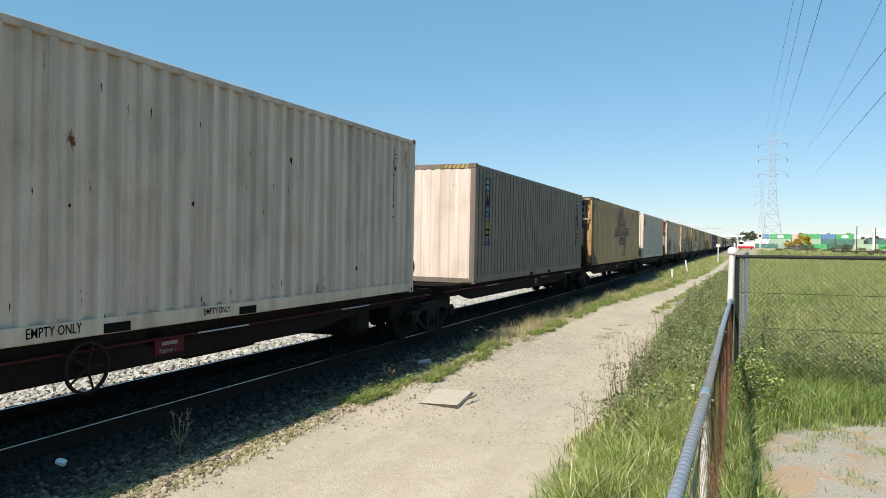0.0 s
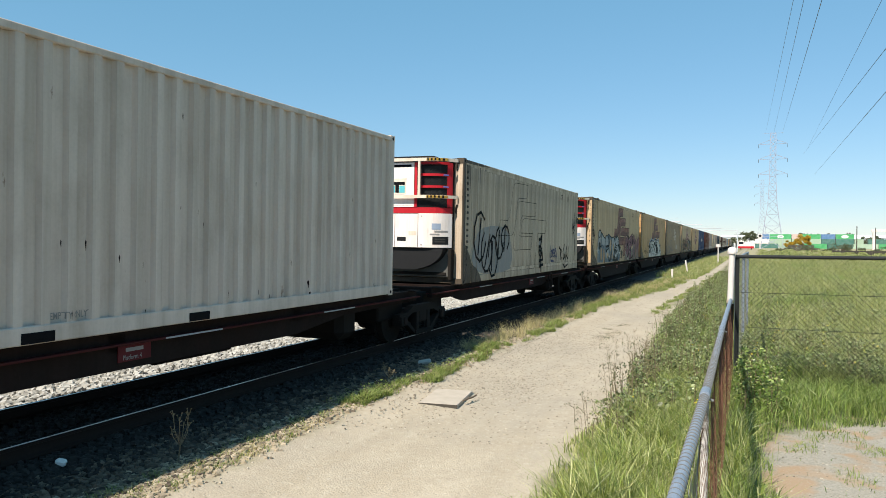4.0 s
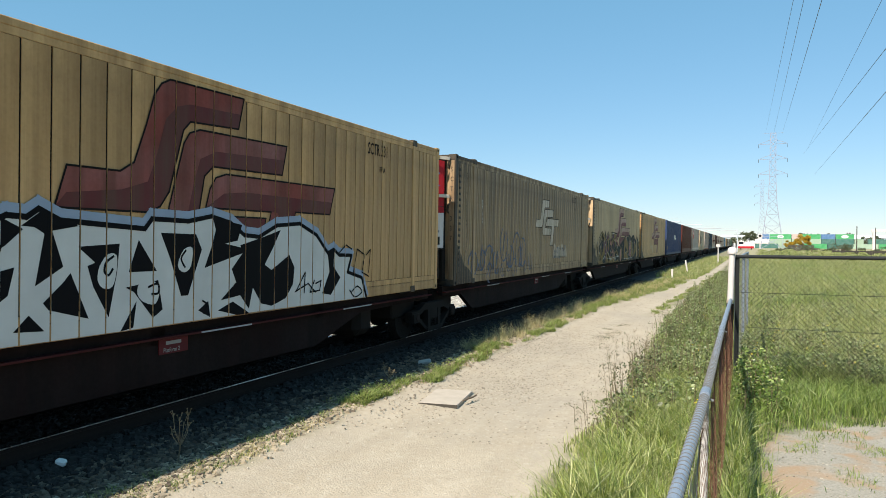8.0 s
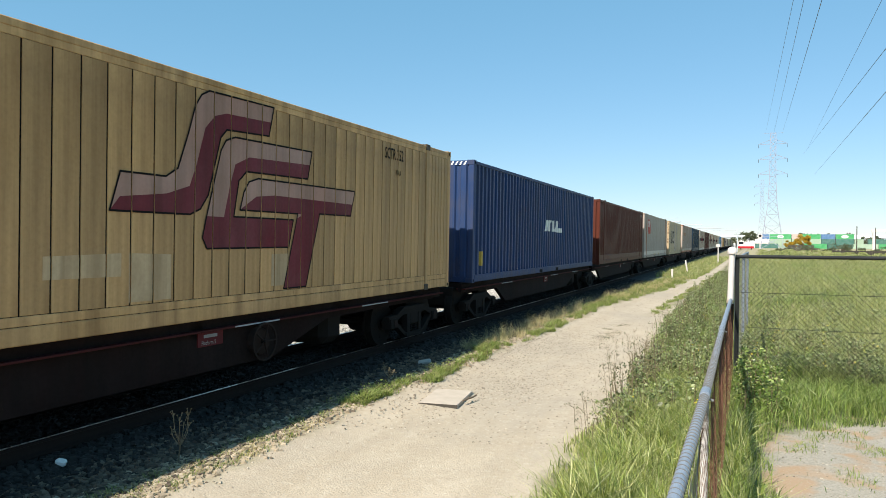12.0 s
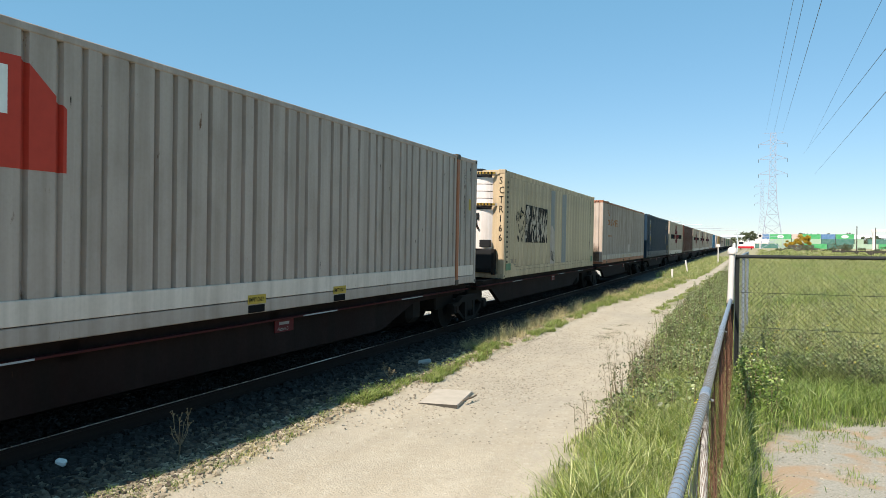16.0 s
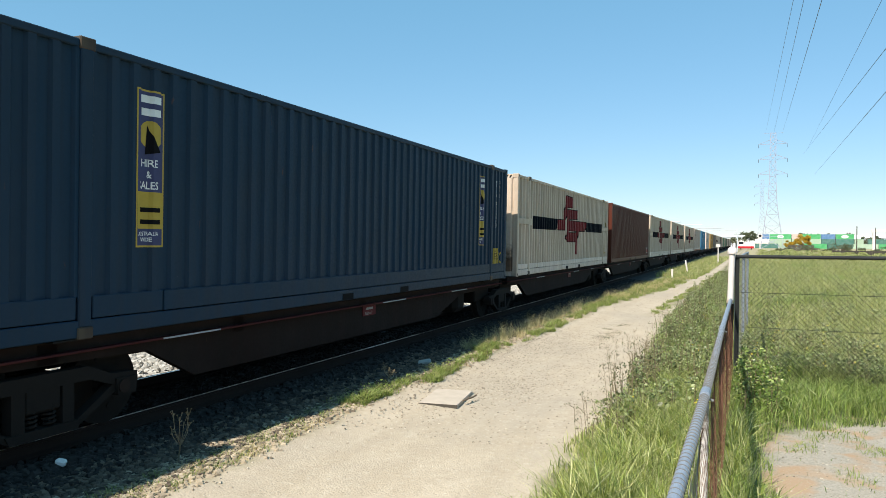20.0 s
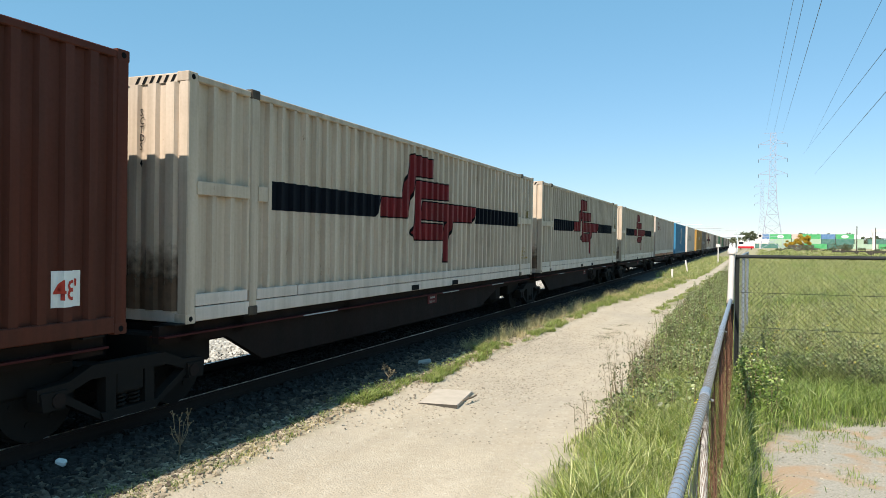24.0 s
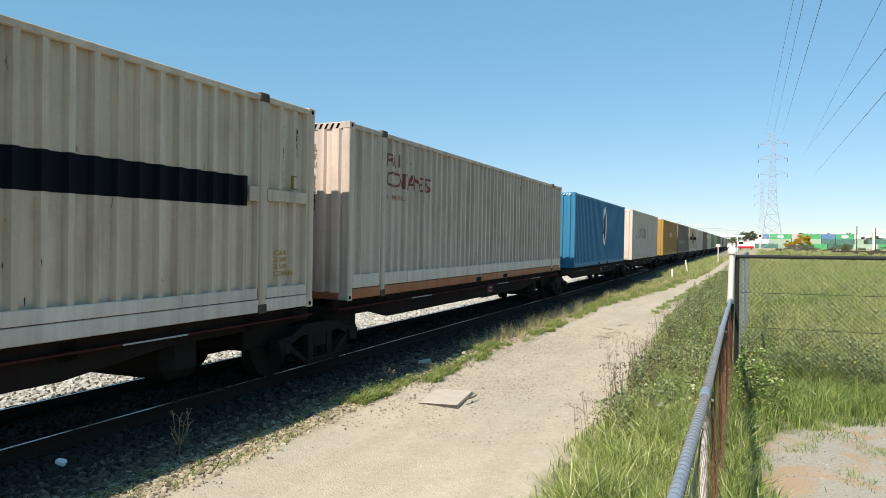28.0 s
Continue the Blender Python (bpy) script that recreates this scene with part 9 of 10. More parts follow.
    weeds("dark_weeds", spots, "dark ragged weeds at the edge of the track", 7, 0.042, 110, "dark_weed")
    spots = [(rng.uniform(-1.4, -0.7), rng.uniform(7.6, 9.6), rng.uniform(0.22, 0.42), 0.17) for _ in range(22)]
    weeds("leafy_weeds", spots, "fresh broad leaves among the long grass", 45, 0.062, 80)
    spots = [(rng.uniform(-1.66, -1.35), rng.uniform(7.0, 8.4), rng.uniform(0.35, 0.52)) for _ in range(7)] + [(rng.uniform(-1.75, -1.2), rng.uniform(9.2, 13.5), rng.uniform(0.5, 0.8)) for _ in range(26)] + [(edge(RIGHT_EDGE, b) + rng.uniform(0.05, 0.7), b, rng.uniform(0.45, 0.75)) for b in rng.uniform(13, 30, 34)]
    seed_heads("dead_stalks", spots, "dead branching stalks standing out of the weeds", 46)
    spots = [(rng.uniform(0.0, 0.42), rng.uniform(9.6, 11.4), rng.uniform(0.35, 0.7), 0.2) for _ in range(20)]
    weeds("fence_weeds", spots, "leafy weeds in the fence corner", 8, 0.046, 200, "lush")
    # grass on the near side of the tall fence, round the bare patch
    n = 30000
    x, y = clumped(rng, n, -0.10, 2.8, 4.8, 12.2, 0.9, 26, 9)
    d = ((x - 1.85) ** 2) * 0.36 + ((y - 7.55) ** 2) * 0.19
    d = d + np.array([noise.noise((a * 1.5, b * 1.5, 2.0)) for a, b in zip(x, y)]) * 0.28
    tuft = np.array([noise.noise((a * 3.2, b * 2.4, 8.0)) for a, b in zip(x, y)])
    keep = (d > 0.98) | ((tuft > 0.40) & (rng.random(n) < 0.45)) | (rng.random(n) < 0.01)
    x, y, d = x[keep], y[keep], d[keep]
    h = rng.uniform(0.08, 0.38, len(x)) * np.clip((d - 0.75) * 1.5, 0.2, 1.0)
    blades("lush_grass", x, y, h, rng.uniform(0.004, 0.011, len(x)), "lush", "lush green grass round a bare patch", 9, 0.8, 0.6)
    k = 420
    ang, rad = rng.uniform(0, 6.28, k), rng.random(k) ** 0.6 * 0.16
    cx = rng.choice([0.91, 0.63, 1.12, 0.97, 0.75, 1.25], k)
    cy = np.interp(cx, [0.63, 0.75, 0.91, 0.97, 1.12, 1.25], [8.41, 8.9, 9.2, 7.5, 9.07, 8.55])
    blades("tuft_grass", cx + np.cos(ang) * rad, cy + np.sin(ang) * rad * 1.5, rng.uniform(0.03, 0.10, k), rng.uniform(0.004, 0.008, k), "mat_green", "small tufts on the bare patch", 47, 1.3)
    # dense weeds and dark grass just behind the tall fence, then the open field
    spots = []
    for _ in range(170):
        b = 11.9 + 4.2 * rng.random() ** 1.2
        spots.append((rng.uniform(-0.05, 0.19 * b + 0.2), b, rng.uniform(0.2, 0.48), rng.uniform(0.16, 0.32)))
    weeds("fence_line_weeds", spots, "dark leafy weeds along the foot of the tall fence", 48, 0.048, 130)
    n = 95000
    y = 11.9 + 85 * rng.random(n) ** 1.8
    x = -0.6 - 0.012 * y + rng.random(n) * (0.195 * y + 2.2)
    keep = x > np.array([edge(RIGHT_EDGE, b) for b in y]) + 0.6
    x, y = x[keep], y[keep]
    m = np.array([noise.noise((a * 0.5, b * 0.3, 4.0)) for a, b in zip(x, y)])
    lusher = np.array([noise.noise((a * 0.28, b * 0.14, 14.0)) for a, b in zip(x, y)]) + np.clip((17 - y) / 8, -0.35, 0.5)
    h = rng.uniform(0.14, 0.42, len(x)) * (1 + 0.5 * m)
    w = rng.uniform(0.005, 0.011, len(x)) * (1 + y / 28)
    pick = lusher + rng.normal(0, 0.16, len(x)) > 0.0
    blades("field_grass", x[pick], y[pick], h[pick], w[pick], "lush", "patches of green grass in the field", 10, 0.7)
    blades("field_grass", x[~pick], y[~pick], h[~pick], w[~pick], "field", "tall yellow-green field grass", 49, 0.7)
    spots = []
    for _ in range(90):
        b = 15 + 38 * rng.random() ** 1.4
        spots.append((rng.uniform(-0.1, 0.18 * b + 0.4), b, rng.uniform(0.2, 0.5), rng.uniform(0.2, 0.5)))
    weeds("field_weeds", spots, "patches of leafy weeds in the field", 11, 0.055, 90)
    spots = []
    for _ in range(260):
        b = 95 + 150 * rng.random()
        a = rng.uniform(0.02 * b, 0.19 * b)
        if abs(b - 190 - 1.2 * (a - 11)) < 9 and a < 17:
            continue
        spots.append((a, b, rng.uniform(0.25, 0.7), rng.uniform(0.9, 2.2)))
    weeds("rough_growth", spots, "rough grass and low bushes at the end of the field", 50, 0.26, 26, "field")
    fx = [(rng.uniform(-1.3, -0.4), rng.uniform(7, 22)) for _ in range(16)] + [(rng.uniform(0.0, 0.15 * b + 0.3), b) for b in 11.3 + 24 * rng.random(80) ** 1.4]
    c = np.array([(a, b, height(a, b) + rng.uniform(0.3, 0.55)) for a, b in fx for _ in range(5)]) + rng.normal(0, 0.018, (len(fx) * 5, 3))
    vs, fs = leaf_cloud(c, 0.019, rng, 1.0, 1.0)
    tagged(new("flowers", raw("flowers", vs.tolist(), fs.tolist(), "flower")), "small scattered yellow flowers", "flowers", kind="stuff")
    # growth between the ruts of the track
    x, y = clumped(rng, 4200, 0.0, 1.0, 23, 60, 1.2, 40, 6)
    x = np.array([edge(MID_STRIP, b) for b in y]) + (x - 0.5) * 0.42
    blades("rut_grass", x, y, rng.uniform(0.03, 0.14, len(x)), rng.uniform(0.006, 0.012, len(x)) * (1 + y / 40), "mat_green", "low growth between the wheel ruts", 12, 1.0)
    x, y = clumped(rng, 420, -3.25, -2.85, 16.5, 20.5, 1.0, 32, 51)
    blades("rut_tuft", x, y, rng.uniform(0.02, 0.05, len(x)), rng.uniform(0.008, 0.014, len(x)), "dark_weed", "flat dark tufts in the middle of the track", 52, 1.4)
    # rough growth on both sides where the track runs out of sight
    n = 16000
    y = 48 + 75 * rng.random(n) ** 1.2
    side = rng.random(n) < 0.6
    lo = np.array([edge(LEFT_EDGE, b) for b in y])
    hi = np.array([edge(RIGHT_EDGE, b) for b in y])
    x = np.where(side, -5.3 + rng.random(n) * (lo + 5.2), hi + 0.1 + rng.random(n) * 2.2)
    blades("far_verge_grass", x, y, rng.uniform(0.12, 0.5, n), rng.uniform(0.014, 0.035, n), "field", "rough grass along the far end of the track", 53, 0.7)
    # scrub beyond the railway
    n = 14000
    y = 8 + 70 * rng.random(n) ** 1.2
    x = rng.uniform(-24, -13, n)
    blades("scrub_grass", x, y, rng.uniform(0.15, 0.6, n), rng.uniform(0.01, 0.025, n), "field", "rough grass beyond the railway", 13)
    spots = [(rng.uniform(-30, -15), rng.uniform(10, 70), rng.uniform(0.5, 1.3), rng.uniform(0.4, 0.9)) for _ in range(90)]
    weeds("scrub", spots, "low scrub beyond the railway", 14, 0.14, 60)


def make_tree(label, x, y, h, r, seed, mat="leaf", name="tree", n=1500, leaf=0.35, trunk=0.18, lift=0.3):
    rng = np.random.default_rng(seed)
    t = thing(name, None, "", label, "tree" if name == "tree" else "bush")
    tr = bmesh.new()
    tube(tr, (x, y, -0.1), (x + 0.1, y, h * 0.45), trunk, 8, trunk * 0.6)
    tips = []
    for k in range(7):
        a = k * 0.9 + rng.uniform(0, 0.5)
        tip = (x + math.cos(a) * r * 0.6, y + math.sin(a) * r * 0.6, h * rng.uniform(0.55, 0.85))
        tube(tr, (x + 0.05, y, h * rng.uniform(0.2, 0.45)), tip, trunk * 0.4, 6, trunk * 0.1)
        tips.append(tip)
    part("trunk", tr, "bark", t)
    cs = []
    for k in range(16):
        c = np.array(tips[k % 7]) + rng.normal(0, 1, 3) * (r * 0.28, r * 0.28, h * 0.12)
        q = rng.normal(0, 1, (n // 16, 3))
        q /= np.linalg.norm(q, axis=1)[:, None]
        q *= (r * rng.uniform(0.25, 0.42)) * rng.random((n // 16, 1)) ** 0.4
        q = q * (1, 1, 0.75) + c
        q[:, 2] = np.maximum(q[:, 2], h * lift)
        cs.append(q)
    vs, fs = leaf_cloud(np.concatenate(cs), leaf, rng, 1.0, 1.5)
    part("crown", raw("crown", vs.tolist(), fs.tolist(), mat), None, t)
    return t


# ---- distance ----
def make_tower(x, y, h, w, seed=0):
    """Lattice transmission tower: four legs, bracing, three pairs of arms."""
    t = thing("transmission_tower", None, "", "tall pale steel lattice transmission tower", "tower", "power line towers")

    def half(z):
        return w / 2 if z <= 0 else float(np.interp(z, [0, h * 0.38, h * 0.62, h], [w / 2, w * 0.20, w * 0.135, w * 0.12]))
    zs = [0, h * 0.11, h * 0.2, h * 0.3, h * 0.38] + [h * (0.38 + 0.62 * k / 10) for k in range(1, 11)]
    r = h * 0.0013
    for sx in (-1, 1):
        for sy in (-1, 1):
            part("leg", pipe(bmesh.new(), [(x + sx * half(z), y + sy * half(z), z) for z in zs], r * 1.5, 4), "lattice", t)
    for a, b in zip(zs, zs[1:]):
        bm = bmesh.new()
        for sy in (-1, 1):
            tube(bm, (x - half(a), y + sy * half(a), a), (x + half(b), y + sy * half(b), b), r, 4)
            tube(bm, (x + half(a), y + sy * half(a), a), (x - half(b), y + sy * half(b), b), r, 4)
            tube(bm, (x - half(b), y + sy * half(b), b), (x + half(b), y + sy * half(b), b), r, 4)
        part("bracing", bm, "lattice", t)
    for f in (0.66, 0.79, 0.92):
        z = h * f
        for s in (-1, 1):
            tip = (x + s * w * 0.62, y, z - h * 0.012)
            bm = bmesh.new()
            for sy in (-1, 1):
                tube(bm, (x + s * half(z), y + sy * half(z), z + h * 0.022), tip, r, 4)
                tube(bm, (x + s * half(z), y + sy * half(z), z - h * 0.015), tip, r, 4)
            a = part("cross_arm", bm, "lattice", t)
            part("insulator", tube(bmesh.new(), tip, (tip[0], tip[1], tip[2] - h * 0.03), r * 1.2, 6), "timber", a)
    part("earth_bar", tube(bmesh.new(), (x - w * 0.45, y, h), (x + w * 0.45, y, h), r, 4), "lattice", t)
    return t


def make_wire(p, q, r, sag=0.0):
    w = thing("power_line", None, "", "thin dark overhead power line", "cable", "overhead power lines")
    p, q = Vector(p), Vector(q)
    pts = [p.lerp(q, k / 14) - Vector((0, 0, sag * 4 * (k / 14) * (1 - k / 14))) for k in range(15)]
    part("strand", pipe(bmesh.new(), pts, r, 4), "cable", w)


def yard_box(x0, x1, y, z0, z1, mat, oval=False):
    b = thing("yard_container", None, "", "stacked %s container in a far yard" % mat.replace("yard_", ""), "container", "containers in the far yard")
    d = 2.4
    n = max(4, int((x1 - x0) / 0.4))
    bm = bmesh.new()
    lo = [bm.verts.new((x0 + (x1 - x0) * k / n, y - (0.05 if k % 2 else 0), z0)) for k in range(n + 1)]
    hi = [bm.verts.new((x0 + (x1 - x0) * k / n, y - (0.05 if k % 2 else 0), z1)) for k in range(n + 1)]
    for k in range(n):
        bm.faces.new((lo[k], lo[k + 1], hi[k + 1], hi[k]))
    box(bm, x0, x1, y + 0.02, y + d, z0, z1)
    part("shell", bm, mat, b)
    for x in (x0 + 0.08, x1 - 0.08):
        part("corner_post", boxed(x - 0.08, x + 0.08, y - 0.08, y + 0.08, z0, z1), mat, b)
    if oval:
        o = bmesh.new()
        vs = [o.verts.new(((x0 + x1) / 2 + 1.6 * math.cos(k * math.pi / 12), y - 0.07, (z0 + z1) / 2 + 0.75 * math.sin(k * math.pi / 12))) for k in range(24)]
        o.faces.new(vs)
        part("oval_mark", o, "bright", b)


def make_gantry(y, x0, x1, z, post=False):
    g = thing("track_gantry", None, "", "white steel gantry beam over the railway", "gantry", "gantries over the railway")
    part("beam", boxed(x0, x1, y - 0.12, y + 0.12, z - 0.2, z, bevel=0.02), "gantry_grey", g)
    part("walkway", boxed(x0, x1 - 0.3, y - 0.4, y - 0.16, z + 0.36, z + 0.40), "gantry_grey", g)
    part("post", boxed(x0 - 0.15, x0 + 0.15, y - 0.15, y + 0.15, -0.1, z - 0.28, bevel=0.02), "gantry_grey", g)
    if post:
        part("post", boxed(x1 - 0.3, x1, y - 0.15, y + 0.15, -0.1, z - 0.28, bevel=0.02), "gantry_grey", g)


def paling_fence(p, q, h, label, n):
    f = thing("paling_fence", None, "", label, "fence")
    p, q = Vector(p), Vector(q)
    d = (q - p).normalized()
    for k in range(n):
        c = p.lerp(q, (k + 0.5) / n)
        w = (q - p).length / n * 0.42
        bm = bmesh.new()
        slab(bm, [(-w, 0), (w, 0), (w, h - 0.05 * (k % 3)), (-w, h - 0.04)], -0.03, 0.03)
        bm.transform(Matrix.Translation(c) @ Matrix.Rotation(math.atan2(d.y, d.x) - math.pi / 2, 4, "Z"))
        part("paling", bm, "timber", f)
    bm = bmesh.new()
    tube(bm, p + Vector((0, 0.06, h * 0.75)), q + Vector((0, 0.06, h * 0.75)), 0.05, 4)
    part("rail", bm, "timber", f)


def make_shed(label, x, y, w, d, h, rise, turn=0.0, wall="shed", roof="roof", doors=2):
    s = thing("shed", None, "", label, "building")
    s.matrix_basis = pose(x, y, 0, 0, 0, turn)
    wl = bmesh.new()
    n = int(w / 0.9)
    for k in range(n):
        a = -w / 2 + w * k / n
        box(wl, a, a + w / n * 0.94, -d / 2 - 0.03, -d / 2, 0, h)
    box(wl, -w / 2, w / 2, -d / 2, d / 2, 0, h)
    part("wall", wl, wall, s)
    r = bmesh.new()
    vs = [r.verts.new(p) for p in ((-w / 2 - 0.3, -d / 2 - 0.4, h), (w / 2 + 0.3, -d / 2 - 0.4, h), (w / 2 + 0.3, 0, h + rise), (-w / 2 - 0.3, 0, h + rise), (-w / 2 - 0.3, d / 2 + 0.4, h), (w / 2 + 0.3, d / 2 + 0.4, h))]
    for f in ((0, 1, 2, 3), (3, 2, 5, 4), (0, 3, 4), (1, 5, 2), (0, 4, 5, 1)):
        r.faces.new([vs[i] for i in f])
    part("roof", r, roof, s)
    for k in range(doors):
        a = -w / 2 + w * (k + 0.5) / doors
        part("door", boxed(a - 1.4, a + 1.4, -d / 2 - 0.06, -d / 2 - 0.035, 0, min(3.2, h - 0.5)), "dark_glass", s)
    return s


make_low_fence()
make_tall_fence()
make_far_fence()
make_corner_post()
make_marker(-3.95, 45, 0.62, 0.0)
make_marker(-3.74, 55, 0.95, -0.16)
make_marker(-2.62, 86, 2.15, 0.0, True)
make_pit_lid()
make_dry_weed(-5.12, 5.45, 0.52, 1)
make_dry_weed(-4.95, 9.6, 0.30, 2)
st = thing("stone", boxed(-0.05, 0.05, -0.035, 0.035, -0.02, 0.05, bevel=0.018), "bright", "single pale white stone on the dark ballast", "stone")
st.matrix_basis = pose(-5.97, 4.82, 0.06, 8, 12, 30)
lump = thing("concrete_lump", boxed(-0.12, 0.12, -0.07, 0.07, -0.03, 0.045, bevel=0.022), "pale_stone", "pale broken lump of concrete in the ballast", "stone")
lump.matrix_basis = pose(-5.28, 11.7, height(-5.28, 11.7) + 0.03, 6, -9, 28)
grow()

make_tower(11.4, 340, 50.2, 9.2)
make_tower(13.4, 620, 53, 9.0)
for p, q, r in (((8.3, 340, 50), (3.3, 60, 20.7), 0.018), ((11.6, 340, 50), (4.0, 60, 20.6), 0.022), ((15.0, 340, 50), (5.2, 60, 20.4), 0.028),
                ((25.4, 340, 44.5), (9.1, 60, 20.0), 0.018), ((23.2, 340, 40.7), (9.5, 60, 16.6), 0.022), ((27.6, 340, 32.0), (9.5, 60, 13.4), 0.022)):
    q = Vector(p).lerp(Vector(q), 1.12)
    make_wire(p, q, r, 0.0)

for k, (y, x1, z) in enumerate(((100, -7.8, 5.2), (138, -7.0, 5.75), (172, -4.6, 5.8), (212, -1.4, 6.0))):
    make_gantry(y, -14.0, x1, z, k == 3)

Y = 400
for x0, x1, row, m, o in ((12.3, 22.2, 2, "yard_green", True), (12.3, 22.2, 1, "yard_pale", False), (22.5, 26.2, 2, "yard_pink", False), (26.5, 35.4, 2, "yard_green", False), (22.5, 35.4, 1, "yard_pale", False),
                          (35.7, 41.8, 2, "yard_blue", False), (35.7, 41.8, 1, "yard_teal", False), (42.1, 49.9, 2, "yard_green", True), (42.1, 49.9, 1, "yard_teal", False), (50.2, 54.0, 1, "yard_pale", False),
                          (56.0, 71.0, 1, "yard_teal", False), (5.5, 11.7, 1, "yard_white", False), (8.9, 12.1, 2, "yard_blue", False)):
    yard_box(x0, x1, Y, 2.4 * row, 2.4 * row + 2.4, m, o)
for k in range(6):
    yard_box(5.5 + 11 * k, 16.3 + 11 * k, Y, 0.0, 2.4, ("yard_teal", "yard_pale", "yard_green")[k % 3])
make_shed("low white-roofed sheds beyond the container yard", 53, 430, 12, 12, 5.2, 2.0)
make_shed("long pale shed behind the container yard", 33, 470, 90, 22, 6.0, 1.6, doors=5)
g = thing("yard_crane", None, "", "white portal frame crane at the container yard", "crane")
for x in (51.0, 66.0):
    part("leg", boxed(x - 0.5, x + 0.5, 349.5, 350.5, 0, 8.0, bevel=0.05), "post_white", g)
part("girder", boxed(50.0, 67.5, 349.4, 350.6, 7.6, 8.6, bevel=0.06), "post_white", g)
make_tree("bush covered in golden wattle bloom", 18.6, 275, 4.8, 2.7, 21, "wattle", "wattle_bush", 3000, 0.42, 0.16, 0.1)
make_tree("smaller golden wattle bush", 14.9, 272, 3.2, 1.7, 22, "wattle", "wattle_bush", 1500, 0.38, 0.12, 0.1)
for k in range(16):
    make_tree("low dark shrub in the rough ground", 9.0 + 2.6 * k + (k * 7) % 3, 205 + (k * 31) % 60, 0.9 + (k % 4) * 0.25, 1.3, 60 + k, n=350, leaf=0.28, trunk=0.06, lift=0.05, name="shrub")
make_tree("olive-green tree beside the crossing", 3.0, 430, 8.6, 4.2, 23, n=1800, leaf=0.6, lift=0.12)
make_tree("dark shrub by the paling fence", 19.4, 172, 2.6, 2.0, 24, n=900, leaf=0.2, lift=0.1)
for k in range(14):
    make_tree("distant grey-green tree on the skyline", 60 - 9 * k + (k % 3) * 3, 420 + (k * 37) % 90, 6 + (k * 13) % 4, 4.5, 40 + k, n=700, leaf=0.9, lift=0.1)
paling_fence((13.6, 260, 0), (21.2, 260, 0), 2.0, "dark timber paling fence by the crossing", 22)
paling_fence((17.2, 170, 0), (28.0, 158, 0), 1.0, "dark paling fence along the field", 44)
v = thing("barrier_truck", None, "", "white and red service truck waiting at the crossing", "truck")
part("cab", boxed(-1.8, 0.2, 290, 293, 0.9, 3.4, bevel=0.2), "post_white", v)
part("body", boxed(0.4, 3.6, 290, 293.2, 0.9, 3.0, bevel=0.08), "post_white", v)
part("bumper", boxed(-1.85, 3.65, 289.8, 290.0, 0.5, 1.3, bevel=0.05), "unit_red", v)
part("windscreen", boxed(-1.6, 0.0, 289.97, 289.995, 2.1, 3.0), "dark_glass", v)
for x in (-0.9, 2.7):
    part("wheel", ring(bmesh.new(), (x, 290.3, 0.5), 0.12, 0.5, -0.2, 0.2, 16), "black", v)
s = thing("crossing_signal", None, "", "white post with a dark round crossing light", "signal")
part("mast", tube(bmesh.new(), (6.45, 330, -0.1), (6.45, 330, 5.8), 0.2, 10), "post_white", s)
part("disc", tube(bmesh.new(), (6.45, 329.8, 5.6), (6.45, 329.7, 5.6), 0.9, 18), "post_white", s)
part("lamp", tube(bmesh.new(), (6.45, 329.7, 5.6), (6.45, 329.65, 5.6), 0.55, 14), "black", s)
part("sign", boxed(5.7, 7.2, 329.8, 329.85, 3.4, 4.4, bevel=0.02), "post_white", s)
for x, y, h in ((23.0, 180, 6.2), (31.0, 210, 6.5)):
    p = thing("power_pole", None, "", "slim dark timber pole in the distance", "pole", "timber poles")
    part("pole", tube(bmesh.new(), (x, y, 0), (x, y, h), 0.13, 8, 0.09), "timber", p)

# beyond the railway
for k in range(3):
    b = thing("concrete_beams", None, "", "long weathered concrete beams stacked on bearers", "beams", "stacked concrete beams")
    for row in range(3):
        part("beam", boxed(-25.6 - 0.1 * k, -25.0, 8 + 16 * k, 23 + 16 * k, 0.15 + 0.46 * row, 0.50 + 0.46 * row, bevel=0.02), "concrete", b)
    for y in range(5):
        part("bearer", boxed(-25.7, -24.9, 9 + 16 * k + 3 * y, 9.2 + 16 * k + 3 * y, 0.0, 0.15), "timber", b)
make_shed("long low white shed beyond the railway", -95, 62, 46, 16, 3.3, 0.7, 84, doors=3)
make_shed("white warehouse with pale roof beyond the railway", -92, 108, 30, 14, 4.0, 1.4, 80, doors=2)
c = thing("crate_stack", None, "", "tall stack of red plastic crates beyond the railway", "crates")
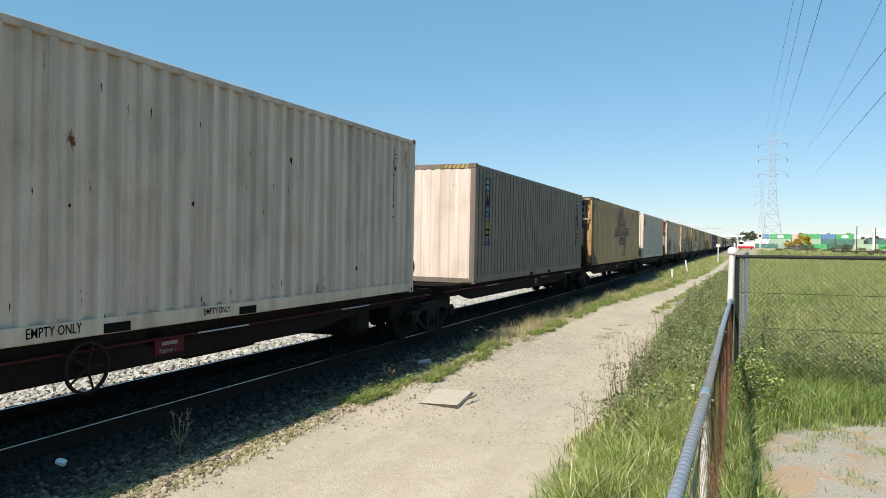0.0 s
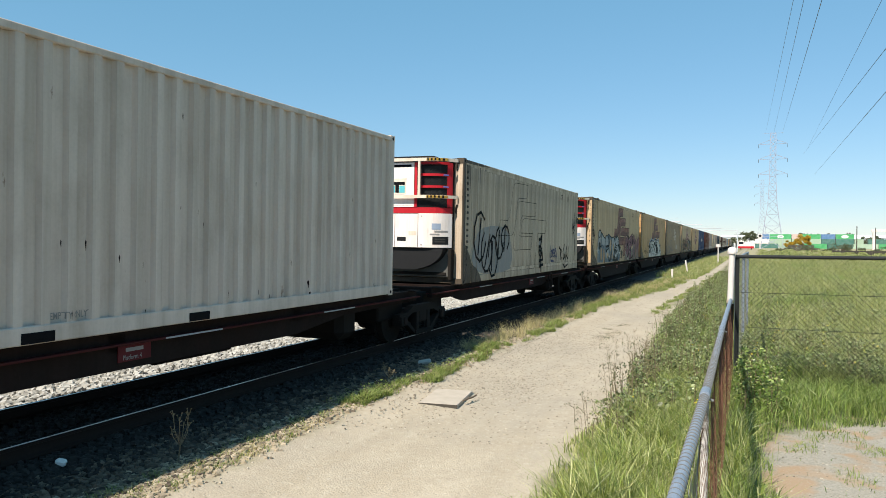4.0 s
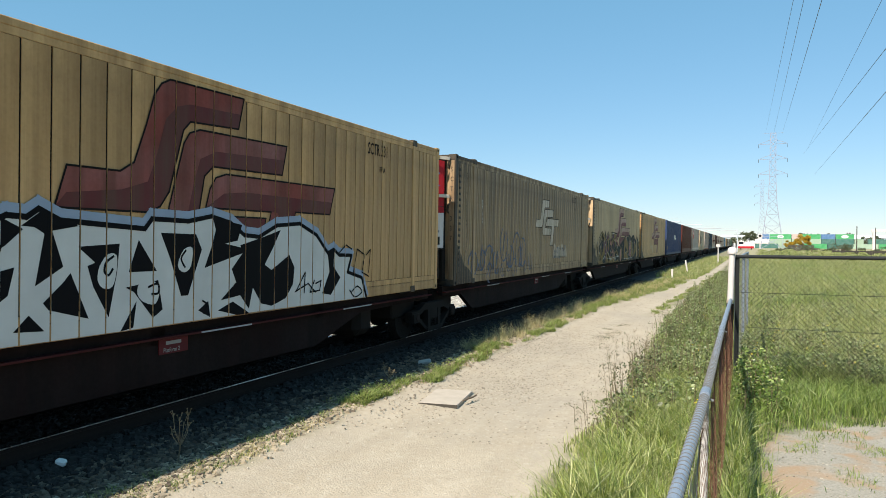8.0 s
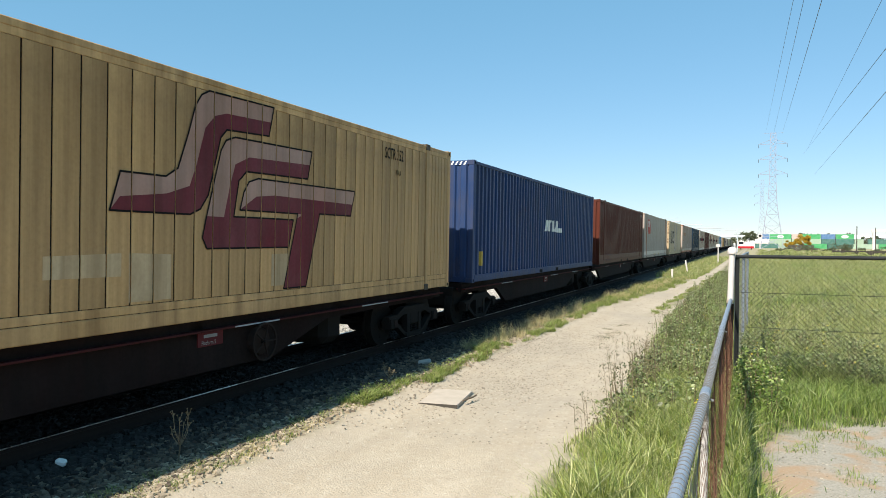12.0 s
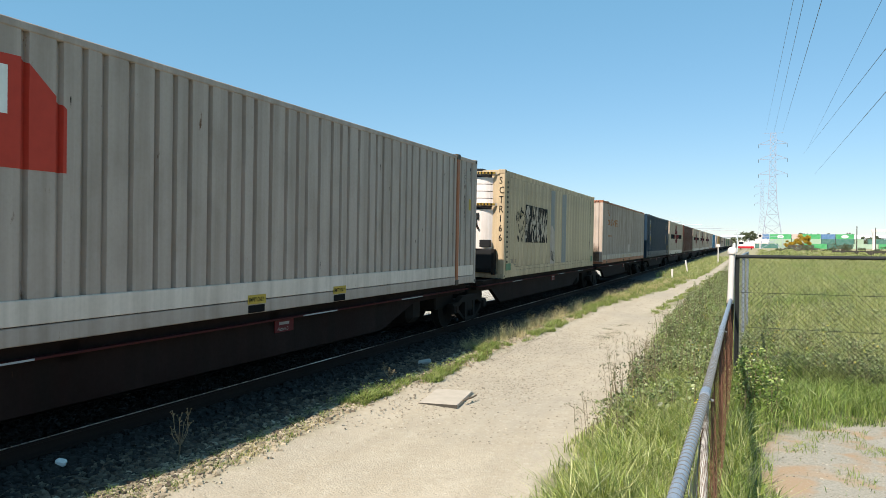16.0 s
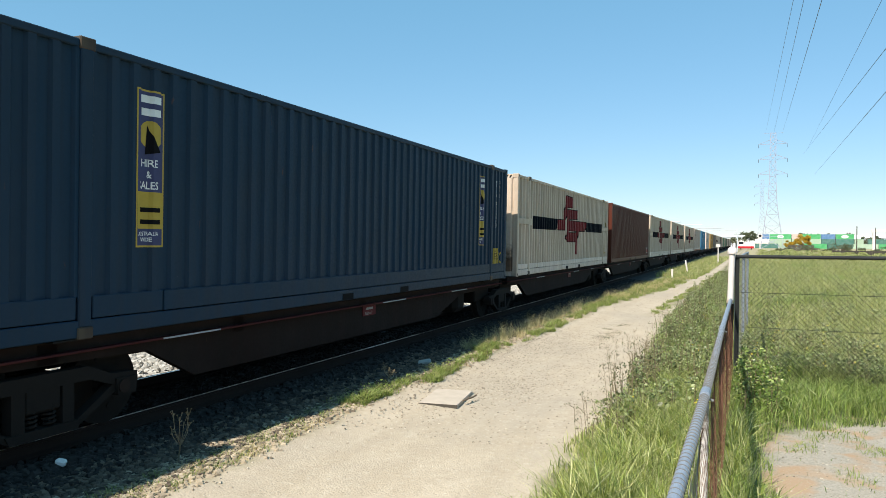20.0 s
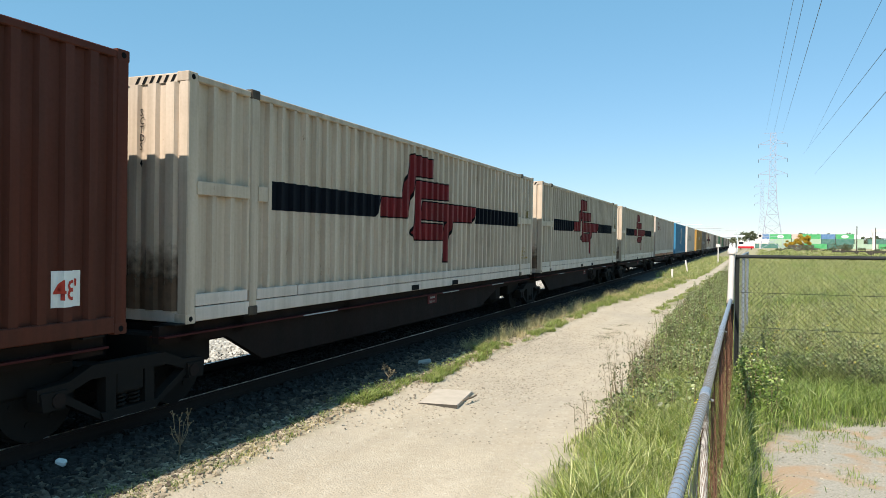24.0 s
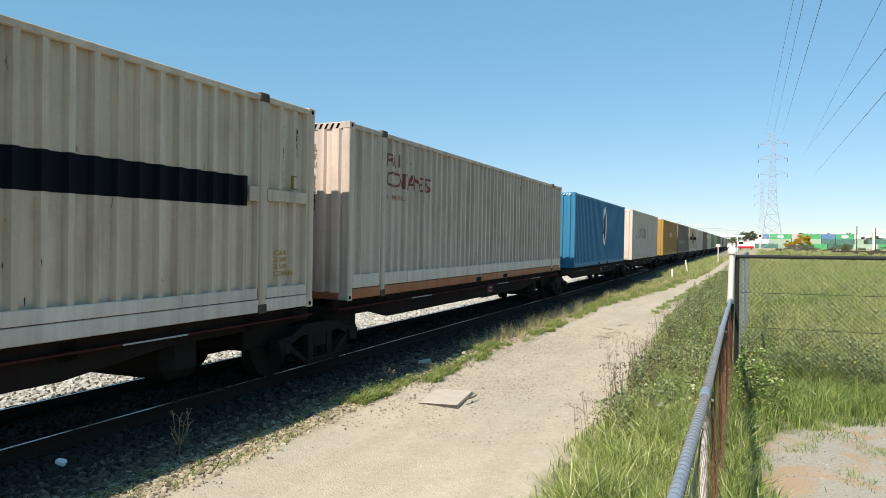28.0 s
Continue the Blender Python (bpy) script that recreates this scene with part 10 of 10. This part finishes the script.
for i in range(8):
    for j in range(4):
        hh = 0.5 if (i + j) % 3 else 0.46
        part("crate", boxed(-46, -44.9, 43.0 + i * 0.62, 43.58 + i * 0.62, 0.1 + j * 0.62, 0.1 + j * 0.62 + hh, bevel=0.02), "crate", c)
b = thing("blue_skip", None, "", "blue steel bin beyond the railway", "bin")
part("tub", slab(bmesh.new(), [(40.6, -0.12), (42.2, -0.12), (42.4, 2.1), (40.4, 2.1)], -46, -44.5), "yard_blue", b)
rng = np.random.default_rng(77)
for k in range(22):
    y = 30 + 9 * k
    make_tree("dark gum tree on the rise beyond the railway", -125 - rng.uniform(0, 45), y, rng.uniform(5.5, 9.0), rng.uniform(4.0, 6.5), 100 + k, n=800, leaf=0.8, lift=0.1)
for x, y in ((-60, 48), (-64, 60)):
    p = thing("power_pole", None, "", "timber power pole with a cross arm beyond the railway", "pole", "timber poles")
    part("pole", tube(bmesh.new(), (x, y, 0), (x, y, 5.2), 0.12, 8, 0.09), "timber", p)
    part("cross_arm", boxed(x - 0.9, x + 0.9, y - 0.05, y + 0.05, 4.7, 4.82), "timber", p)
for y in (20, 120):
    p = thing("power_pole", None, "", "tall timber power pole beyond the railway", "pole", "timber poles")
    part("pole", tube(bmesh.new(), (-70, y, 0), (-70, y, 13.8), 0.16, 8, 0.11), "timber", p)
for z in (11.0, 12.2, 13.4):
    make_wire((-69.9, 20, z), (-69.9, 120, z - 1.0), 0.03, 1.0)


# ---- movement ----
def motions():
    for ob, start, z in TRAIN:
        walk(ob, [(t, pose(TRACK_X, start - run, z, 0, LEAN, 0)) for t, run in RUN])
    for ob, start in WAGONS:
        walk(ob, [(t, pose(TRACK_X, start - run, RAIL_Z, 0, 0, 0)) for t, run in RUN])
    ts = [r[0] for r in RUN]
    ds = [r[1] for r in RUN]
    steps = [k / FPS for k in range(int(28 * FPS) + 1)]
    lead = WHEELSETS[0]
    walk(lead, [(t, Matrix.Rotation(float(np.interp(t, ts, ds)) / 0.43, 4, "X")) for t in steps])
    turn = lead.animation_data
    for w in WHEELSETS[1:]:
        w.rotation_mode = "QUATERNION"
        keys = w.animation_data_create()
        keys.action = turn.action
        keys.action_slot = turn.action_slot


motions()
